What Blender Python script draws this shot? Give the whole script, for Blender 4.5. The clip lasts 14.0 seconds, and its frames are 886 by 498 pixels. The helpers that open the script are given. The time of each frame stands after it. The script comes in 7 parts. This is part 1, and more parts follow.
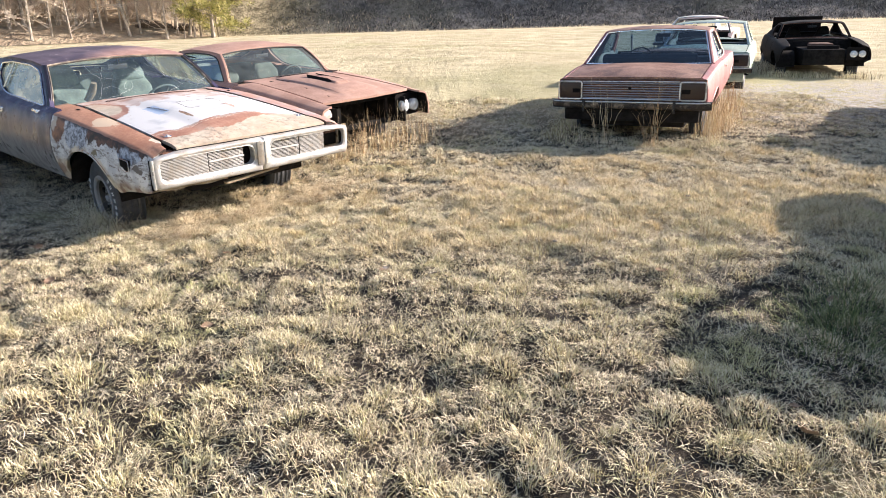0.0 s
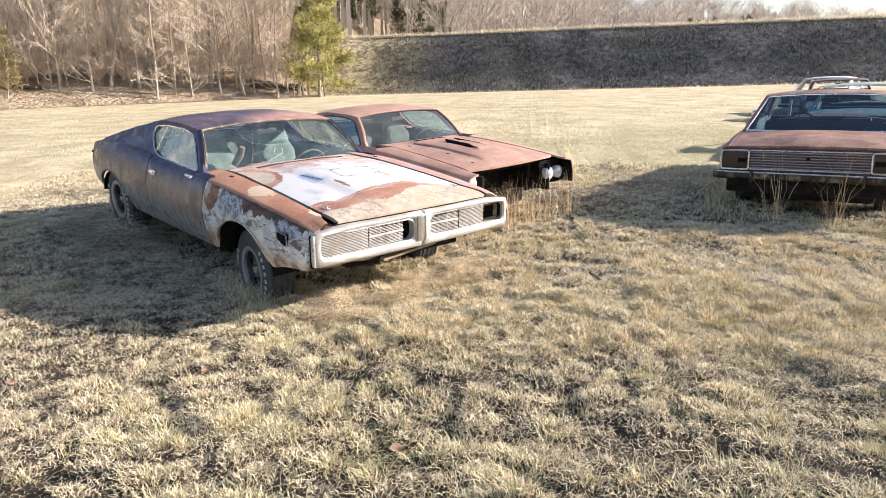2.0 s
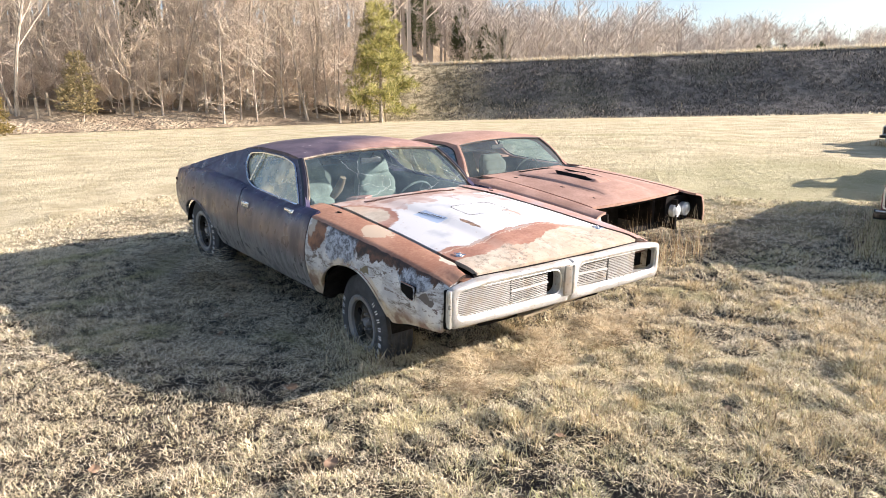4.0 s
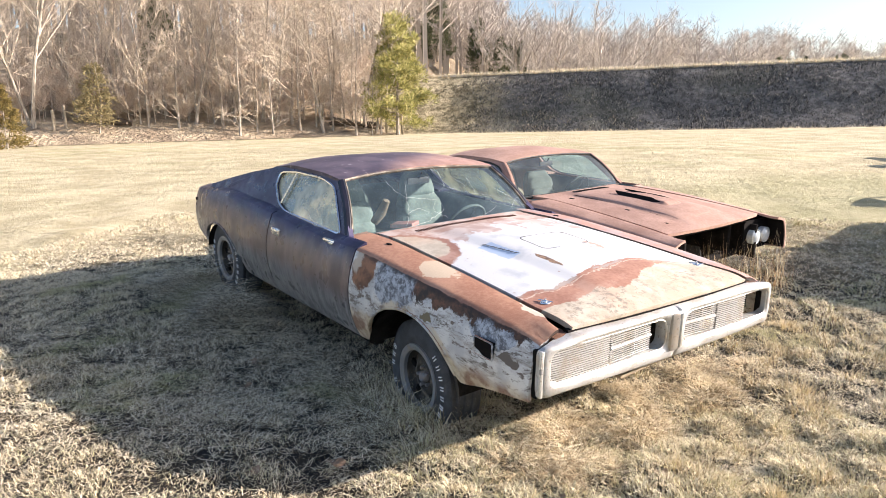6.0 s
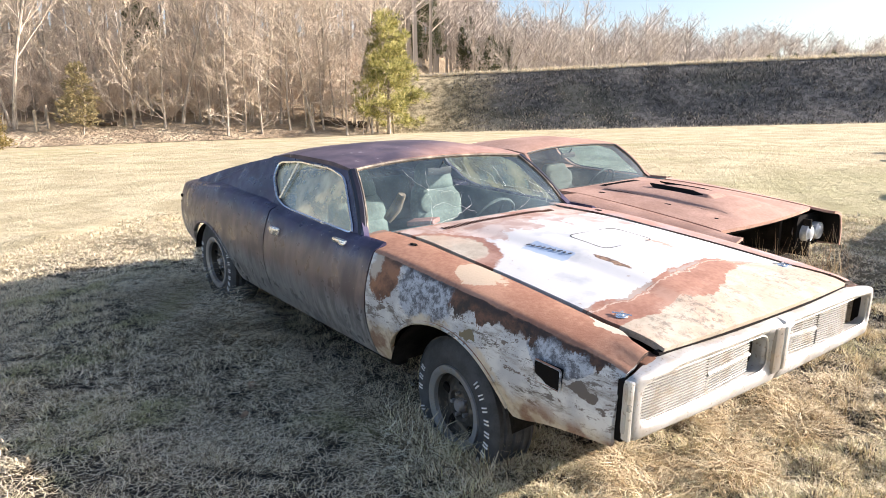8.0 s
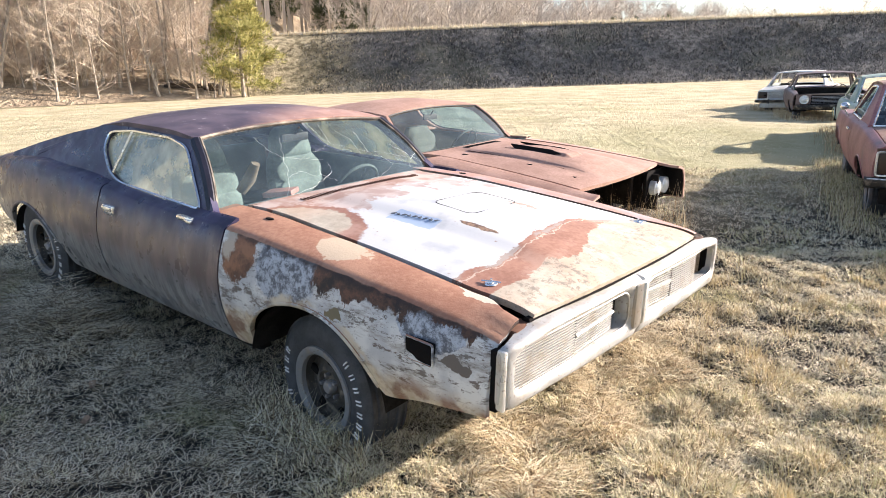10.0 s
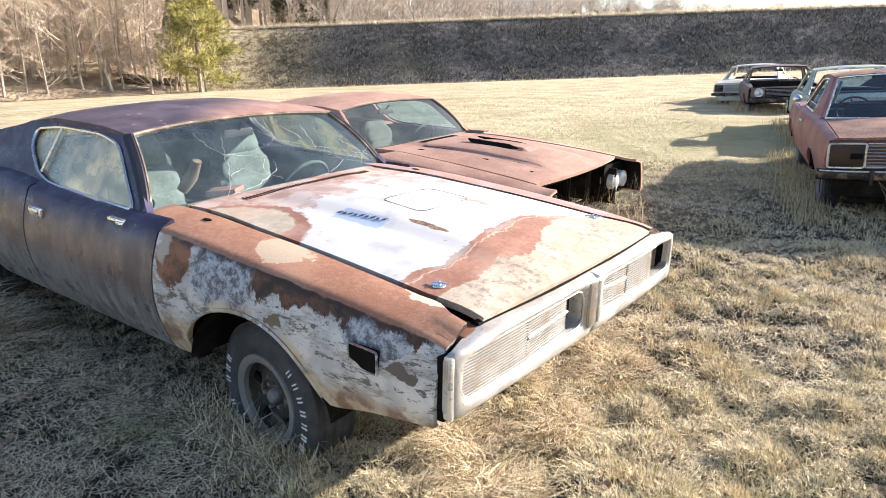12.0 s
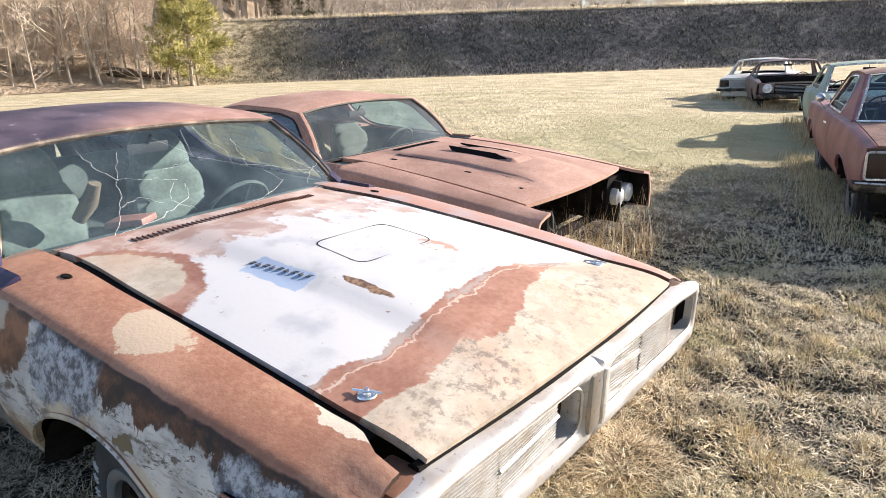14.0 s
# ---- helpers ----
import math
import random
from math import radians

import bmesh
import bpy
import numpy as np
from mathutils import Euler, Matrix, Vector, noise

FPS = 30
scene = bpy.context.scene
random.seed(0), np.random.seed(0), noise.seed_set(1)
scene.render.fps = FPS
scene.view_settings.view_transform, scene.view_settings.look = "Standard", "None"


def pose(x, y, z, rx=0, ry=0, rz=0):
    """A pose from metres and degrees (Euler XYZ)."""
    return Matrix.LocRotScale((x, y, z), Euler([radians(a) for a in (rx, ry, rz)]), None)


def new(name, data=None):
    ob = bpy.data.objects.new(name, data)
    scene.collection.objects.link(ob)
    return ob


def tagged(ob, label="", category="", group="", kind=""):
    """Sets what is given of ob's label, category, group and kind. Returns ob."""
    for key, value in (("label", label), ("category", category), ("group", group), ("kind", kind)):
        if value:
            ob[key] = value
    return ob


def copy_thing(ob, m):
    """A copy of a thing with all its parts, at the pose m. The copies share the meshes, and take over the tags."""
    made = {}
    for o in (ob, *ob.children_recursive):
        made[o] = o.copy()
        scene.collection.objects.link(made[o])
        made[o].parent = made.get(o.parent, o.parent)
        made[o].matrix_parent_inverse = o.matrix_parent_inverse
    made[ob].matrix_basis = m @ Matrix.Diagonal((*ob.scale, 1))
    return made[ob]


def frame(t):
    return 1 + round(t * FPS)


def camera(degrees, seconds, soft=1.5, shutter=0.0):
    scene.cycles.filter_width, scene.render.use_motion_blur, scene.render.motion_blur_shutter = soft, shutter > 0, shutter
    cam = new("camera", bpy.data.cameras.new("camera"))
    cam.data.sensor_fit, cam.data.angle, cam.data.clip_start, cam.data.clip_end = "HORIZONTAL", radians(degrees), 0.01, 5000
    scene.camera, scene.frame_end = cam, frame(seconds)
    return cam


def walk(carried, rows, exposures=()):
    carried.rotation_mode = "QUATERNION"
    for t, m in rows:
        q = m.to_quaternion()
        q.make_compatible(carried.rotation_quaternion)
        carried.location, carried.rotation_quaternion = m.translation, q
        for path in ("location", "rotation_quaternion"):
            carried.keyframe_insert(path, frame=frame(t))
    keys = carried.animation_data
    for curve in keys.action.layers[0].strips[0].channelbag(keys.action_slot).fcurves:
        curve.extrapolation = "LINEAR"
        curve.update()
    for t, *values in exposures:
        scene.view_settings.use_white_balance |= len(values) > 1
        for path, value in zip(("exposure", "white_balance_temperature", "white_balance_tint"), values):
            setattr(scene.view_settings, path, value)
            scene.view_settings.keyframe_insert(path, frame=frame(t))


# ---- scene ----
cam = camera(68.5, 14.0, soft=0.65)
METRES, EYE, TILT, LEAN, TURN = 5.32, 1.58, 0.0, 0.0, 0.0
ROWS = [
    (0.0, 0.0, 0.0, 0.0, -0.55, -18.79, 1.61),
    (0.5, -0.0409, 0.0228, 0.0114, 0.31, -18.22, 1.5),
    (1.0, -0.0694, 0.0603, 0.0092, 0.89, -17.31, 1.48),
    (1.5, -0.1011, 0.1039, 0.0118, 3.37, -15.29, 1.6),
    (2.0, -0.1441, 0.1265, 0.0142, 7.0, -13.77, 1.49),
    (2.5, -0.1755, 0.1655, 0.0139, 9.1, -12.92, 1.38),
    (3.0, -0.2185, 0.2156, 0.0156, 10.07, -12.29, 1.15),
    (3.5, -0.2606, 0.2445, 0.0143, 10.87, -11.82, 1.09),
    (6.0, -0.3931, 0.4054, 0.0204, 12.59, -10.39, 1.02),
    (6.5, -0.4184, 0.4361, 0.0131, 12.67, -10.22, 1.08),
    (7.0, -0.4355, 0.487, 0.0024, 12.68, -10.08, 1.15),
    (7.5, -0.4525, 0.5113, -0.004, 12.53, -9.9, 1.25),
    (8.0, -0.4691, 0.5256, -0.0029, 11.61, -10.35, 1.33),
    (8.5, -0.4689, 0.5384, -0.0048, 7.4, -11.83, 1.74),
    (9.0, -0.461, 0.5525, -0.0042, 4.17, -12.83, 1.88),
    (11.5, -0.483, 0.5643, -0.0012, -3.35, -14.47, 1.94),
    (12.0, -0.4532, 0.5831, -0.0049, -3.42, -14.49, 1.99),
    (12.5, -0.4391, 0.6151, -0.0066, -3.42, -14.49, 2.03),
    (13.0, -0.4466, 0.6563, -0.0039, -3.39, -14.6, 1.9),
    (13.5, -0.4306, 0.6979, -0.0005, -3.41, -14.84, 1.93),
    (14.0, -0.4084, 0.7472, 0.0013, -3.46, -15.05, 1.93),
]
walk(cam, [(t, pose(0, 0, EYE, TILT, LEAN, TURN) @ pose(METRES * x, METRES * y, METRES * z, 90 + pitch, roll, yaw)) for t, x, y, z, yaw, pitch, roll in ROWS],
     exposures=((0.0, 1.20, 6500, 16), (2.0, 1.19, 6500, 16), (6.0, 1.28, 6500, 16), (12.5, 1.32, 6500, 15), (14.0, 1.10, 6500, 15)))

# ---- world, sun and exposure ----
SUN_AZ, SUN_EL = 16.0, 21.0          # degrees: the way to the sun, from +x towards +y, and its height
sun_way = Vector((math.cos(radians(SUN_AZ)) * math.cos(radians(SUN_EL)), math.sin(radians(SUN_AZ)) * math.cos(radians(SUN_EL)), math.sin(radians(SUN_EL))))
world = bpy.data.worlds.new("world")
scene.world = world
world.use_nodes = True
wt = world.node_tree
sky = wt.nodes.new("ShaderNodeTexSky")
sky.sky_type, sky.sun_disc = "NISHITA", False
sky.sun_elevation, sky.sun_rotation = radians(SUN_EL), radians(90 - SUN_AZ)
sky.air_density, sky.dust_density = 1.0, 1.5
wt.links.new(sky.outputs["Color"], wt.nodes["Background"].inputs["Color"])
wt.nodes["Background"].inputs["Strength"].default_value = 0.094
lamp = bpy.data.lights.new("sun", "SUN")
lamp.energy, lamp.angle, lamp.color = 5.0, radians(0.6), (1.0, 0.90, 0.78)
sun = new("sun", lamp)
sun.rotation_mode = "QUATERNION"
sun.rotation_quaternion = sun_way.to_track_quat("Z", "Y")
sun.location = (30, 10, 30)


# ---- materials ----
class Mat:
    """A node material and short calls to build its graph."""

    def __init__(self, name, rough=0.6, metal=0.0):
        self.m = bpy.data.materials.new(name)
        self.m.use_nodes = True
        self.t = self.m.node_tree
        self.b = self.t.nodes["Principled BSDF"]
        self.b.inputs["Roughness"].default_value = rough
        self.b.inputs["Metallic"].default_value = metal
        self.co = None

    def n(self, kind, **kw):
        node = self.t.nodes.new(kind)
        for k, v in kw.items():
            self.put(node.inputs[k.replace("_", " ")], v)
        return node

    def put(self, sock, v):
        if isinstance(v, bpy.types.NodeSocket):
            self.t.links.new(v, sock)
        else:
            sock.default_value = v

    def obj(self):
        if self.co is None:
            self.co = self.t.nodes.new("ShaderNodeTexCoord").outputs["Object"]
        return self.co

    def noise(self, scale, detail=4.0, rough=0.55, vec=None, color=False):
        nd = self.n("ShaderNodeTexNoise", Vector=vec or self.obj(), Scale=scale, Detail=detail, Roughness=rough)
        return nd.outputs["Color" if color else "Fac"]

    def ramp(self, v, lo, hi, a=0.0, b=1.0):
        nd = self.n("ShaderNodeMapRange")
        nd.interpolation_type = "SMOOTHSTEP"
        for k, x in zip(("Value", "From Min", "From Max", "To Min", "To Max"), (v, lo, hi, a, b)):
            self.put(nd.inputs[k], x)
        return nd.outputs["Result"]

    def math(self, op, a, b=0.0):
        nd = self.t.nodes.new("ShaderNodeMath")
        nd.operation = op
        self.put(nd.inputs[0], a), self.put(nd.inputs[1], b)
        return nd.outputs[0]

    def vec(self, op, a, b):
        nd = self.t.nodes.new("ShaderNodeVectorMath")
        nd.operation = op
        self.put(nd.inputs[0], a), self.put(nd.inputs[1], b)
        return nd.outputs["Value" if op in ("LENGTH", "DOT_PRODUCT") else "Vector"]

    def scaled(self, s):
        return self.vec("MULTIPLY", self.obj(), s)

    def mix(self, fac, a, b):
        nd = self.t.nodes.new("ShaderNodeMix")
        nd.data_type = "RGBA"
        self.put(nd.inputs["Factor"], fac)
        for s, v in (("A", a), ("B", b)):
            sock = [q for q in nd.inputs if q.name == s and q.type == "RGBA"][0]
            self.put(sock, (*v, 1.0) if isinstance(v, tuple) and len(v) == 3 else v)
        return [q for q in nd.outputs if q.type == "RGBA"][0]

    def warped(self, scale, amp):
        off = self.vec("SUBTRACT", self.noise(scale, 5.0, 0.6, color=True), (0.5, 0.5, 0.5))
        return self.vec("ADD", self.obj(), self.vec("MULTIPLY", off, (amp, amp, amp)))

    def blob(self, w, c, r, soft=0.03):
        """1 within an ellipsoid of the warped place w, 0 outside."""
        d = self.vec("LENGTH", self.vec("DIVIDE", self.vec("SUBTRACT", w, c), r), (0, 0, 0))
        return self.ramp(d, 1 + soft, 1 - soft)

    def axis(self, w, k):
        s = self.n("ShaderNodeSeparateXYZ", Vector=w)
        return s.outputs[k]

    def color(self, c):
        self.put(self.b.inputs["Base Color"], (*c, 1.0) if isinstance(c, tuple) else c)
        return self

    def bump(self, h, strength=0.3, dist=0.01):
        nd = self.n("ShaderNodeBump", Height=h, Strength=strength, Distance=dist)
        self.put(self.b.inputs["Normal"], nd.outputs["Normal"])
        return self

    def rough(self, v):
        self.put(self.b.inputs["Roughness"], v)
        return self


def plain(name, c, rough=0.6, metal=0.0, vary=0.25, scale=9.0, bump=0.15):
    q = Mat(name, rough, metal)
    f = q.math("ADD", q.math("MULTIPLY", q.noise(scale), 0.7), q.math("MULTIPLY", q.noise(scale * 9), 0.3))
    q.color(q.mix(q.ramp(f, 0.3, 0.7), tuple(x * (1 - vary) for x in c), tuple(min(1, x * (1 + vary)) for x in c)))
    if bump:
        q.bump(q.noise(scale * 12), bump, 0.004)
    return q.m


RUST = (0.23, 0.098, 0.055)
RUST_L = (0.42, 0.20, 0.115)
DARKRUST = (0.06, 0.026, 0.016)


def rust_color(q, a=RUST, b=RUST_L):
    f = q.math("ADD", q.math("MULTIPLY", q.noise(3.5, 6), 0.6), q.math("MULTIPLY", q.noise(42, 3), 0.4))
    return q.mix(q.ramp(f, 0.36, 0.66), a, b)


def rusty(name, a=RUST, b=RUST_L, stain=(0.10, 0.05, 0.04), amount=0.5, rough=0.75):
    q = Mat(name, rough)
    c = rust_color(q, a, b)
    c = q.mix(q.math("MULTIPLY", q.ramp(q.noise(2.2, 6), 0.52, 0.7), amount), c, stain)
    c = q.mix(q.math("MULTIPLY", q.ramp(q.noise(60, 2), 0.62, 0.72), 0.35), c, (0.12, 0.06, 0.04))
    return q.color(c).bump(q.noise(90, 4), 0.25, 0.003).m


def hood_paint():
    """White over rust-red over cream, worn back in scalloped edges; x runs forward, y to the offside."""
    q = Mat("hood_paint", 0.55)
    fine = q.vec("SUBTRACT", q.noise(9.0, 7.0, 0.72, color=True), (0.5, 0.5, 0.5))
    w = q.vec("ADD", q.warped(2.4, 0.20), q.vec("MULTIPLY", fine, (0.11, 0.11, 0.11)))
    w2 = q.warped(16.0, 0.05)
    x, y = q.axis(w, 0), q.axis(w, 1)
    rust = rust_color(q, (0.265, 0.125, 0.088), (0.40, 0.215, 0.155))
    rust = q.mix(q.math("MULTIPLY", q.ramp(q.noise(4, 7, 0.7), 0.52, 0.66), 0.6), rust, (0.48, 0.31, 0.245))
    cream = q.mix(q.ramp(q.noise(8, 7, 0.7), 0.38, 0.66), (0.41, 0.355, 0.28), (0.57, 0.515, 0.43))
    cream = q.mix(q.math("MULTIPLY", q.ramp(q.noise(3.4, 5), 0.50, 0.64), 0.55), cream, (0.55, 0.40, 0.30))
    speck = q.math("MULTIPLY", q.ramp(q.noise(19, 8, 0.8), 0.50, 0.60), q.math("MAXIMUM", q.blob(w, (0.93, -0.34, 1.0), (0.16, 0.42, 2.0), 0.6), q.blob(w, (0.98, 0.42, 1.0), (0.12, 0.30, 2.0), 0.6)))
    cream = q.mix(q.math("MULTIPLY", speck, 0.85), cream, (0.21, 0.18, 0.155))
    cream = q.mix(q.math("MULTIPLY", q.ramp(q.noise(60, 4, 0.7), 0.60, 0.68), 0.5), cream, (0.27, 0.20, 0.15))
    white = q.mix(q.ramp(q.noise(5, 6), 0.50, 0.74), (0.62, 0.63, 0.645), (0.43, 0.455, 0.49))
    white = q.mix(q.math("MULTIPLY", q.ramp(q.noise(2.2, 6), 0.54, 0.72), 0.5), white, (0.42, 0.47, 0.55))
    # how far a place lies behind the white paint's front edge
    front = q.math("ADD", 0.655, q.math("MULTIPLY", q.ramp(y, 0.25, 0.70), 0.13))
    gap = q.math("SUBTRACT", front, x)
    creamline = q.math("SUBTRACT", q.math("ADD", 0.825, q.math("MULTIPLY", q.blob(w, (0.80, -0.10, 1.0), (0.30, 0.13, 2.0), 0.5), 0.075)), q.math("MULTIPLY", q.ramp(y, 0.12, 0.42), 0.07))
    c = rust
    c = q.mix(q.ramp(q.math("SUBTRACT", x, creamline), -0.004, 0.004), c, cream)
    line = q.math("MULTIPLY", q.ramp(gap, -0.046, -0.041), q.ramp(gap, -0.033, -0.038))
    c = q.mix(q.math("MULTIPLY", line, 0.75), c, (0.62, 0.52, 0.44))
    c = q.mix(q.math("MULTIPLY", q.math("MULTIPLY", q.ramp(gap, -0.030, -0.026), q.ramp(q.noise(3, 4), 0.42, 0.5)), 0.8), c, (0.38, 0.345, 0.32))
    zone = q.math("MULTIPLY", q.ramp(gap, -0.004, 0.004), q.ramp(x, -0.50, -0.47))
    c = q.mix(zone, c, white)
    # the rear third: white worn thin over pink
    worn = q.ramp(q.math("ADD", q.noise(2.6, 9, 0.72, vec=q.scaled((1.3, 2.0, 1.0))), q.math("MULTIPLY", q.ramp(x, 0.05, -0.52), 0.20)), 0.605, 0.645)
    c = q.mix(q.math("MULTIPLY", q.math("MULTIPLY", worn, q.ramp(x, 0.14, 0.02)), 0.85), c, q.mix(q.ramp(q.noise(7, 6), 0.4, 0.6), (0.40, 0.255, 0.21), (0.56, 0.46, 0.42)))
    c = q.mix(q.math("MULTIPLY", q.blob(w2, (0.36, 0.20, 1.0), (0.10, 0.05, 2.0), 0.1), q.ramp(q.noise(14, 5), 0.45, 0.52)), c, (0.48, 0.31, 0.24))
    ring = q.blob(w, (-0.34, -0.70, 1.0), (0.36, 0.24, 2.0), 0.03)
    c = q.mix(ring, c, rust)
    c = q.mix(q.blob(w, (-0.37, -0.655, 1.0), (0.27, 0.150, 2.0), 0.05), c, cream)
    c = q.mix(q.blob(w2, (0.41, -0.258, 1.0), (0.115, 0.021, 2.0), 0.05), c, q.mix(q.ramp(q.noise(40, 5), 0.4, 0.6), (0.12, 0.07, 0.045), (0.34, 0.22, 0.14)))
    # the pale blue rectangle behind the raised letters
    d = q.vec("ABSOLUTE", q.vec("SUBTRACT", w2, (0.085, -0.358, 1.0)), (0, 0, 0))
    patch = q.math("MULTIPLY", q.ramp(q.axis(d, 0), 0.148, 0.142), q.ramp(q.axis(d, 1), 0.056, 0.051))
    c = q.mix(q.math("MULTIPLY", patch, 0.9), c, (0.33, 0.44, 0.62))
    c = q.mix(q.math("MULTIPLY", q.ramp(q.noise(33, 4), 0.69, 0.73), 0.8), c, (0.30, 0.18, 0.13))
    q.rough(q.ramp(zone, 0, 1, 0.66, 0.42))
    return q.color(c).bump(q.noise(70, 4), 0.12, 0.003).m


def fender_paint():
    """Flaking grey-white paint with rust on the flank, rust-red on the top."""
    q = Mat("fender_paint", 0.62)
    w = q.warped(3.4, 0.30)
    w2 = q.warped(9.0, 0.14)
    z, zz = q.axis(q.obj(), 2), q.axis(w2, 2)
    y = q.axis(q.obj(), 1)
    pale = q.mix(q.ramp(q.noise(7, 6), 0.36, 0.62), (0.50, 0.51, 0.525), (0.70, 0.70, 0.685))
    pale = q.mix(q.ramp(q.noise(26, 6, 0.7), 0.60, 0.66), pale, (0.25, 0.235, 0.235))
    pale = q.mix(q.ramp(q.noise(8, 8, 0.72, vec=q.scaled((1.0, 1.0, 2.2))), 0.585, 0.60), pale, (0.17, 0.135, 0.12))
    blue = q.mix(q.ramp(q.noise(24, 8, 0.8), 0.42, 0.58), (0.11, 0.115, 0.135), (0.46, 0.50, 0.57))
    rust = q.mix(q.ramp(q.noise(9, 8, 0.75), 0.40, 0.70), (0.028, 0.017, 0.013), (0.19, 0.082, 0.045))
    tan = q.mix(q.ramp(q.noise(12, 5), 0.4, 0.6), (0.45, 0.36, 0.25), (0.62, 0.55, 0.43))
    scuff = q.noise(3.0, 8, 0.75, vec=q.scaled((1.0, 1.0, 3.5)))
    pale = q.mix(q.math("MULTIPLY", q.ramp(scuff, 0.50, 0.64), 0.75), pale, (0.24, 0.20, 0.17))
    nick = q.noise(9.0, 8, 0.8, vec=q.scaled((0.8, 0.8, 2.6)))
    pale = q.mix(q.math("MULTIPLY", q.ramp(nick, 0.535, 0.585), 0.9), pale, (0.13, 0.105, 0.09))
    c = pale
    wf = q.vec("ADD", q.warped(5.0, 0.10), q.vec("MULTIPLY", q.vec("SUBTRACT", q.noise(22.0, 7.0, 0.75, color=True), (0.5, 0.5, 0.5)), (0.11, 0.11, 0.11)))
    c = q.mix(q.blob(wf, (-0.12, 0, 0.87), (0.23, 3.0, 0.15), 0.05), c, blue)
    c = q.mix(q.blob(w2, (0.72, 0, 0.84), (0.17, 3.0, 0.085)), c, blue)
    band = q.math("MULTIPLY", q.ramp(zz, 0.862, 0.88), q.ramp(q.axis(w2, 0), 0.06, 0.12))
    c = q.mix(band, c, rust)
    drips = q.noise(1.0, 6, 0.7, vec=q.scaled((9.0, 9.0, 2.2)))
    reach = q.math("ADD", zz, q.math("MULTIPLY", q.math("SUBTRACT", drips, 0.5), 0.34))
    c = q.mix(q.math("MULTIPLY", q.ramp(reach, 0.862, 0.874), q.ramp(q.axis(wf, 0), 0.06, 0.09)), c, rust)
    c = q.mix(q.blob(wf, (-0.47, 0, 0.90), (0.135, 3.0, 0.155), 0.05), c, q.mix(q.ramp(q.noise(7, 7, 0.7), 0.4, 0.62), (0.11, 0.05, 0.03), (0.30, 0.135, 0.07)))
    c = q.mix(q.math("MULTIPLY", q.blob(wf, (-0.55, 0, 0.93), (0.05, 3.0, 0.09), 0.2), 0.8), c, (0.56, 0.50, 0.42))
    c = q.mix(q.blob(w2, (0.86, 0, 0.74), (0.07, 3.0, 0.035)), c, (0.14, 0.115, 0.10))
    c = q.mix(q.blob(w, (0.22, 0, 0.79), (0.05, 3.0, 0.035)), c, (0.17, 0.14, 0.085))
    c = q.mix(q.math("MULTIPLY", q.ramp(zz, 0.64, 0.55), 0.9), c, q.mix(q.ramp(q.noise(9, 5), 0.42, 0.58), (0.24, 0.13, 0.075), tan))
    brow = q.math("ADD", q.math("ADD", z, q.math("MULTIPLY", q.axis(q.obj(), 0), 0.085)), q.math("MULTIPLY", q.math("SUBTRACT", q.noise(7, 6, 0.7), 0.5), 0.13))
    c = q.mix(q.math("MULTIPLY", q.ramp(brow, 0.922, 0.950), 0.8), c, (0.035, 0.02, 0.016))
    arch = q.vec("LENGTH", q.vec("DIVIDE", q.vec("SUBTRACT", w2, (0.03, 0, 0.33)), (0.56, 40.0, 0.47)), (0, 0, 0))
    c = q.mix(q.math("MULTIPLY", q.ramp(arch, 1.0, 0.93), q.ramp(q.noise(6, 4), 0.40, 0.55)), c, tan)
    top = rust_color(q, (0.315, 0.150, 0.095), (0.46, 0.255, 0.17))
    top = q.mix(q.math("MULTIPLY", q.ramp(q.noise(5, 7, 0.75), 0.56, 0.68), 0.5), top, (0.50, 0.32, 0.20))
    ws = q.vec("ADD", w, q.vec("MULTIPLY", q.vec("SUBTRACT", q.noise(15.0, 6.0, 0.7, color=True), (0.5, 0.5, 0.5)), (0.12, 0.12, 0.12)))
    top = q.mix(q.math("MULTIPLY", q.blob(ws, (0.07, -0.80, 0.97), (0.15, 0.095, 0.4), 0.04), 0.95), top, (0.54, 0.44, 0.33))
    top = q.mix(q.blob(ws, (0.84, -0.735, 0.95), (0.125, 0.06, 0.4)), top, (0.66, 0.58, 0.47))
    top = q.mix(q.math("MULTIPLY", q.ramp(y, 0.2, 0.6), 0.85), top, q.mix(q.ramp(q.noise(4, 6), 0.4, 0.62), (0.42, 0.25, 0.21), (0.40, 0.33, 0.34)))
    nrm = q.t.nodes.new("ShaderNodeNewGeometry").outputs["Normal"]
    up = q.math("ADD", q.axis(nrm, 2), q.math("MULTIPLY", q.math("SUBTRACT", q.noise(13, 4), 0.5), 0.35))
    c = q.mix(q.ramp(up, 0.60, 0.70), c, top)
    h = q.math("ADD", q.math("MULTIPLY", q.noise(26, 6, 0.7), 0.6), q.noise(90, 3))
    return q.color(c).bump(h, 0.25, 0.004).m


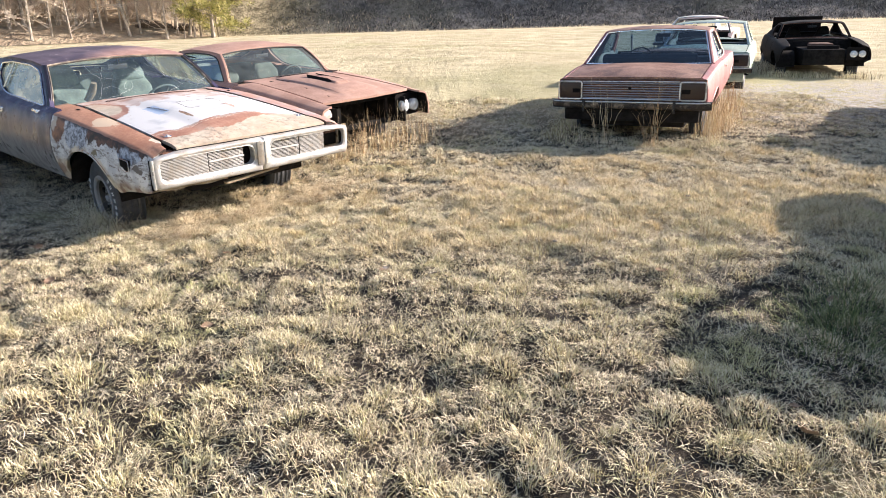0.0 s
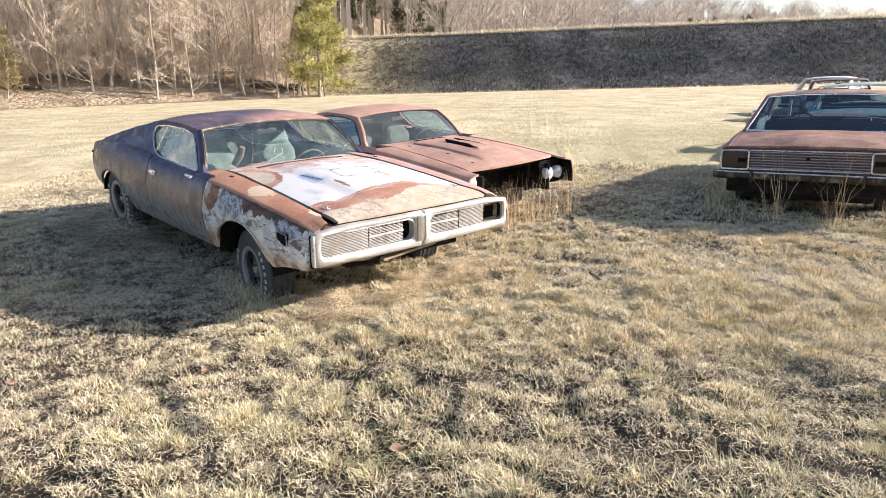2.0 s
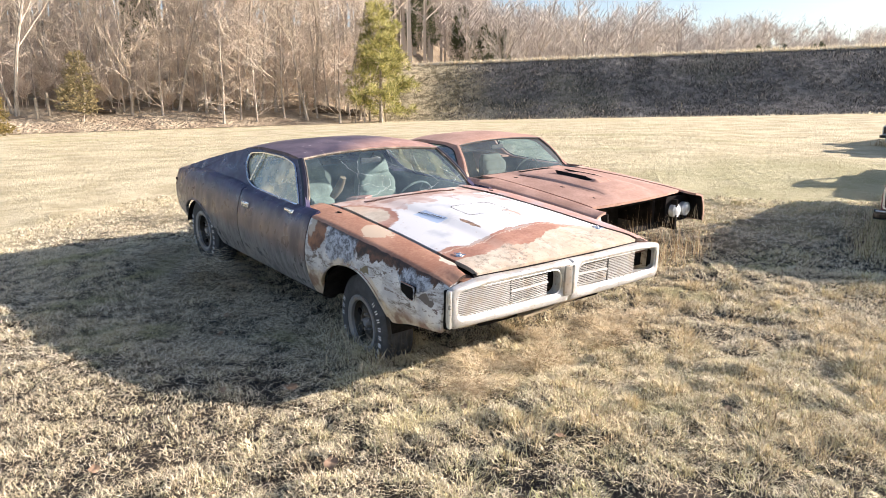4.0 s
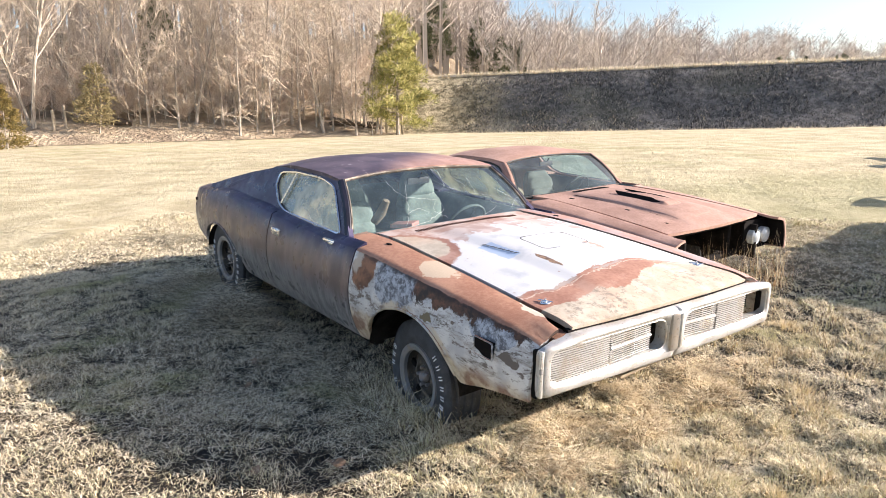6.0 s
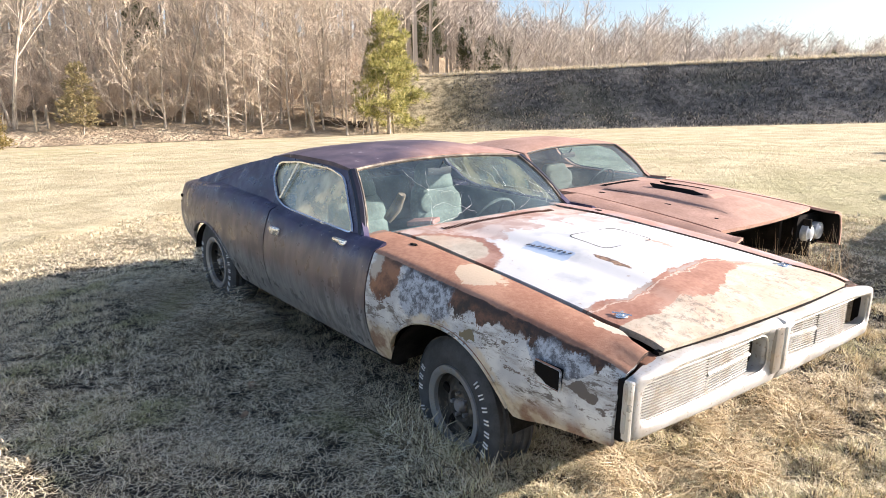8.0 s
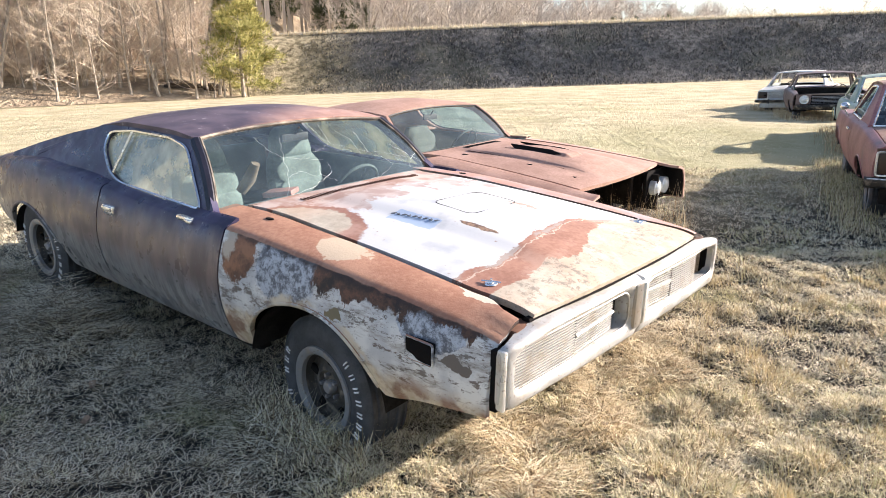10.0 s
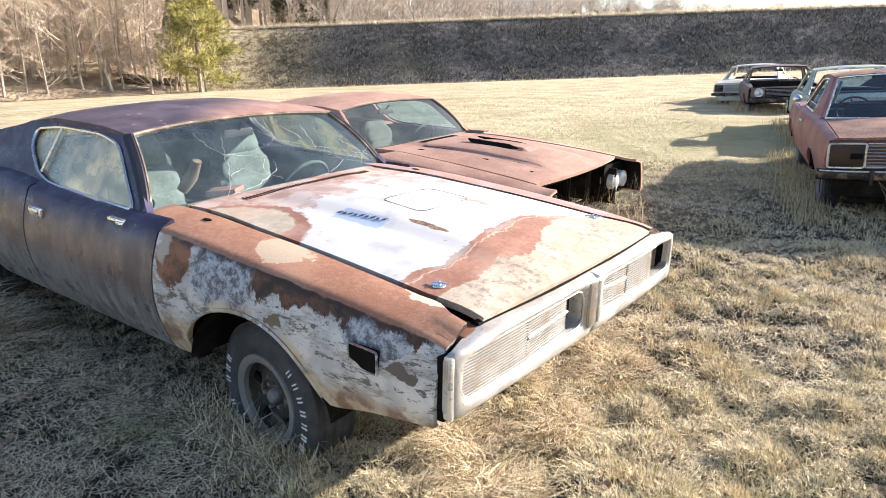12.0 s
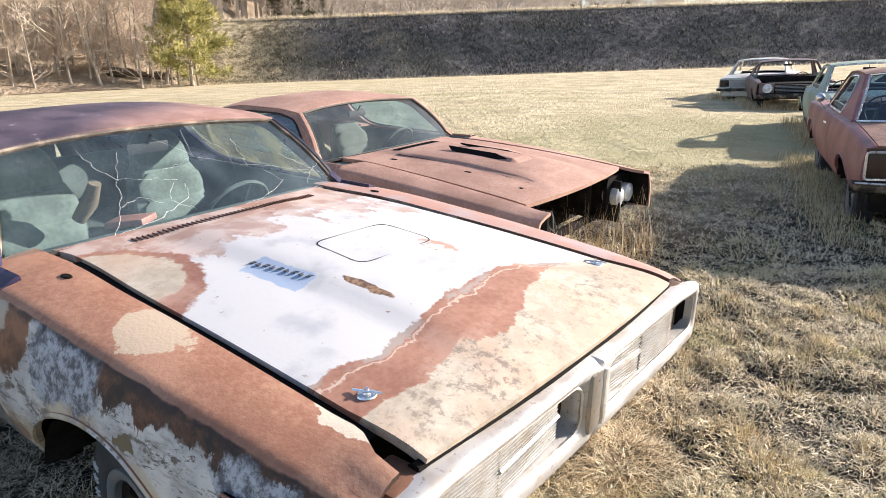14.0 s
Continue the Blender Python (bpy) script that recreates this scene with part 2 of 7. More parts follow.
def door_paint():
    """Black-purple paint, bluish top and brown middle painted for reflected sky and ground, streaked below."""
    q = Mat("door_paint", 0.42)
    z = q.axis(q.obj(), 2)
    zz = q.math("ADD", z, q.math("MULTIPLY", q.math("SUBTRACT", q.noise(1.0, 5, 0.6, vec=q.scaled((7.0, 7.0, 1.6))), 0.5), 0.20))
    dark = q.mix(q.ramp(q.noise(5, 5), 0.4, 0.65), (0.028, 0.024, 0.060), (0.058, 0.050, 0.105))
    brown = q.mix(q.ramp(q.noise(1.0, 6, 0.6, vec=q.scaled((9.0, 9.0, 2.2))), 0.38, 0.66), (0.125, 0.090, 0.086), (0.24, 0.175, 0.155))
    c = q.mix(q.math("MULTIPLY", q.ramp(zz, 1.0, 0.84), 0.9), dark, brown)
    low = q.mix(q.ramp(q.noise(1.0, 5, 0.65, vec=q.scaled((16.0, 16.0, 1.8))), 0.4, 0.6), (0.12, 0.12, 0.128), (0.27, 0.27, 0.275))
    c = q.mix(q.ramp(zz, 0.74, 0.56), c, low)
    drip = q.noise(1.0, 5, 0.6, vec=q.scaled((26.0, 26.0, 1.3)))
    c = q.mix(q.math("MULTIPLY", q.math("MULTIPLY", q.ramp(drip, 0.57, 0.72), q.ramp(z, 0.82, 0.52)), 0.7), c, (0.27, 0.25, 0.235))
    c = q.mix(q.ramp(q.noise(55, 3), 0.69, 0.73), c, (0.33, 0.30, 0.29))
    q.rough(q.ramp(q.noise(9, 4), 0.35, 0.65, 0.26, 0.50))
    return q.color(c).bump(q.noise(80, 3), 0.08, 0.003).m


def roof_paint():
    q = Mat("roof_paint", 0.55)
    w = q.warped(1.6, 0.7)
    dark = q.mix(q.ramp(q.noise(4, 5), 0.35, 0.65), (0.050, 0.040, 0.062), (0.125, 0.095, 0.125))
    worn = q.mix(q.ramp(q.noise(5, 6), 0.35, 0.65), (0.31, 0.175, 0.145), (0.47, 0.30, 0.25))
    f = q.math("ADD", q.math("MULTIPLY", q.axis(w, 1), 0.95), q.math("MULTIPLY", q.axis(w, 0), 0.9))
    c = q.mix(q.ramp(f, -1.56, -0.86), dark, worn)
    c = q.mix(q.math("MULTIPLY", q.ramp(q.noise(16, 6), 0.64, 0.70), 0.3), c, (0.55, 0.50, 0.51))
    return q.color(c).bump(q.noise(60, 3), 0.1, 0.003).m


def worn_chrome(name, c=(0.76, 0.75, 0.72), metal=0.55, rough=0.34, dirt=0.45):
    q = Mat(name, rough, metal)
    col = q.mix(q.math("MULTIPLY", q.ramp(q.noise(10, 6), 0.48, 0.70), dirt), c, (0.38, 0.32, 0.25))
    col = q.mix(q.math("MULTIPLY", q.ramp(q.noise(75, 3), 0.60, 0.70), dirt), col, (0.22, 0.16, 0.12))
    q.rough(q.ramp(q.noise(8, 4), 0.3, 0.7, rough * 0.7, rough * 1.7))
    return q.color(col).bump(q.noise(50, 3), 0.08, 0.003).m


def glass(name, tint=(0.80, 0.90, 0.88), haze=0.10, haze_color=(0.55, 0.68, 0.66)):
    q = Mat(name)
    t = q.t
    t.nodes.remove(q.b)
    clear = q.n("ShaderNodeBsdfTransparent", Color=(*tint, 1))
    # diffuse veil: dust, and reflections painted as haze
    veil = q.n("ShaderNodeBsdfDiffuse", Color=(*haze_color, 1))
    gloss = q.n("ShaderNodeBsdfGlossy", Color=(0.8, 0.84, 0.86, 1), Roughness=0.03)
    a = t.nodes.new("ShaderNodeMixShader")
    q.put(a.inputs[0], q.ramp(q.noise(5, 6), 0.3, 0.8, haze * 0.4, haze * 1.8))
    t.links.new(clear.outputs[0], a.inputs[1]), t.links.new(veil.outputs[0], a.inputs[2])
    b = t.nodes.new("ShaderNodeMixShader")
    lw = q.n("ShaderNodeLayerWeight", Blend=0.5)
    q.put(b.inputs[0], q.math("ADD", q.math("MULTIPLY", q.math("POWER", lw.outputs["Facing"], 4.0), 0.6), 0.085))
    t.links.new(a.outputs[0], b.inputs[1]), t.links.new(gloss.outputs[0], b.inputs[2])
    t.links.new(b.outputs[0], t.nodes["Material Output"].inputs[0])
    return q.m


def island_mat(name, cols, rough=0.85, trans=0.25, patch=None, patch_scale=0.35):
    """Blades, twigs and leaves: each island takes a colour of its own."""
    q = Mat(name, rough)
    r = q.t.nodes.new("ShaderNodeNewGeometry").outputs["Random Per Island"]
    ramp = q.t.nodes.new("ShaderNodeValToRGB")
    while len(ramp.color_ramp.elements) < len(cols):
        ramp.color_ramp.elements.new(0.5)
    for k, (e, (p, c)) in enumerate(zip(ramp.color_ramp.elements, cols)):
        e.position, e.color = p, (*c, 1)
    q.put(ramp.inputs[0], r)
    c = ramp.outputs[0]
    if patch:
        lo, hi, pc = patch
        c = q.mix(q.math("MULTIPLY", q.ramp(q.noise(patch_scale, 5), lo, hi), 0.75), c, pc)
    q.color(c)
    if trans:
        tr = q.n("ShaderNodeBsdfTranslucent", Color=c)
        mx = q.t.nodes.new("ShaderNodeMixShader")
        mx.inputs[0].default_value = trans
        q.t.links.new(q.b.outputs[0], mx.inputs[1]), q.t.links.new(tr.outputs[0], mx.inputs[2])
        q.t.links.new(mx.outputs[0], q.t.nodes["Material Output"].inputs[0])
    return q.m


M_HOOD, M_FENDER, M_DOOR, M_ROOF = hood_paint(), fender_paint(), door_paint(), roof_paint()
M_CHROME = worn_chrome("weathered_chrome")
M_PALECHROME = worn_chrome("chalky_chrome", (0.53, 0.53, 0.525), 0.40, 0.40, 0.6)
M_RIBBACK = worn_chrome("ribbed_grille_grey", (0.15, 0.148, 0.142), 0.2, 0.5, 0.5)
M_DIRTYCHROME = worn_chrome("stained_chrome", (0.30, 0.285, 0.26), 0.55, 0.32, 0.8)
M_PILLAR = plain("blue_black_paint", (0.012, 0.012, 0.022), 0.35, vary=0.4)
M_BRIGHT = worn_chrome("bright_trim", (0.82, 0.83, 0.85), 0.9, 0.18, 0.15)
# the bluish haze paints some reflected sky over the windscreen
M_GLASS = glass("green_tinted_glass", (0.76, 0.88, 0.90), 0.05, (0.50, 0.68, 0.76))
M_REARGLASS = glass("blue_rear_glass", (0.26, 0.36, 0.46), 0.03, (0.24, 0.34, 0.43))
M_DUSTGLASS = glass("dust_filmed_glass", (0.82, 0.90, 0.88), 0.08, (0.50, 0.58, 0.55))
# the tan haze paints a yellow reflection into the side windows
M_SIDEGLASS = glass("dusty_glass", (0.88, 0.92, 0.87), 0.40, (0.74, 0.68, 0.50))
M_BLUEGLASS = glass("blue_tinted_glass", (0.72, 0.84, 0.90), 0.05, (0.40, 0.52, 0.60))
# near-blacks put the shade of holes, gaps and hollows into colour; also black trim
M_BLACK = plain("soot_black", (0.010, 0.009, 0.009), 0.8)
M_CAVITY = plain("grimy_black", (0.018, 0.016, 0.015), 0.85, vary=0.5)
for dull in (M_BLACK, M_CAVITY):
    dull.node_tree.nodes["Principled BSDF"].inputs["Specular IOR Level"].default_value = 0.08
M_TYRE = plain("old_rubber", (0.050, 0.053, 0.060), 0.75, vary=0.35, scale=14)
M_LETTER = plain("white_rubber", (0.80, 0.83, 0.88), 0.6)
M_TRIMRING = worn_chrome("blackened_trim_ring", (0.30, 0.31, 0.33), 0.55, 0.45, 0.7)
M_RIM = worn_chrome("dull_wheel_metal", (0.062, 0.056, 0.050), 0.35, 0.6, 0.7)
M_RING = worn_chrome("dull_ring_metal", (0.32, 0.32, 0.34), 0.6, 0.42, 0.7)
M_SEAT = plain("pale_green_vinyl", (0.135, 0.175, 0.16), 0.78, vary=0.45, scale=5)
M_SEATDARK = plain("grey_green_vinyl", (0.085, 0.112, 0.105), 0.82, vary=0.25)
M_DASH = plain("faded_dash_vinyl", (0.105, 0.15, 0.145), 0.55)
M_BLUEVINYL = plain("dark_blue_vinyl", (0.022, 0.036, 0.045), 0.5)
M_CRACK = plain("crazed_glass_edge", (0.62, 0.68, 0.68), 0.35, bump=0)
M_RUSTCAR = rusty("rust_brown_paint", (0.34, 0.20, 0.155), (0.48, 0.305, 0.245), (0.27, 0.155, 0.12), 0.35)
M_RUSTDARK = rusty("dark_rust", DARKRUST, (0.16, 0.075, 0.045))
M_REDROOF = rusty("pink_red_paint", (0.25, 0.092, 0.095), (0.40, 0.19, 0.185), (0.17, 0.12, 0.13), 0.8, 0.5)
M_REDTRUNK = rusty("rusted_red_lid", (0.18, 0.095, 0.07), (0.40, 0.245, 0.185), (0.085, 0.05, 0.046), 0.8, 0.6)
# near-black base paints the shaded ground that the bumpers reflect
M_DARKCHROME = worn_chrome("tarnished_bumper", (0.028, 0.025, 0.024), 0.5, 0.4, 0.6)
M_TANSTEEL = rusty("tan_scabbed_steel", (0.26, 0.20, 0.13), (0.46, 0.38, 0.27), (0.12, 0.07, 0.045), 0.6)
M_GREENPAINT = rusty("chalky_green_paint", (0.27, 0.36, 0.31), (0.42, 0.51, 0.45), (0.34, 0.26, 0.19), 0.35, 0.55)
M_WHITEPAINT = rusty("chalky_white_paint", (0.58, 0.58, 0.55), (0.78, 0.77, 0.73), (0.30, 0.20, 0.14), 0.5, 0.55)
M_GREYPAINT = rusty("brown_grey_paint", (0.12, 0.085, 0.085), (0.22, 0.16, 0.155), (0.10, 0.06, 0.05), 0.5, 0.55)
M_BURNT = rusty("burnt_black_paint", (0.004, 0.0038, 0.004), (0.012, 0.010, 0.010), (0.03, 0.014, 0.010), 0.35, 0.7)
M_BURNT.node_tree.nodes["Principled BSDF"].inputs["Specular IOR Level"].default_value = 0.12
M_TAILLENS = plain("dark_red_lens", (0.018, 0.005, 0.005), 0.35, bump=0)
M_LAMP = plain("sealed_beam_glass", (0.75, 0.78, 0.80), 0.2, 0.3, bump=0)
M_DULLTRIM = worn_chrome("dull_window_trim", (0.085, 0.075, 0.065), 0.35, 0.5, 0.6)
M_RUBBER = plain("black_rubber", (0.015, 0.015, 0.016), 0.6)


# ---- mesh helpers ----
def crv(*pts):
    """A smooth curve through (x, value) points."""
    p = sorted(pts)
    xs, ys = np.array([a for a, _ in p], float), np.array([b for _, b in p], float)
    if len(xs) == 1:
        return lambda x: np.full(np.shape(x), ys[0])
    d = np.diff(ys) / np.diff(xs)
    t = np.zeros(len(xs))
    t[0], t[-1] = d[0], d[-1]
    for k in range(1, len(xs) - 1):
        if d[k - 1] * d[k] > 0:
            t[k] = 2 * d[k - 1] * d[k] / (d[k - 1] + d[k])

    def f(x):
        x = np.clip(np.asarray(x, float), xs[0], xs[-1])
        k = np.clip(np.searchsorted(xs, x) - 1, 0, len(xs) - 2)
        h = xs[k + 1] - xs[k]
        s = (x - xs[k]) / h
        return (ys[k] * (1 + 2 * s) * (1 - s) ** 2 + t[k] * h * s * (1 - s) ** 2 + ys[k + 1] * s * s * (3 - 2 * s) + t[k + 1] * h * s * s * (s - 1))
    return f


def mesh_of(name, verts, faces, mat, smooth=True):
    me = bpy.data.meshes.new(name)
    me.from_pydata([tuple(map(float, v)) for v in verts], [], [tuple(int(i) for i in f) for f in faces])
    me.update()
    if smooth:
        me.shade_smooth()
        me.set_sharp_from_angle(angle=radians(38))
    me.materials.append(mat)
    return me


def put(name, verts, faces, mat, parent=None, label="", smooth=True):
    ob = new(name, mesh_of(name, verts, faces, mat, smooth))
    if parent is not None:
        ob.parent = parent
    if label:
        tagged(ob, label)
    return ob


def grid_geo(P, flange=0.0, inward=None):
    """Quads of a grid of points P[u, v], with its rim turned inwards."""
    nu, nv = P.shape[:2]
    idx = np.arange(nu * nv).reshape(nu, nv)
    verts = [p for p in P.reshape(-1, 3)]
    faces = [(idx[i, j], idx[i + 1, j], idx[i + 1, j + 1], idx[i, j + 1]) for i in range(nu - 1) for j in range(nv - 1)]
    if flange:
        gu, gv = np.gradient(P, axis=0), np.gradient(P, axis=1)
        n = np.cross(gu, gv)
        n /= np.linalg.norm(n, axis=2, keepdims=True) + 1e-9
        c = np.array(inward, float)
        s = np.sign(np.sum(n * (P - c), axis=2, keepdims=True).mean())
        n = n * s
        ring = [(i, 0) for i in range(nu)] + [(nu - 1, j) for j in range(1, nv)] + [(i, nv - 1) for i in range(nu - 2, -1, -1)] + [(0, j) for j in range(nv - 2, 0, -1)]
        base = len(verts)
        for i, j in ring:
            verts.append(P[i, j] - n[i, j] * flange)
        m = len(ring)
        for k in range(m):
            a, b = ring[k], ring[(k + 1) % m]
            faces.append((idx[a], base + k, base + (k + 1) % m, idx[b]))
    return verts, faces


def sheet(name, F, us, vs, mat, parent, flange=0.018, inward=(-1.4, 0, 0.6), label=""):
    U, V = np.meshgrid(us, vs, indexing="ij")
    v, f = grid_geo(F(U, V), flange, inward)
    return put(name, v, f, mat, parent, label)


def tube_geo(path, radius, sides=6, closed=False, taper=None):
    path = [Vector(p) for p in path]
    n = len(path)
    verts, faces = [], []
    side = None
    for i, p in enumerate(path):
        a = path[i - 1] if (i or closed) else p
        b = path[(i + 1) % n] if (i < n - 1 or closed) else p
        d = (b - a).normalized()
        if side is None:
            side = d.orthogonal().normalized()
        side = (side - d * side.dot(d)).normalized()
        up = d.cross(side)
        r = radius * (taper[i] if taper else 1)
        for k in range(sides):
            w = 2 * math.pi * k / sides
            verts.append(p + side * math.cos(w) * r + up * math.sin(w) * r)
    for i in range(n if closed else n - 1):
        for k in range(sides):
            k2, i2 = (k + 1) % sides, (i + 1) % n
            faces.append((i * sides + k, i * sides + k2, i2 * sides + k2, i2 * sides + k))
    if not closed:
        faces += [tuple(range(sides - 1, -1, -1)), tuple((n - 1) * sides + k for k in range(sides))]
    return verts, faces


def tube(name, path, radius, mat, parent, sides=6, closed=False, label="", taper=None):
    v, f = tube_geo(path, radius, sides, closed, taper)
    return put(name, v, f, mat, parent, label)


def joined(*geos):
    verts, faces = [], []
    for v, f in geos:
        b = len(verts)
        verts += list(v)
        faces += [tuple(i + b for i in q) for q in f]
    return verts, faces


def lathe_geo(profile, n=32, axis_y=True):
    """Profile of (radius, along) turned round the y axis."""
    verts, faces = [], []
    m = len(profile)
    for k in range(n):
        w = 2 * math.pi * k / n
        for r, a in profile:
            verts.append((r * math.cos(w), a, r * math.sin(w)))
    for k in range(n):
        k2 = (k + 1) % n
        for i in range(m - 1):
            faces.append((k * m + i, k * m + i + 1, k2 * m + i + 1, k2 * m + i))
    return verts, faces


def box_geo(c, s, bevel=0.0, turn=None):
    bm = bmesh.new()
    bmesh.ops.create_cube(bm, size=1)
    bmesh.ops.scale(bm, vec=s, verts=bm.verts)
    if bevel:
        bmesh.ops.bevel(bm, geom=bm.edges[:], offset=bevel, segments=2, affect="EDGES", profile=0.6)
    m = Matrix.Translation(c) @ (turn.to_4x4() if turn else Matrix())
    bmesh.ops.transform(bm, matrix=m, verts=bm.verts)
    bm.verts.index_update()
    v, f = [tuple(q.co) for q in bm.verts], [tuple(q.index for q in fa.verts) for fa in bm.faces]
    bm.free()
    return v, f


def plate_geo(outer, holes, lift, thick):
    """A plate with openings: 2D outlines, lift(a, b) to a place, thick a vector inwards."""
    from_2d = [[Vector((a, b, 0)) for a, b in loop] for loop in [outer] + holes]
    flat = [p for loop in [outer] + holes for p in loop]
    bm = bmesh.new()
    loops, k = [], 0
    vs = [bm.verts.new((a, b, 0)) for a, b in flat]
    edges = []
    for loop in [outer] + holes:
        n = len(loop)
        edges += [bm.edges.new((vs[k + i], vs[k + (i + 1) % n])) for i in range(n)]
        loops.append((k, n))
        k += n
    bmesh.ops.triangle_fill(bm, use_beauty=True, edges=edges)
    bm.verts.index_update()
    tris = [tuple(v.index for v in f.verts) for f in bm.faces]
    bm.free()
    verts = [np.array(lift(a, b), float) for a, b in flat]
    t = np.array(thick, float)
    n = len(verts)
    faces = list(tris) + [tuple(i + n for i in reversed(f)) for f in tris]
    verts += [v + t for v in verts]
    for s, m in loops:
        for i in range(m):
            a, b = s + i, s + (i + 1) % m
            faces.append((a, b, b + n, a + n))
    return verts, faces


def rounded(pts, r=0.03, n=4):
    """Round the corners of a 2D outline."""
    out = []
    for i, p in enumerate(pts):
        p, a, b = Vector(p), Vector(pts[i - 1]), Vector(pts[(i + 1) % len(pts)])
        ra = min(r, (a - p).length * 0.45)
        rb = min(r, (b - p).length * 0.45)
        s, e = p + (a - p).normalized() * ra, p + (b - p).normalized() * rb
        for k in range(n + 1):
            t = k / n
            q = s * (1 - t) ** 2 + p * 2 * t * (1 - t) + e * t * t
            out.append((q.x, q.y))
    return out


# ---- cars ----
def wheel(parent, x, y, z, r, rim_r, width, out, letters=False, steer=0.0, rim_mat=None, flat=0.0):
    """A wheel with its axle at (x, y, z); out is the side (+1 or -1) that its face looks to."""
    h = width / 2
    prof = [(rim_r, -h * 0.9), (rim_r + 0.03, -h), (r - 0.07, -h * 1.06), (r - 0.025, -h * 0.96), (r, -h * 0.72)]
    for k in (-0.42, -0.14, 0.14, 0.42):
        prof += [(r, (k - 0.1) * width * 0.8), (r - 0.009, (k - 0.06) * width * 0.8), (r - 0.009, (k + 0.06) * width * 0.8), (r, (k + 0.1) * width * 0.8)]
    prof += [(r, h * 0.72), (r - 0.025, h * 0.96), (r - 0.07, h * 1.06), (rim_r + 0.03, h), (rim_r, h * 0.9)]
    v, f = lathe_geo(prof, 44)
    hub = bpy.data.objects.new("wheel", None)
    scene.collection.objects.link(hub)
    hub.parent = parent
    hub.matrix_local = pose(x, y, z, 0, 0, steer) @ pose(0, 0, 0, 0, 0, 0 if out > 0 else 180)
    v = [(a, b, max(c, -r + flat)) for a, b, c in v]
    tyre = put("tyre", v, f, M_TYRE, hub, "cracked black tyre")
    rm = rim_mat or M_RIM
    prof = [(rim_r + 0.012, h * 0.92), (rim_r + 0.012, h * 0.99), (rim_r - 0.004, h * 0.99), (rim_r - 0.012, h * 0.80), (rim_r - 0.03, h * 0.45), (rim_r - 0.045, h * 0.40), (rim_r * 0.62, h * 0.52), (rim_r * 0.42, h * 0.66), (rim_r * 0.36, h * 0.50), (0.0, h * 0.48)]
    put("rim", *lathe_geo(prof, 36), rm, hub, "dull rusty steel rim")
    put("trim_ring", *lathe_geo([(rim_r + 0.020, h * 0.96), (rim_r + 0.018, h * 1.05), (rim_r - 0.002, h * 1.07), (rim_r - 0.022, h * 0.98), (rim_r - 0.026, h * 0.80)], 36), M_TRIMRING, hub, "scratched dull trim ring")
    for k in range(5):
        w = 2 * math.pi * k / 5 + 0.3
        put("vent_slot", *box_geo((math.cos(w) * rim_r * 0.70, h * 0.53, math.sin(w) * rim_r * 0.70), (0.058, 0.02, 0.036), 0.008, Matrix.Rotation(-w, 3, "Y")), M_BLACK, hub)
    put("hub_cap", *lathe_geo([(0.036, h * 0.45), (0.034, h * 0.72), (0.026, h * 0.80), (0.0, h * 0.81)], 18), M_RING, hub)
    for k in range(5):
        w = 2 * math.pi * k / 5
        put("wheel_nut", *box_geo((math.cos(w) * 0.060, h * 0.62, math.sin(w) * 0.060), (0.017, 0.03, 0.017), 0.004), M_RING, hub)
    if letters:
        # raised white lettering, drawn as plain pairs of bars
        rr = (r + rim_r) / 2 + 0.014
        for base, count in ((math.pi - 0.80, 8), (-0.62, 6)):
            for k in range(count):
                if k == 2 and count == 6:
                    continue
                w = base + k * 0.205
                turn = Matrix.Rotation(-w, 3, "Y")
                g = []
                for c in (-0.009, 0.009):
                    o = turn @ Vector((rr, 0, c))
                    g.append(box_geo((o.x, h * 1.054, o.z), (0.034, 0.006, 0.007), 0, turn))
                put("sidewall_mark", *joined(*g), M_LETTER, hub)
    return hub


def seat(parent, x, y, z, mat, high=True):
    s = bpy.data.objects.new("seat", None)
    scene.collection.objects.link(s)
    s.parent = parent
    s.matrix_local = pose(x, y, z)
    put("cushion", *box_geo((0.12, 0, 0.06), (0.52, 0.52, 0.16), 0.07), mat, s)

    def pad(z0, z1, w0, w1, depth, fwd, n=9):
        """An upholstered pad leaning back, rounded at its edges and narrower towards the top."""
        P = np.zeros((n, 14, 3))
        for i, k in enumerate(np.linspace(0, 1, n)):
            q = math.sin(math.acos(min(1, abs(2 * k - 1) * 0.985))) ** 0.45
            z = z0 + (z1 - z0) * k
            for j in range(14):
                a = 2 * math.pi * j / 14
                c, e = math.cos(a), math.sin(a)
                c, e = math.copysign(abs(c) ** 0.6, c), math.copysign(abs(e) ** 0.6, e)
                P[i, j] = (fwd - 0.25 * z + e * depth * q, c * (w0 + (w1 - w0) * k) * (0.55 + 0.45 * q), z)
        v, f = grid_geo(np.concatenate([P, P[:, :1]], 1))
        b = len(v)
        return v + [P[-1].mean(0)], f + [((n - 1) * 15 + j, (n - 1) * 15 + j + 1, b) for j in range(14)]
    put("backrest", *pad(0.06, 0.64, 0.26, 0.21, 0.085, -0.10), mat, s)
    for k in (0.12, 0.27, 0.42):
        put("seat_roll", *pad(k, k + 0.16, 0.205, 0.19, 0.012, -0.018, 6), mat, s)
    if high:
        put("headrest", *pad(0.58, 0.80, 0.19, 0.125, 0.075, -0.085), mat, s)
    return s


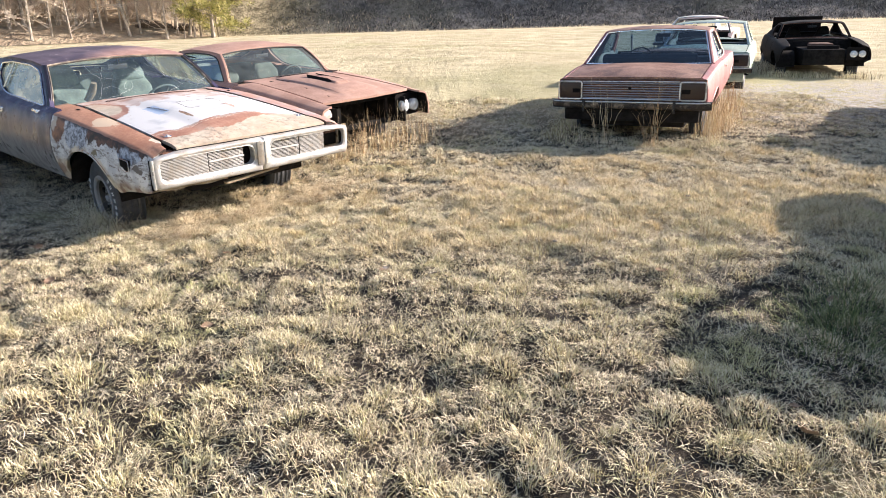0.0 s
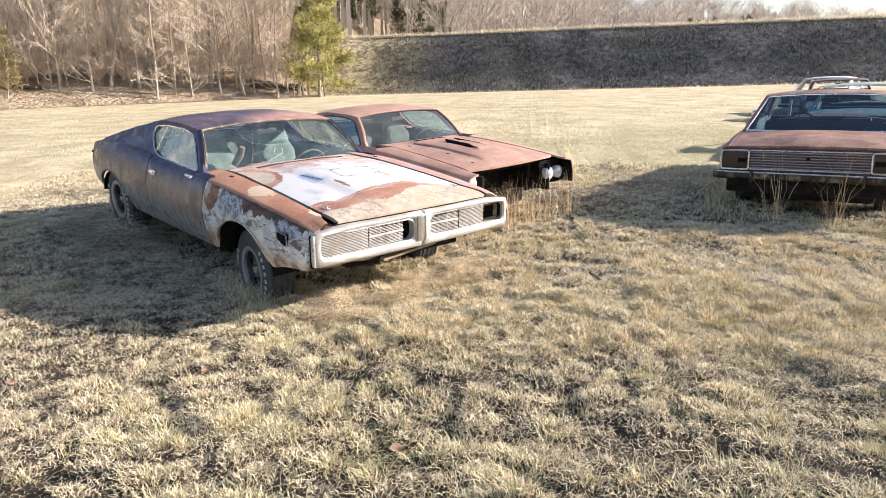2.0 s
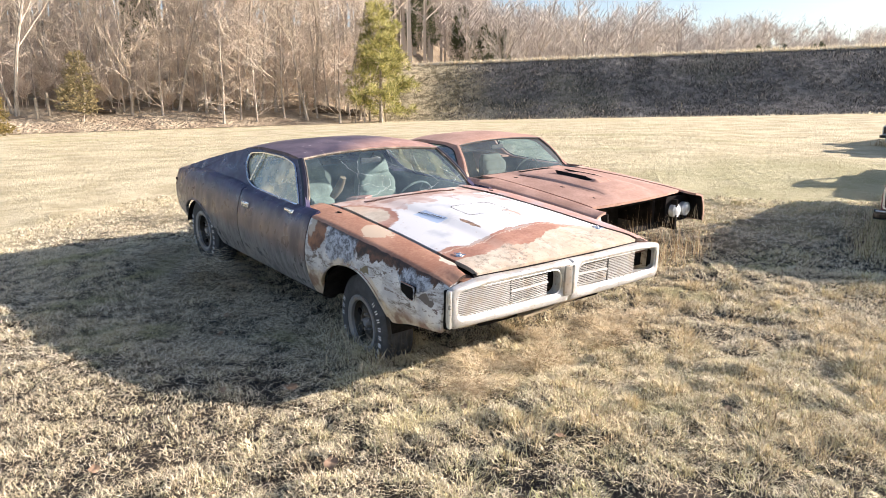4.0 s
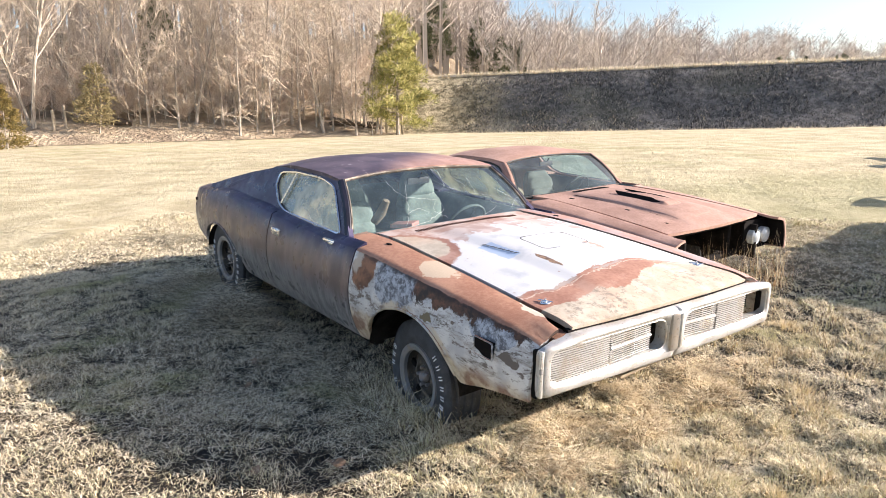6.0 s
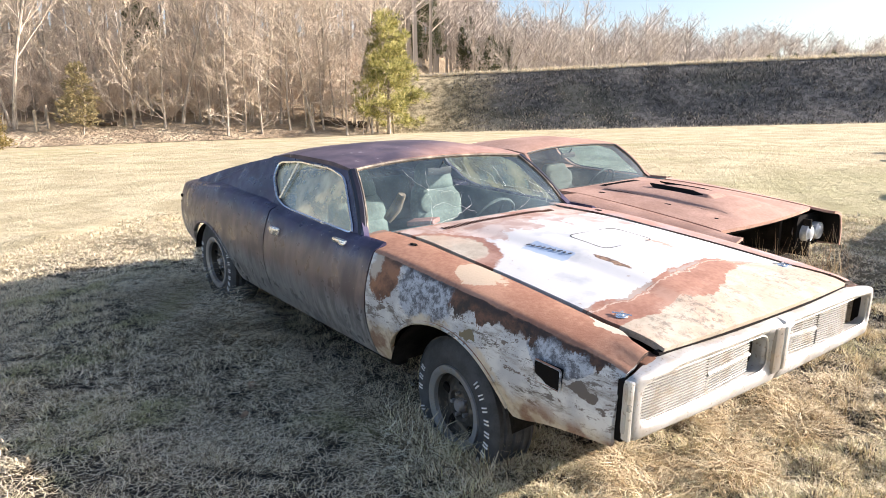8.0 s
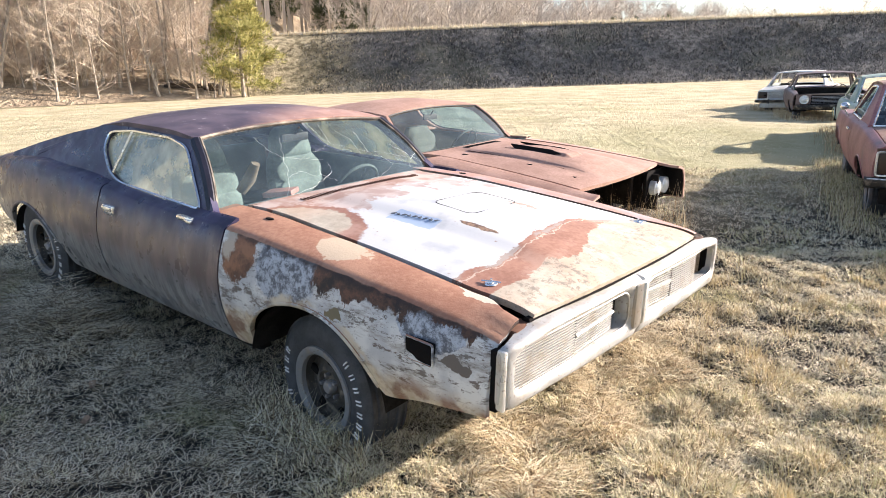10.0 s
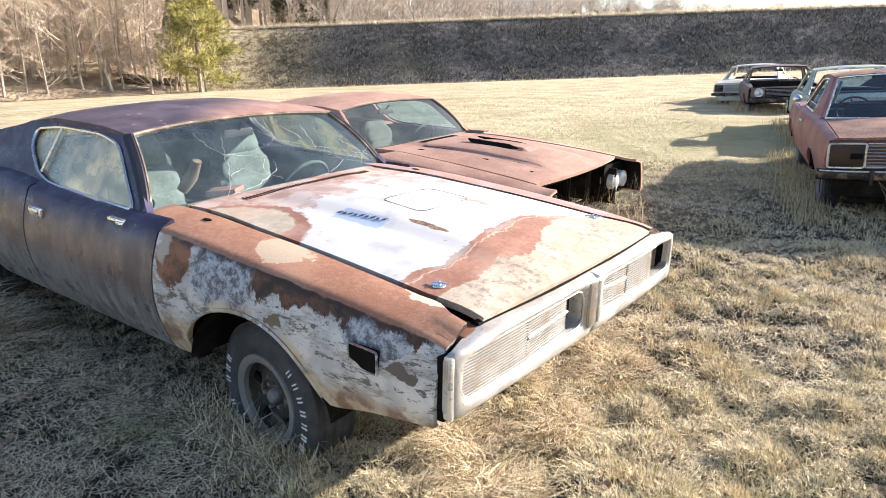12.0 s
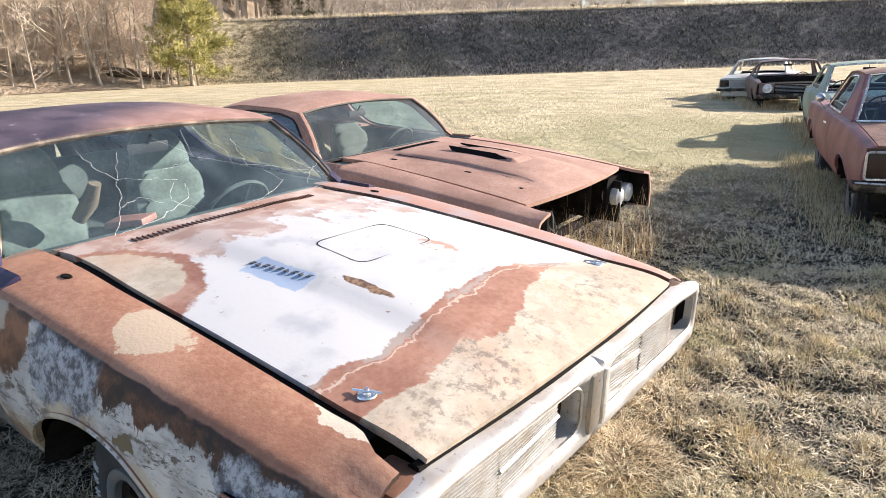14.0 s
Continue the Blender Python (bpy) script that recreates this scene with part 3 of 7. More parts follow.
def car(name, label, S, m, group="derelict cars"):
    root = tagged(new(name), label, "car", group)
    root.empty_display_size = 0.3
    root.matrix_world = m
    w, zs, zb, ye, zc = (crv(*S[k]) for k in ("w", "zs", "zb", "ye", "zc"))
    arches = S["arches"]
    a0, sm, a1 = S.get("shape", (0.915, 0.42, 0.945))
    zlow = S.get("zlow", 0.36)

    def yprof(x, z):
        s = np.clip((z - zlow) / (zs(x) - zlow), -0.2, 1.1)
        l0, l1, l2 = (s - sm) * (s - 1) / sm, s * (s - 1) / (sm * (sm - 1)), s * (s - sm) / (1 - sm)
        return w(x) * (a0 * l0 + l1 + a1 * l2)

    def low(x):
        z = zb(x)
        for cx, cz, rx, rz in arches:
            q = np.clip(1 - ((x - cx) / rx) ** 2, 0, None)
            z = np.where(q > 0, np.maximum(z, cz + rz * np.sqrt(q)), z)
        return np.minimum(z, zs(x) - 0.08)

    ins = {}

    def strip(nm, xa, xb, inner, mat, side, n=44, lb="", lowered=0.0):
        """A panel of the flank from xa to xb, turned over the shoulder to y = inner(x)."""
        x = np.unique(np.concatenate([np.linspace(xa, xb, n)] + [np.clip(cx + rx * np.sin(np.linspace(-1.57, 1.57, 17)), min(xa, xb), max(xa, xb)) for cx, _, rx, _ in arches]))
        lo, hi = low(x), zs(x) - lowered
        cols = []
        for f in np.linspace(0, 1, 12):
            z = lo + (hi - 0.016 - lo) * f
            cols.append(np.stack([x, yprof(x, z), z], -1))
        ys = yprof(x, hi)
        iy = inner(x)
        for d, e in ((0.004, -0.007), (0.014, -0.001), (0.032, 0.004)):
            cols.append(np.stack([x, ys - d, hi + e], -1))
        top = S.get("ledge", 0.012) + S.get("nose_ledge", 0.0) * np.clip((x - 0.80) / 0.25, 0, 1)
        for f in (0.35, 0.7, 1.0):
            y = (ys - 0.032) * (1 - f) + iy * f
            cols.append(np.stack([x, y, hi + 0.004 + top * math.sin(f * 1.57)], -1))
        P = np.stack(cols, 1)
        P[..., 1] *= side
        v, f = grid_geo(P, 0.022, (float((xa + xb) / 2), 0, 0.55))
        return put(nm, v, f, mat, root, lb)

    xf, xr = S["x0"], S["x1"]
    d0, d1 = S["door"]
    gap = 0.006
    G = S["gh"]
    miss = S.get("missing", ())
    belt = lambda x: np.full(np.shape(x), G["yb"] - 0.02)
    for side in (-1, 1):
        if not ("fender" in miss or ("fender_l" in miss and side > 0) or ("fender_r" in miss and side < 0)):
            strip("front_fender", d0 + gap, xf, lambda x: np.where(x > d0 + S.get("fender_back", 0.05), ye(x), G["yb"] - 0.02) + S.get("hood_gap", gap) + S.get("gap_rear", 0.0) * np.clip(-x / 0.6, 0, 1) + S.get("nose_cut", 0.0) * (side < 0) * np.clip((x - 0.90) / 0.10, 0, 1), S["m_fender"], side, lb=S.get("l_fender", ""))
        door_lab = S.get("l_door", "")
        strip("door", d1 + gap, d0 - gap, belt, S["m_door"], side, 24, door_lab)
        strip("quarter_panel", xr, d1 - gap, lambda x: np.minimum(np.where(x > G["tail"], G["yb"] - 0.03, 10), ye(x) + gap), S["m_quarter"], side, lb=S.get("l_quarter", ""))
        y0 = float(yprof(np.array(d1), np.array(0.4))) - 0.05
        put("sill", *box_geo(((arches[0][0] - arches[0][2] + arches[1][0] + arches[1][2]) / 2, side * (y0 - 0.03), float(zb(np.array(d1))) + 0.03), (arches[0][0] - arches[0][2] - arches[1][0] - arches[1][2] - 0.04, 0.08, 0.10), 0.02), M_CAVITY, root)
        for cx, cz, rx, rz in arches:
            t = np.linspace(0.12, math.pi - 0.12, 22)
            P = np.stack([np.stack([cx + (rx - 0.012) * np.cos(t), np.full(22, y * side), cz + (rz - 0.012) * np.sin(t)], -1) for y in (float(w(np.array(cx))) - 0.045, 0.55)], 0)
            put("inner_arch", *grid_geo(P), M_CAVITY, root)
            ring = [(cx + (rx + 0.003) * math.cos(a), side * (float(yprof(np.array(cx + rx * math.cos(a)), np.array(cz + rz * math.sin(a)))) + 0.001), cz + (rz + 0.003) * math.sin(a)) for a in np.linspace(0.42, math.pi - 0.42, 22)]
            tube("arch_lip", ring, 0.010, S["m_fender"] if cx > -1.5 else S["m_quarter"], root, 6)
    # engine bay, cabin floor and boot, their inside shade painted near-black
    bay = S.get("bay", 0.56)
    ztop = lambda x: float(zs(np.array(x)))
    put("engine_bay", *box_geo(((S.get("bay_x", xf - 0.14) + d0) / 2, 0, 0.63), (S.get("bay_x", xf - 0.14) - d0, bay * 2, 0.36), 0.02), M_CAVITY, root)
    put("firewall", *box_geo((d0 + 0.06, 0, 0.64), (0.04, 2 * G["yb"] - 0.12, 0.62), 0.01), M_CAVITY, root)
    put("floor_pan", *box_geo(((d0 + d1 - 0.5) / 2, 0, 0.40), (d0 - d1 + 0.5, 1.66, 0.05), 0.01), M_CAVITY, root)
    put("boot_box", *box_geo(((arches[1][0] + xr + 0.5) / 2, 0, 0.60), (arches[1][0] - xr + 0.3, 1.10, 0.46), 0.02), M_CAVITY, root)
    for side in (-1, 1):
        put("door_lining", *box_geo(((d0 + d1) / 2 - 0.25, side * (G["yb"] - 0.055), 0.72), (d0 - d1 + 0.5, 0.03, 0.56), 0.01), S.get("m_trim", M_DASH), root)
    # bonnet and boot lid
    bulge = S.get("bulge", 0.0)

    def deck(x, v):
        yy = v * ye(x)
        e = zs(x) + S.get("ledge", 0.012) + S.get("nose_ledge", 0.0) * np.clip((x - 0.80) / 0.25, 0, 1)
        z = e + (zc(x) - e) * (1 - np.abs(v) ** 2.2)
        z = z + bulge * (np.clip(1 - (np.abs(yy) / 0.36) ** 6, 0, 1)) * np.clip((x - S["hood"][1]) / 0.3, 0, 1) * np.clip((S["hood"][0] - x) / 0.35, 0, 1)
        return yy, z

    def hood_at(lift):
        def F(U, V):
            bow = S.get("nose_bow", 0.05)
            xa, xb = S["hood"][0] - bow * V ** 2 + S.get("nose_skew", 0.0) * V, S["hood"][1] - S.get("cowl_bow", 0.0) * V ** 2
            x = xb + (xa - xb) * U
            yy, z = deck(x, V)
            return np.stack([x, yy, z + lift * np.clip(U, 0, 1)], -1)
        return F
    if "hood" not in miss:
        sheet("hood", hood_at(S.get("hood_lift", 0.0)), np.linspace(0, 1, 36), np.linspace(-0.99, 0.99, 33), S["m_hood"], root, 0.03, (0.2, 0, 0.4), S.get("l_hood", ""))
    if S.get("trunk"):
        def F(U, V):
            x = S["trunk"][0] + (S["trunk"][1] - S["trunk"][0]) * U
            yy, z = deck(x, V)
            return np.stack([x, yy, z], -1)
        sheet("trunk_lid", F, np.linspace(0, 1, 20), np.linspace(-0.992, 0.992, 21), S["m_trunk"], root, 0.03, (-3, 0, 0.4), S.get("l_trunk", ""))
    # roof and pillars
    yb, yr = G["yb"], G["yr"]

    def lift(a, b, side=1):
        k = (b - G["zbelt"]) / (G["zrail"] - G["zbelt"])
        flare = G.get("flare", 0.0) * min(1.0, max(0.0, (-a - 1.95) / 0.5)) * max(0.0, 1 - k)
        return (a, side * (yb + flare + (yr - yb) * k - G.get("tuck", 0.0) * max(0.0, -a - 2.3)), b)
    for side in (-1, 1):
        outer, holes = G["outer"], [rounded(h, 0.06) for h in G["windows"]]
        v, f = plate_geo(outer, holes, lambda a, b: lift(a, b, side), (0, -side * 0.035, -0.008))
        put("side_frame", v, f, S["m_quarter"], root, "painted pillar and window frame")
        for k, h in enumerate(holes):
            tube("window_trim", [Vector(lift(a, b, side)) + Vector((0, side * 0.004, 0)) for a, b in h], 0.009, S.get("m_trimline", M_BRIGHT), root, 5, True)
            if S.get("side_glass", True):
                v, f = plate_geo(h, [], lambda a, b: lift(a, b, side), (0, -side * 0.004, 0))
                v = [np.array(q) + np.array((0, -side * 0.018, 0)) for q in v]
                gl = put("side_glass", v, f, S.get("m_sideglass", M_SIDEGLASS), root, "dusty side window")
                gl.visible_shadow = False
    (fx0, fx1, fz), (bx0, bx1, bz) = G["wst"], G["rwt"]
    crown = G["crown"]
    rail = crv(*G["rail"])

    def F(U, V):
        xa, xb = fx0 + (fx1 - fx0) * V ** 2, bx0 + (bx1 - bx0) * V ** 2
        x = xa + (xb - xa) * U
        e = rail(x)
        z = e + crown * (1 - np.abs(V) ** 2.4) * (0.45 + 0.55 * np.sin(np.clip(U * 1.25 + 0.02, 0, 1) * math.pi * 0.75))
        return np.stack([x, V * (yr + 0.012), z], -1)
    sheet("roof", F, np.linspace(0, 1, 26), np.linspace(-1, 1, 25), S["m_roof"], root, 0.03, (-1.7, 0, 0.9), S.get("l_roof", ""))

    def front_glass(U, V):
        wb, wt_ = G["wsb"], (fx0, fx1, fz)
        xb, xt = wb[0] + (wb[1] - wb[0]) * V ** 2, wt_[0] + (wt_[1] - wt_[0]) * V ** 2
        et = rail(np.full(V.shape, fx1)) - 0.012 + crown * 0.45 * (1 - np.abs(V) ** 2.4)
        zb_ = wb[2] + wb[3] * (1 - V ** 2)
        s = U
        bow = 0.03 * np.sin(s * math.pi)
        return np.stack([xb + (xt - xb) * s + bow, V * ((yb - 0.045) * (1 - s) + (yr - 0.02) * s), zb_ + (et - zb_) * s + bow * 0.5], -1)

    def rear_glass(U, V):
        wb = G["rwb"]
        xb, xt = wb[0] + (wb[1] - wb[0]) * V ** 2, bx0 + (bx1 - bx0) * V ** 2
        et = rail(np.full(V.shape, bx1)) - 0.012 + crown * 0.6 * (1 - np.abs(V) ** 2.4)
        return np.stack([xb + (xt - xb) * U, V * ((yb - G.get("rw_in", 0.08)) * (1 - U) + (yr - 0.03) * U), wb[2] + (et - wb[2]) * U], -1)
    if S.get("windscreen", True):
        gl = sheet("windscreen", front_glass, np.linspace(0.02, 0.98, 12), np.linspace(-0.98, 0.98, 24), S.get("m_glass", M_GLASS), root, 0, label=S.get("l_glass", ""))
        gl.visible_shadow = False
    if S.get("rear_window", True):
        gl = sheet("rear_window", rear_glass, np.linspace(0.02, 0.98, 10), np.linspace(-0.98, 0.98, 20), S.get("m_rearglass", M_GLASS), root, 0)
        gl.visible_shadow = False
    for fn, nm in ((front_glass, "windscreen_trim"), (rear_glass, "rear_window_trim")):
        vs = np.linspace(-1, 1, 22)
        us = np.linspace(0, 1, 10)
        loop = [fn(np.array([0.0]), np.array([q]))[0] for q in vs] + [fn(np.array([q]), np.array([1.0]))[0] for q in us[1:]] + [fn(np.array([1.0]), np.array([q]))[0] for q in vs[::-1][1:]] + [fn(np.array([q]), np.array([-1.0]))[0] for q in us[::-1][1:-1]]
        tube(nm, [Vector(p) + Vector((0, 0, 0.004)) for p in loop], 0.011, S.get("m_screentrim", M_DULLTRIM) if fn is front_glass else S.get("m_reartrim", M_RUBBER), root, 6, True)
    # front pillars
    for side in (-1, 1):
        pts = []
        for s in np.linspace(-0.02, 1.0, 8):
            p = front_glass(np.array([s]), np.array([1.0]))[0]
            pts.append(Vector((p[0] - 0.012, side * (p[1] + 0.018), p[2] - 0.008)))
        tube("front_pillar", pts, 0.030, S.get("m_pillar", S["m_roof"]), root, 8)
        pts = [Vector((p[0] + 0.01, side * (p[1] + 0.02), p[2] - 0.012)) for p in (rear_glass(np.array([s]), np.array([1.0]))[0] for s in np.linspace(0, 1, 6))]
        tube("rear_pillar", pts, 0.032, S["m_quarter"], root, 8)
    # cowl and parcel shelf close the deck up to the glass
    def cowl(U, V):
        x = (S["hood"][1] - S.get("cowl_bow", 0.0) * V ** 2 + 0.01) * (1 - U) + (G["wsb"][0] + (G["wsb"][1] - G["wsb"][0]) * V ** 2 - 0.05) * U
        z = (zs(x) - 0.012 + 0.01 * U) * np.ones(V.shape) + (zc(np.full(V.shape, S["hood"][1])) - zs(x) - 0.03) * (1 - V ** 2)
        return np.stack([x, V * (yb - 0.02), z], -1)
    sheet("cowl", cowl, np.linspace(0, 1, 4), np.linspace(-1, 1, 15), S.get("m_cowl", M_CAVITY), root, 0)
    rb = G["rwb"]
    if S.get("trunk"):
        tx = S["trunk"][0]

        def upper_deck(U, V):
            x = (rb[0] + (rb[1] - rb[0]) * V ** 2 + 0.06) * (1 - U) + (tx - 0.0) * U
            yy, z = deck(np.full(V.shape, tx), V)
            return np.stack([x, V * ((yb - 0.03) * (1 - U) + ye(np.full(V.shape, tx)) * U), (rb[2] - 0.012) * (1 - U) + (z - 0.003) * U], -1)
        sheet("rear_deck", upper_deck, np.linspace(0, 1, 5), np.linspace(-1, 1, 15), S["m_trunk"], root, 0)
    # inside
    sm_ = S.get("m_seat", M_SEAT)
    if S.get("seats", True):
        for k in (-0.36, 0.36):
            seat(root, d0 - 0.95, k, S.get("seat_z", 0.46), sm_, S.get("headrests", True))
        put("rear_bench", *joined(box_geo((d1 - 0.35, 0, 0.58), (0.5, 1.3, 0.18), 0.05), box_geo((d1 - 0.62, 0, 0.80), (0.16, 1.3, 0.5), 0.05, Matrix.Rotation(radians(-20), 3, "Y"))), S.get("m_bench", M_SEATDARK), root)
    put("dashboard", *box_geo((d0 - 0.22, 0, ztop(d0) - 0.09), (0.34, 2 * yb - 0.22, 0.16), 0.045), S.get("m_dash", M_DASH), root)
    if S.get("steering", True):
        cx, cy, cz = d0 - 0.50, 0.36, ztop(d0) - S.get("wheel_drop", 0.03)
        turn = Matrix.Rotation(radians(-62), 3, "Y")
        ring = [Vector((cx, cy, cz)) + turn @ Vector((0.195 * math.cos(a), 0.195 * math.sin(a), 0)) for a in np.linspace(0, 2 * math.pi, 28)[:-1]]
        tube("steering_wheel", ring, 0.012, M_RUBBER if S.get("dark_wheel") else M_SEATDARK, root, 6, True, "thin-rimmed steering wheel")
        g = [tube_geo([Vector((cx, cy, cz)) + turn @ Vector((0.19 * math.cos(a), 0.19 * math.sin(a), 0)), Vector((cx, cy, cz)) + turn @ Vector((0.0, 0, -0.03))], 0.008, 5) for a in (0.2, math.pi - 0.2, -1.57)]
        g.append(tube_geo([Vector((cx, cy, cz)), Vector((cx + 0.25, cy, cz - 0.14))], 0.022, 8))
        put("steering_column", *joined(*g), M_SEATDARK, root)
    if S.get("mirror_in", True):
        p = front_glass(np.array([0.86]), np.array([0.0]))[0]
        put("rear_view_mirror", *joined(box_geo((p[0] - 0.08, 0, p[2] - 0.05), (0.025, 0.21, 0.055), 0.01), tube_geo([Vector((p[0] - 0.07, 0, p[2] - 0.03)), Vector((p[0] - 0.03, 0, p[2] + 0.02))], 0.007, 5)), M_RUBBER, root)
    for x, y, z, out, st, fl in S["wheels"]:
        wheel(root, x, y, z, S.get("tyre_r", 0.33), S.get("rim_r", 0.195), S.get("tyre_w", 0.20), out, S.get("letters", False), st, S.get("m_rim"), fl)
    return root, dict(front=front_glass, rear=rear_glass, deck=deck, hood=hood_at, yprof=yprof, zs=zs, w=w, lift=lift, roof=F, low=low)


# --- the flaking fastback coupe with the loop bumper ---
CHARGER = dict(
    w=[(1.10, 0.968), (0.7, 1.0), (0.0, 1.02), (-1.0, 1.015), (-1.8, 1.015), (-2.6, 1.02), (-3.3, 1.00), (-3.85, 0.93), (-4.15, 0.85)],
    zs=[(1.10, 0.846), (0.98, 0.880), (0.7, 0.915), (0.0, 0.970), (-0.55, 0.995), (-1.3, 0.990), (-1.75, 1.005), (-2.3, 1.045), (-2.8, 1.05), (-3.3, 1.02), (-4.15, 0.915)],
    zb=[(1.10, 0.56), (0.75, 0.52), (0.55, 0.47), (-0.4, 0.40), (-0.6, 0.37), (-2.2, 0.35), (-3.4, 0.42), (-4.15, 0.55)],
    ye=[(1.10, 0.728), (0.5, 0.718), (-0.2, 0.70), (-0.72, 0.665), (-0.9, 0.69), (-3.0, 0.66), (-4.15, 0.62)],
    zc=[(1.12, 0.902), (0.95, 0.945), (0.6, 1.0), (0.0, 1.042), (-0.7, 1.045), (-3.0, 1.07), (-4.15, 0.94)],
    arches=[(0.04, 0.33, 0.497, 0.425), (-3.02, 0.385, 0.46, 0.345)],
    x0=1.070, x1=-4.13, door=(-0.62, -1.92), hood=(1.112, -0.74), trunk=(-3.3, -4.12), bulge=0.022, nose_bow=0.030, cowl_bow=0.10,
    shape=(0.915, 0.42, 0.935), ledge=0.022, nose_ledge=0.022, wheel_drop=0.10, fender_back=-0.1, gap_rear=0.014, hood_gap=0.026, nose_cut=0.045, hood_lift=0.004, m_cowl=M_FENDER,
    gh=dict(yb=0.893, yr=0.718, zbelt=0.99, zrail=1.36, tail=-3.3, tuck=0.05, flare=0.05, crown=0.058,
            outer=[(-0.80, 0.985), (-1.0, 1.16), (-1.22, 1.345), (-1.5, 1.372), (-1.9, 1.372), (-2.25, 1.335), (-2.7, 1.245), (-3.1, 1.15), (-3.55, 1.03), (-3.55, 0.97), (-2.6, 0.99), (-1.7, 0.975)],
            windows=[[(-0.945, 1.012), (-1.09, 1.14), (-1.26, 1.295), (-1.46, 1.332), (-1.9, 1.332), (-2.17, 1.302), (-2.16, 1.20), (-1.99, 1.065), (-1.85, 1.03), (-1.3, 1.015)]],
            rail=[(-1.2, 1.352), (-1.5, 1.378), (-1.9, 1.378), (-2.35, 1.325)],
            wsb=(-0.72, -0.86, 0.99, 0.035), wst=(-1.30, -1.215, 1.36), rwt=(-2.45, -2.32, 1.33), rwb=(-3.25, -3.10, 1.075)),
    wheels=[(0.02, -0.795, 0.285, -1, -6, 0.03), (-3.05, -0.83, 0.375, -1, 0, 0.02), (0.02, 0.80, 0.275, 1, -6, 0.03), (-3.05, 0.83, 0.375, 1, 0, 0.02)], tyre_r=0.365, rim_r=0.200, tyre_w=0.235,
    m_fender=M_FENDER, m_door=M_DOOR, m_quarter=M_DOOR, m_pillar=M_PILLAR, m_hood=M_HOOD, m_roof=M_ROOF, m_trunk=M_DOOR, letters=True,
    l_fender="flaking grey-white and rust-red fender", l_door="faded black-purple door with drip streaks", l_quarter="faded black-purple rear quarter panel",
    l_hood="white, cream and rust-red peeling hood", l_roof="sun-faded purple and rust roof", l_glass="cracked green-tinted windscreen")
CH_POSE = pose(-2.527, 6.622, -0.09, 1.2, 4.5, -38.7) @ Matrix.Diagonal((1.0, 1.05, 1.0, 1.0))
ch, cf = car("fastback_coupe", "rusting two-door fastback coupe with peeling paint in dead grass", CHARGER, CH_POSE)


def bump_x(y):
    return 1.156 - 0.012 * y ** 2


def face_x(y):
    """The front of the loop, turned back at its ends."""
    return bump_x(y) - 0.034 * max(0.0, (abs(y) - 0.86) / 0.14) ** 2


def round_rect(y0, y1, z0, z1, radii, n=5, m=9):
    """A rounded rectangle, with as many points whatever its size."""
    cs = [(y0, z0, 1, 1), (y1, z0, -1, 1), (y1, z1, -1, -1), (y0, z1, 1, -1)]
    arcs = []
    for (cy, cz, sy, sz), r, a0 in zip(cs, radii, (180, 270, 0, 90)):
        oy, oz = cy + sy * r, cz + sz * r
        arcs.append([(oy + r * math.cos(radians(a0 + 90 * k / n)), oz + r * math.sin(radians(a0 + 90 * k / n))) for k in range(n + 1)])
    out = []
    for k in range(4):
        out += arcs[k]
        a, b = arcs[k][-1], arcs[(k + 1) % 4][0]
        out += [(a[0] + (b[0] - a[0]) * q / m, a[1] + (b[1] - a[1]) * q / m) for q in range(1, m)]
    return np.array(out)


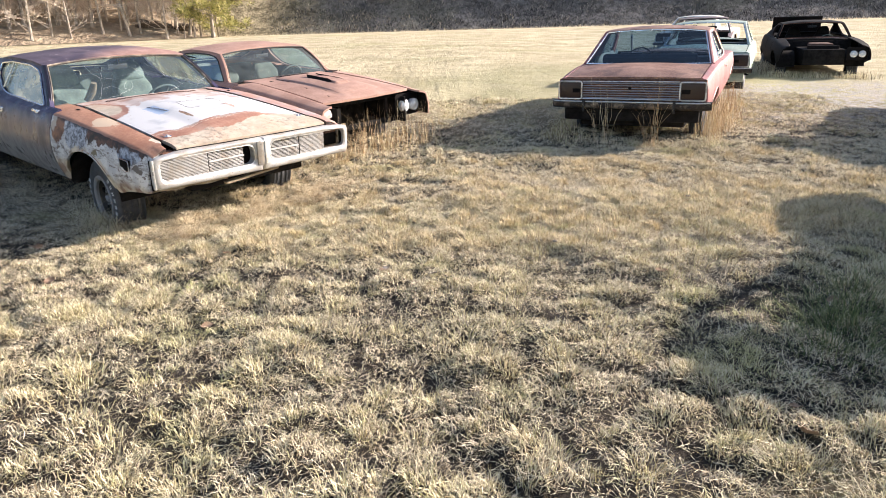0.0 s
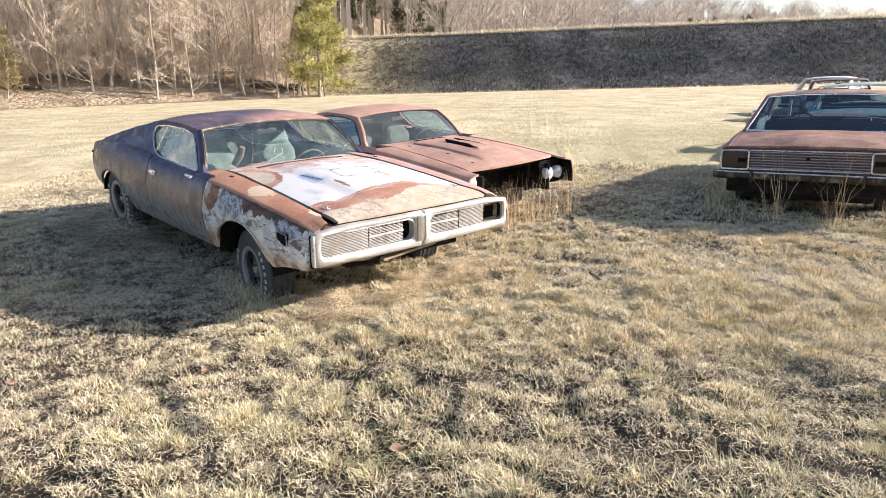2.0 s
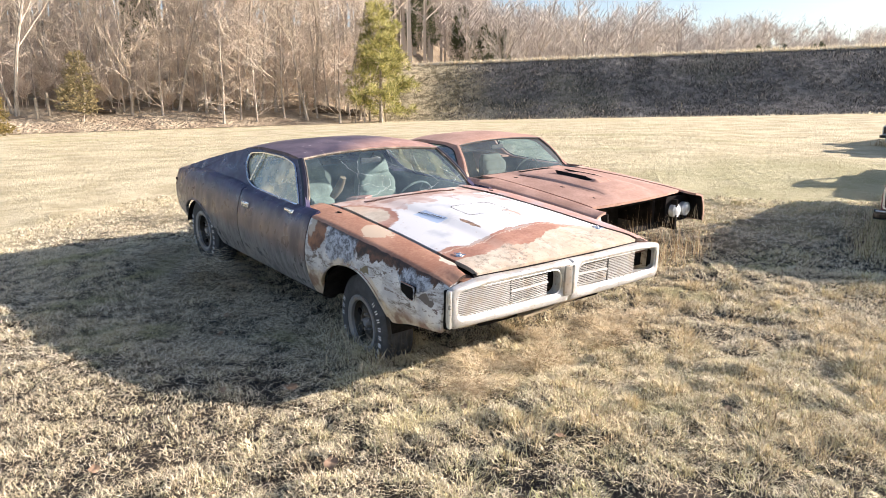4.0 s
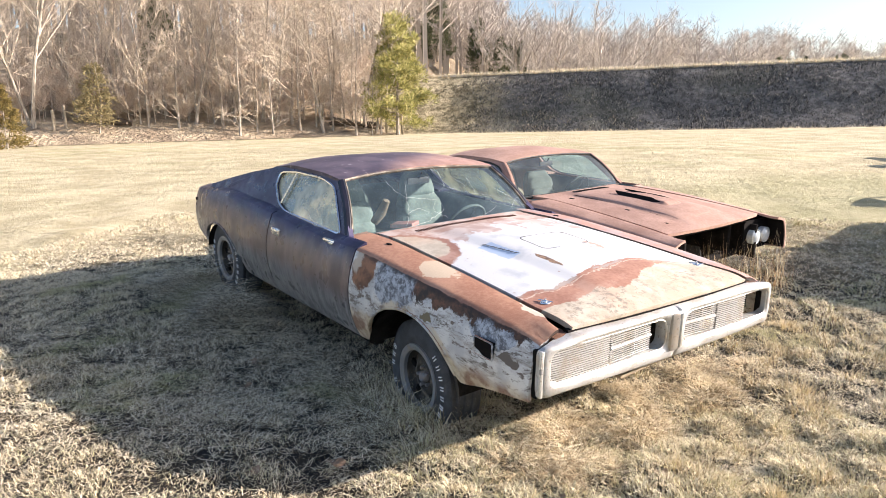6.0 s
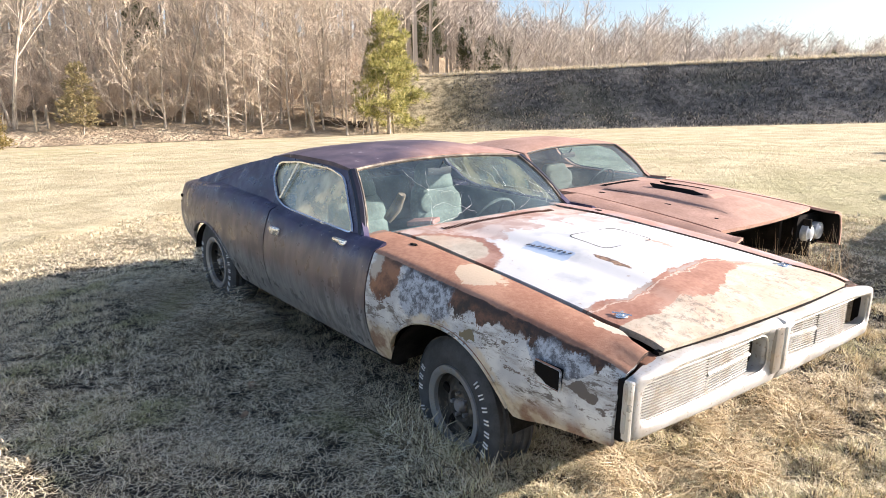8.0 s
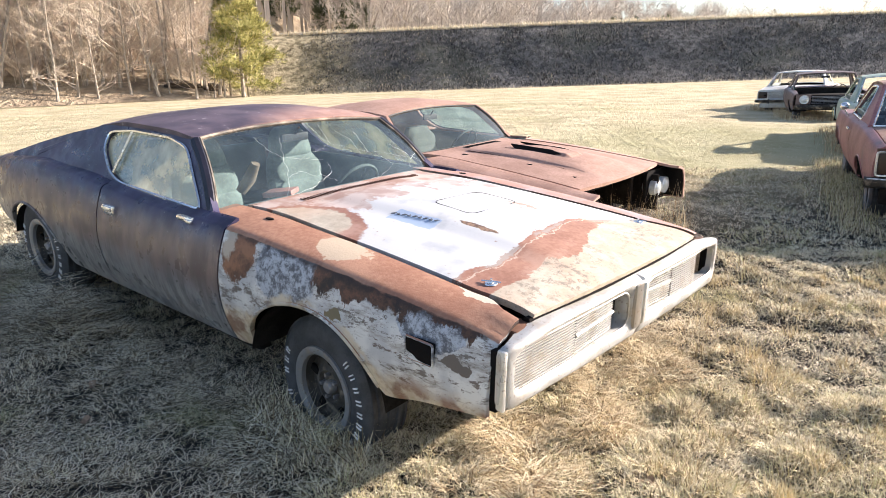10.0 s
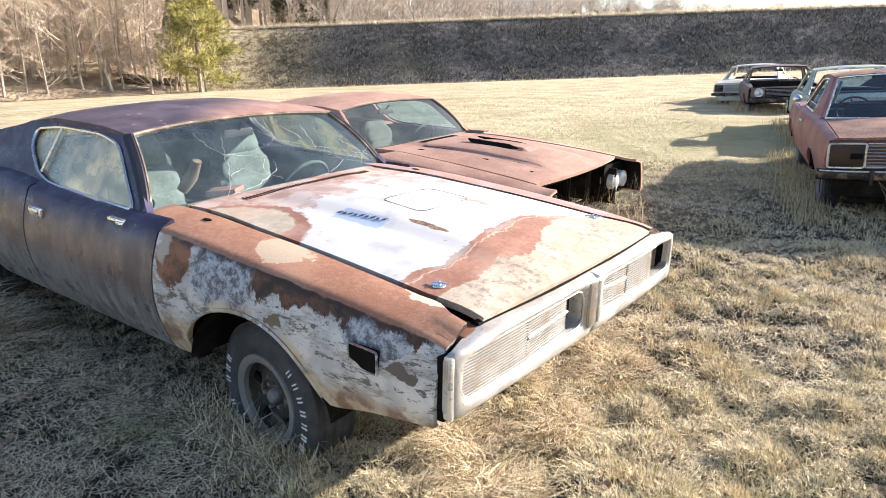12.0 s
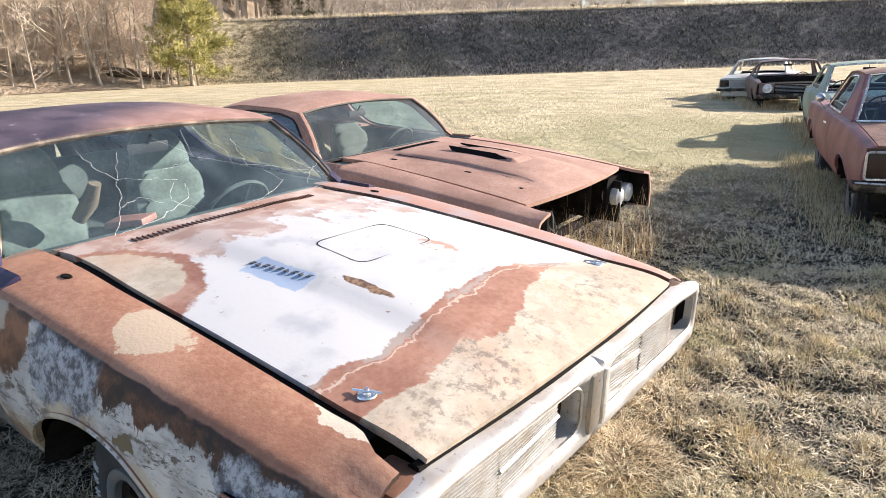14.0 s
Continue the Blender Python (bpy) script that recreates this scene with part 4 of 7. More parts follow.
def loop_bumper(parent):
    b = None
    for s in (-1, 1):
        end = 0.955
        outer = round_rect(0.0, end, 0.586, 0.878, (0.001, 0.05, 0.045, 0.001))
        inner = round_rect(0.075, end - 0.055, 0.652, 0.832, (0.055, 0.045, 0.05, 0.07))
        rings = []
        for k, dx in ((0.02, -0.075), (0.0, -0.042), (0.06, -0.022), (0.20, -0.008), (0.42, 0.0), (0.68, 0.0), (0.88, -0.007), (1.0, -0.022), (1.01, -0.055), (1.02, -0.085)):
            p = outer + (inner - outer) * min(k, 1.0)
            ring = []
            for y, z in p:
                mid = math.exp(-(y / 0.045) ** 2)
                d = dx * (1 - mid if k < 0.5 and 0.625 < z < 0.868 else 1.0) * (1.0 - 0.5 * min(1.0, max(0.0, (y - 0.84) / 0.08))) + 0.012 * mid * min(1.0, max(0.0, (0.878 - z) / 0.06)) * min(1.0, max(0.0, (z - 0.60) / 0.05))
                z -= 0.026 * min(1.0, max(0.0, (y - 0.66) / 0.28)) ** 1.3 * max(0.0, (z - 0.74) / 0.14)
                ring.append((face_x(s * y) + d, s * y, z + (0.004 * math.exp(-(y / 0.16) ** 2) if z > 0.8 else -0.010 * (1 - (y / end) ** 2) if z < 0.63 else 0.0)))
            rings.append(ring + ring[:1])
        g = grid_geo(np.array(rings))
        if b is None:
            b = put("front_bumper", *g, M_PALECHROME, parent, "chalky pale loop bumper")
        else:
            put("bumper_half", *g, M_PALECHROME, b)
        tube("grille_trim", [Vector((face_x(s * y) - 0.016, s * y, z)) for y, z in inner], 0.0055, M_CHROME, b, 5, True)
        xf = lambda y: face_x(y) - 0.026 - 0.034 * max(0.0, 1 - abs(y) / 0.55)
        # outer half: the ribbed lamp door; inner half: two banks of fine bars
        a, e = (0.50, end - 0.058) if s < 0 else (0.40, 0.665)
        ys = np.linspace(a, e, 7)
        for k in range(14):
            put("lamp_door_rib", *tube_geo([Vector((xf(s * y) + 0.004, s * y, 0.662 + 0.0122 * k)) for y in ys], 0.0038, 4), M_PALECHROME, b)
        P = np.array([[(xf(s * y), s * y, z) for z in (0.650, 0.742, 0.834)] for y in ys])
        put("lamp_door", *grid_geo(P, 0.012, (0.6, s * 0.7, 0.73)), M_RIBBACK, b)
        c0 = 0.165 if s < 0 else 0.085
        for bank in (0.663, 0.752):
            for k in range(6):
                put("grille_bar", *tube_geo([Vector((xf(s * y), s * y, bank + 0.0122 * k)) for y in np.linspace(c0, a - 0.01, 4)], 0.0040, 4), M_PALECHROME, b)
            for y in np.linspace(c0 + 0.03, a - 0.03, 4):
                put("grille_bar", *tube_geo([Vector((xf(s * y) - 0.004, s * y, bank - 0.004)), Vector((xf(s * y) - 0.004, s * y, bank + 0.064))], 0.0018, 4), M_PALECHROME, b)
        put("grille_crossbar", *tube_geo([Vector((xf(s * y) + 0.004, s * y, 0.741)) for y in np.linspace(c0, a - 0.01, 4)], 0.0085, 5), M_PALECHROME, b)
    put("divider_ridge", *box_geo((face_x(0) + 0.010, 0.02, 0.745), (0.022, 0.026, 0.205), 0.009), M_CHROME, b)
    put("divider_panel", *box_geo((face_x(0) - 0.002, -0.030, 0.742), (0.030, 0.066, 0.218), 0.012), M_DIRTYCHROME, b, "brown-stained chrome divider")
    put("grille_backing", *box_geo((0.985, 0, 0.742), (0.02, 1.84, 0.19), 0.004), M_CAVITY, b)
    return b


loop_bumper(ch)
P = np.array([[(1.02 + 0.05 * math.sin(k * 1.5) - 0.03 * (y / 0.9) ** 2, y, 0.605 - 0.060 * k * (1 + 0.12 * math.sin(y * 23))) for k in np.linspace(0, 1, 5)] for y in np.linspace(-0.95, -0.30, 14)])
put("valance_panel", *grid_geo(P, 0.008, (0.5, 0, 0.6)), M_TANSTEEL, ch, "tan scabbed lower panel")
put("hanging_strip", *joined(box_geo((1.03, -0.05, 0.525), (0.06, 0.52, 0.022), 0.006, Matrix.Rotation(radians(5), 3, "X"))), M_TANSTEEL, ch, "bent strip hanging below the bumper")
# black block set back below the bumper, painted as the shade there
put("lower_valance", *joined(box_geo((0.78, 0, 0.56), (0.10, 1.5, 0.10), 0.03)), M_CAVITY, ch, "dark rusty lower panel")
# side lamp opening, handle, mirror base, scuttle vents, hood catches
for s in (-1, 1):
    y = float(cf["yprof"](np.array(0.72), np.array(0.755)))
    # black box paints the shade inside the empty lamp hole
    put("side_lamp_opening", *box_geo((0.745, s * (y - 0.004), 0.748), (0.150, 0.02, 0.092), 0.006), M_BLACK, ch)
    out = [(0.668, 0.700), (0.822, 0.697), (0.822, 0.793), (0.668, 0.798)]
    tube("side_lamp_rim", [Vector((a, s * (y + 0.007), b)) for a, b in rounded(out, 0.012, 2)], 0.005, M_FENDER, ch, 5, True)
    y = float(cf["yprof"](np.array(-1.78), np.array(0.9)))
    put("door_handle", *joined(box_geo((-1.765, s * (y + 0.004), 0.895), (0.135, 0.03, 0.060), 0.012), box_geo((-1.765, s * (y + 0.018), 0.905), (0.105, 0.02, 0.030), 0.008)), M_BRIGHT, ch, "bright flap door handle")
    put("door_lock", *lathe_geo([(0.0, s * (y + 0.012)), (0.012, s * (y + 0.012)), (0.014, s * (y - 0.01))], 12), M_BRIGHT, ch).location = (-1.80, 0, 0.822)
    y = float(cf["yprof"](np.array(-0.95), np.array(0.97)))
    put("mirror_stub", *joined(box_geo((-0.98, s * (y - 0.004), 0.972), (0.145, 0.035, 0.030), 0.013), box_geo((-0.93, s * (y + 0.006), 0.966), (0.06, 0.03, 0.022), 0.009)), M_BRIGHT, ch, "bright broken mirror base")
    put("fender_hole", *lathe_geo([(0.0, 0.0), (0.016, 0.0), (0.018, -0.004)], 12), M_BLACK, ch).matrix_local = pose(-0.50, s * 0.78, 1.022, 90, 0, 0) @ Matrix.Diagonal((1.7, 1, 0.8, 1))
H = cf["hood"](0.0)


def on_hood(x, y, dz=0.0):
    u, v = (x + 0.74) / 1.852, y / 0.712
    p = H(np.array([u]), np.array([v]))[0]
    return Vector((p[0], y, p[2] + dz))


for k in range(46):
    y = -0.45 + k * 0.0205
    a, b = on_hood(-0.585, y, 0.002), on_hood(-0.640, y - 0.006, 0.002)
    put("scuttle_slot", *box_geo((a + b) / 2, (0.046, 0.0050, 0.005), 0.0), M_RUSTDARK, ch)
for y in (-0.645, 0.645):
    p = on_hood(0.84, y, 0.004)
    g = lathe_geo([(0.0, 0.010), (0.008, 0.010), (0.010, 0.005), (0.026, 0.004), (0.028, 0.0)], 20)
    pin = put("hood_catch", *g, M_BRIGHT, ch, "bright hood pin plate")
    pin.matrix_local = Matrix.Translation(p) @ pose(0, 0, 0, 90, 0, 0)
    put("catch_clip", *joined(tube_geo([p + Vector((-0.04, -0.014, 0.010)), p + Vector((0.014, 0.0, 0.014)), p + Vector((0.036, 0.02, 0.008))], 0.004, 5), tube_geo([p, p + Vector((0, 0, 0.022))], 0.006, 6)), M_BRIGHT, ch)
M_LETTERGREY = plain("grey_badge_metal", (0.10, 0.11, 0.13), 0.45, 0.3)
# raised lettering on the hood, worn past reading: plain bars
for k in range(9):
    p = on_hood(-0.045 + 0.032 * k, -0.350 + 0.004 * k, 0.002)
    put("hood_letter_mark", *joined(box_geo(p, (0.007, 0.026, 0.004), 0.001), box_geo(p + Vector((0.008, 0.009 * (-1) ** k, 0.0)), (0.016, 0.007, 0.004), 0.0), box_geo(p + Vector((0.006, -0.002, 0.0)), (0.012, 0.006, 0.004), 0.0)), M_LETTERGREY, ch)
# the outline of the bonnet's air door
loopxy = rounded([(0.0, -0.12), (0.29, -0.15), (0.31, 0.25), (0.03, 0.26)], 0.06, 5)
tube("air_door_seam", [on_hood(a, b, 0.0012) for a, b in loopxy], 0.0028, M_CAVITY, ch, 4, True)
# fender tops run on to the foot of the windscreen
for s in (-1, 1):
    xs_, ys_ = np.linspace(-0.90, -0.612, 8), np.linspace(0.705, 0.884, 7)
    P = np.array([[(a_, s * b_, float(cf["zs"](np.array(a_))) + 0.006 + 0.020 * math.cos((b_ - 0.705) / 0.179 * 1.57)) for b_ in ys_] for a_ in xs_])
    put("fender_top", *grid_geo(P, 0.012, (-0.7, 0, 0.6)), M_FENDER, ch, "rust-red fender top at the windscreen's foot")
# black strip painting the shade in the open gap between hood and fender
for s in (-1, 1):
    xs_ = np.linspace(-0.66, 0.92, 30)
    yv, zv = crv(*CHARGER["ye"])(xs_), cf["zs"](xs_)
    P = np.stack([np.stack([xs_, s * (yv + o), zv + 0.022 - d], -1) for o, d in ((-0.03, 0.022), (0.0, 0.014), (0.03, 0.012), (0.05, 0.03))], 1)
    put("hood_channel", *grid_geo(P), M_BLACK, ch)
# nose corner: torn hole between hood and fender, a dark block for its shade
for s in (-1, 1):
    put("headlamp_corner_liner", *box_geo((1.03, s * 0.78, 0.83), (0.12, 0.12, 0.08), 0.01), M_RUSTDARK, ch)
    # black box drawn as the shaded gap before the bumper's end
    put("bumper_gap", *box_geo((1.080, s * 0.922, 0.705), (0.034, 0.056, 0.25), 0.004), M_BLACK, ch)
    if s < 0:
        put("bumper_end_cap", *box_geo((bump_x(-0.95) - 0.034, -0.944, 0.716), (0.040, 0.018, 0.245), 0.008, Matrix.Rotation(radians(-10), 3, "Z")), M_CHROME, ch, "stained chrome end of the bumper")
# added black tube: shade of the gap along the hood's front edge
put("hood_seal", *tube_geo([Vector((1.098 - 0.036 * (y / 0.72) ** 2, y, 0.868)) for y in np.linspace(-0.74, 0.74, 17)], 0.022, 6), M_BLACK, ch)


def bend_nose(root, slope=0.075, x0=0.15, x1=1.0):
    """The nose is knocked askew: it runs further forward on its offside."""
    for ob in root.children:
        if ob.type == "EMPTY":
            continue
        for me_ob in [ob] + list(ob.children):
            m = me_ob.matrix_basis.copy() if me_ob.parent is root else ob.matrix_basis @ me_ob.matrix_basis
            inv = m.inverted()
            for vt in me_ob.data.vertices:
                q = m @ vt.co
                k = min(1.0, max(0.0, (q.x - x0) / (x1 - x0)))
                if k > 0:
                    q.x += slope * q.y * k
                    vt.co = inv @ q


bend_nose(ch)
# windscreen cracks
CR = [[(0.02, -0.55), (0.25, -0.47), (0.50, -0.42), (0.78, -0.30)], [(0.50, -0.42), (0.62, -0.48), (0.86, -0.52)], [(0.02, -0.55), (0.10, -0.30), (0.22, -0.12), (0.35, -0.08)],
      [(0.50, -0.42), (0.44, -0.20), (0.40, -0.10)], [(0.62, 0.10), (0.44, 0.36), (0.24, 0.86), (0.12, 0.97)], [(0.62, 0.10), (0.86, -0.02)], [(0.62, 0.10), (0.92, 0.22)], [(0.62, 0.10), (0.55, -0.02), (0.50, -0.15)],
      [(0.02, 0.05), (0.05, 0.30), (0.18, 0.55), (0.35, 0.48)], [(0.20, 0.92), (0.36, 0.80), (0.5, 0.72)], [(0.10, 0.72), (0.24, 0.86), (0.32, 0.98)],
      [(0.40, 0.30), (0.62, 0.36), (0.80, 0.30)], [(0.40, 0.40), (0.58, 0.44), (0.76, 0.50)], [(0.25, -0.47), (0.30, -0.36), (0.22, -0.26)], [(0.36, -0.15), (0.22, -0.22), (0.10, -0.12)]]
rng = random.Random(4)
for pts in CR:
    path = []
    for (u0, v0), (u1, v1) in zip(pts, pts[1:]):
        for k in range(5):
            t = k / 5
            u, v = u0 + (u1 - u0) * t + rng.uniform(-0.012, 0.012), v0 + (v1 - v0) * t + rng.uniform(-0.012, 0.012)
            path.append(Vector(cf["front"](np.array([u]), np.array([v]))[0]) + Vector((0.004, 0, 0.004)))
    path.append(Vector(cf["front"](np.array([pts[-1][0]]), np.array([pts[-1][1]]))[0]) + Vector((0.004, 0, 0.004)))
    tube("windscreen_crack", path, rng.uniform(0.0004, 0.0009), M_CRACK, ch, 4)
# litter on the fastback's dash and seat
cardboard = put("cardboard_roll", *tube_geo([Vector((0, 0, -0.11)), Vector((0.01, 0.01, 0.0)), Vector((-0.01, 0, 0.12))], 0.042, 10, False, [0.8, 1.0, 0.7]), plain("sun_bleached_card", (0.20, 0.155, 0.11), 0.9))
cardboard.matrix_world = CH_POSE @ pose(-1.50, -0.22, 1.00, 20, 28, 70)
tagged(cardboard, "rolled bleached cardboard leaning inside the coupe", "cardboard")
tray = put("pink_tray", *box_geo((0, 0, 0), (0.20, 0.14, 0.035), 0.008), plain("faded_pink_plastic", (0.42, 0.20, 0.17), 0.5))
tray.matrix_world = CH_POSE @ pose(-1.30, -0.12, 0.92, 0, -8, 30)
tagged(tray, "faded pink tray on the coupe's dashboard", "tray")
# side window divider and tail louvres
a, b = cf["lift"](-1.97, 1.075, -1), cf["lift"](-1.90, 1.33, -1)
for s in (-1, 1):
    tube("window_divider", [Vector((a[0], s * abs(a[1]), a[2])), Vector((b[0], s * abs(b[1]), b[2]))], 0.009, M_BRIGHT, ch, 6)
    for k in range(2):
        y = float(cf["yprof"](np.array(-3.9), np.array(0.82)))
        put("tail_lamp_slot", *box_geo((-3.9, s * y, 0.83 - 0.06 * k), (0.05, 0.02, 0.028), 0.006), M_BLACK, ch)
put("tail_panel", *box_geo((-4.10, 0, 0.74), (0.05, 1.55, 0.32), 0.02), M_CAVITY, ch)
put("rear_bumper", *box_geo((-4.15, 0, 0.62), (0.10, 1.56, 0.11), 0.035), M_CHROME, ch)

# --- the rust-brown coupe with the bonnet scoop, its grille gone ---
ROAD = dict(CHARGER)
ROAD.update(
    zs=[(1.10, 0.872), (0.7, 0.915), (0.0, 0.970), (-0.55, 0.995), (-1.3, 0.990), (-1.75, 1.005), (-2.3, 1.045), (-2.8, 1.05), (-3.3, 1.02), (-4.15, 0.915)],
    ye=[(1.10, 0.755), (0.5, 0.735), (-0.2, 0.70), (-0.72, 0.67), (-0.9, 0.69), (-3.0, 0.66), (-4.15, 0.62)], nose_bow=0.06, nose_ledge=0.0, gap_rear=0.0, wheel_drop=0.05, fender_back=0.05, hood_gap=0.022, m_cowl=M_CAVITY,
    m_fender=M_RUSTCAR, m_door=M_RUSTCAR, m_quarter=M_RUSTCAR, m_hood=M_RUSTCAR, m_roof=M_RUSTCAR, m_trunk=M_RUSTCAR, letters=False, bay=0.50, bay_x=0.35,
    zc=[(1.08, 0.90), (0.6, 0.985), (0.0, 1.025), (-0.7, 1.03), (-3.0, 1.05), (-4.15, 0.94)], bulge=0.03, m_sideglass=M_BLUEGLASS, m_glass=M_DUSTGLASS, m_pillar=M_RUSTCAR, m_screentrim=M_RUBBER, m_trimline=M_RUBBER, m_seat=M_SEATDARK, headrests=False,
    hood=(1.03, -0.74), x0=1.17, nose_cut=0.0, l_fender="rust-brown fender", l_door="rust-brown door", l_quarter="rust-brown quarter panel", l_hood="rust-brown hood with raised scoop", l_roof="rust-brown roof", l_glass="dusty tinted windscreen")
RD_POSE = pose(-1.667, 9.357, -0.08, 2.0, 3.3, -41.1)
rd, rf = car("rusted_coupe", "rust-brown two-door coupe with an open front and missing grille", ROAD, RD_POSE)


def quad_lamps(parent, mat_shell, sides=(-1, 1), x=1.0):
    for s in sides:
        for y in (0.62, 0.80):
            prof = [(0.0, 0.030), (0.04, 0.026), (0.060, 0.014), (0.068, 0.0), (0.072, 0.0), (0.074, 0.010), (0.078, 0.008), (0.078, -0.09), (0.05, -0.13)]
            lamp_ob = put("headlight", *lathe_geo(prof, 24), M_LAMP, parent, "pale round sealed-beam headlight")
            lamp_ob.matrix_local = pose(x, s * y, 0.70, 0, 0, -90)
        v, f = plate_geo(rounded([(s * 0.48, 0.56), (s * 0.925, 0.56), (s * 0.925, 0.85), (s * 0.48, 0.86)], 0.05), [], lambda a, b: (x - 0.05, a, b), (-0.03, 0, 0))
        put("lamp_housing", v, f, mat_shell, parent)


quad_lamps(rd, M_BLACK, (1,), 1.04)
for s_ in (-1, 1):
    put("inner_fender", *box_geo((0.66, s_ * 0.60, 0.66), (0.80, 0.03, 0.34), 0.01), M_CAVITY, rd)
put("radiator_frame", *joined(box_geo((0.86, 0, 0.84), (0.05, 1.3, 0.05), 0.01), box_geo((0.86, 0, 0.52), (0.05, 1.4, 0.06), 0.01), box_geo((0.86, 0.42, 0.68), (0.04, 0.05, 0.3), 0.01), box_geo((0.86, -0.42, 0.68), (0.04, 0.05, 0.3), 0.01)), M_CAVITY, rd)
put("crumpled_headlamp_bezel", *joined(box_geo((1.0, -0.78, 0.76), (0.10, 0.20, 0.10), 0.02, Matrix.Rotation(0.3, 3, "X")), box_geo((1.03, -0.72, 0.69), (0.08, 0.12, 0.05), 0.015, Matrix.Rotation(-0.4, 3, "X"))), M_PALECHROME, rd, "crumpled pale metal bezel")
RH = rf["hood"](0.0)


def on_rhood(x, y, dz=0.0):
    p = RH(np.array([(x + 0.74) / 1.77]), np.array([y / 0.72]))[0]
    return Vector((p[0], y, p[2] + dz))


def scoop(parent, c0, c1, half, h, onf, mat, lift=0.0, steep=3.0, lb="raised bulge on the hood"):
    """A raised bonnet bulge with a flat top, crisp sides and a blunt front."""
    edge = half / steep
    ys = [0.0, 0.12 * edge, 0.88 * edge, edge, 1.15 * edge]
    ys = [-half + a for a in ys] + list(np.linspace(-half + 1.6 * edge, half - 1.6 * edge, 5)) + [half - a for a in reversed(ys)]
    nose = 1.6 * edge
    xs = list(np.linspace(c1, c0 - 1.6 * nose, 12)) + [c0 - 1.2 * nose, c0 - nose, c0 - 0.88 * nose, c0 - 0.12 * nose, c0]
    P = np.zeros((len(xs), len(ys), 3))
    for i, x in enumerate(xs):
        rise = h * math.sin(min(1, (x - c1) / (c0 - c1) * 1.8) * math.pi / 2) * min(1.0, (c0 - x) / nose)
        for j, y in enumerate(ys):
            P[i, j] = onf(x, y, lift + rise * min(1, (half - abs(y)) / edge) + 0.001)
    put("hood_scoop", *grid_geo(P, 0.006, (0, 0, 0.5)), mat, parent, lb)


scoop(rd, 0.84, -0.46, 0.36, 0.007, on_rhood, M_RUSTCAR, 0.0, 12.0)
scoop(rd, 0.52, -0.20, 0.13, 0.024, on_rhood, M_RUSTCAR, 0.006, 3.2, "small scoop with dark side vents")
for s in (-1, 1):
    wedge = [(-0.16, s * 0.080), (-0.08, s * 0.128), (0.34, s * 0.132), (0.42, s * 0.110), (0.30, s * 0.084)]
    put("scoop_vent", *plate_geo(wedge, [], lambda a, b: on_rhood(a, b, 0.012 + 0.55 * (0.134 - abs(b))), (0, 0, -0.012)), M_BLACK, rd)
    path = [on_rhood(x, s * y, 0.002) for x, y in ((-0.44, 0.362), (0.1, 0.364), (0.6, 0.364), (0.78, 0.362))]
    # dark tube paints the shaded line along the low bulge's side
    tube("bulge_crease", path, 0.0035, M_RUSTDARK, rd, 5)
# added black sheets inside the open nose, its shade put into their colour
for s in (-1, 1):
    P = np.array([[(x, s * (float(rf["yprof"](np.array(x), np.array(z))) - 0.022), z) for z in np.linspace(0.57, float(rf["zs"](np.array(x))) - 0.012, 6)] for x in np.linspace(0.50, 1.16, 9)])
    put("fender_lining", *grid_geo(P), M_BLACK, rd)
for k in range(26):
    p = on_rhood(-0.56, -0.26 + k * 0.021, 0.002)
    put("scuttle_slot", *box_geo(p, (0.075, 0.010, 0.005), 0.0), M_BLACK, rd)
for x, y in ((-0.35, -0.5), (0.33, -0.46), (0.80, -0.5)):
    put("bonnet_hole", *box_geo(on_rhood(x, y, 0.002), (0.06, 0.025, 0.005), 0.002), M_BLACK, rd)
for k in range(7):
    y = -0.76
    a = rf["lift"](-1.62 - 0.0 * k, 1.06 + k * 0.036, -1)
    for s in (-1,):
        put("window_louvre", *box_geo((-2.0, s * (abs(a[1]) + 0.006), a[2]), (0.34, 0.012, 0.014), 0.003, Matrix.Rotation(radians(20 * s), 3, "X")), M_BLACK, rd)

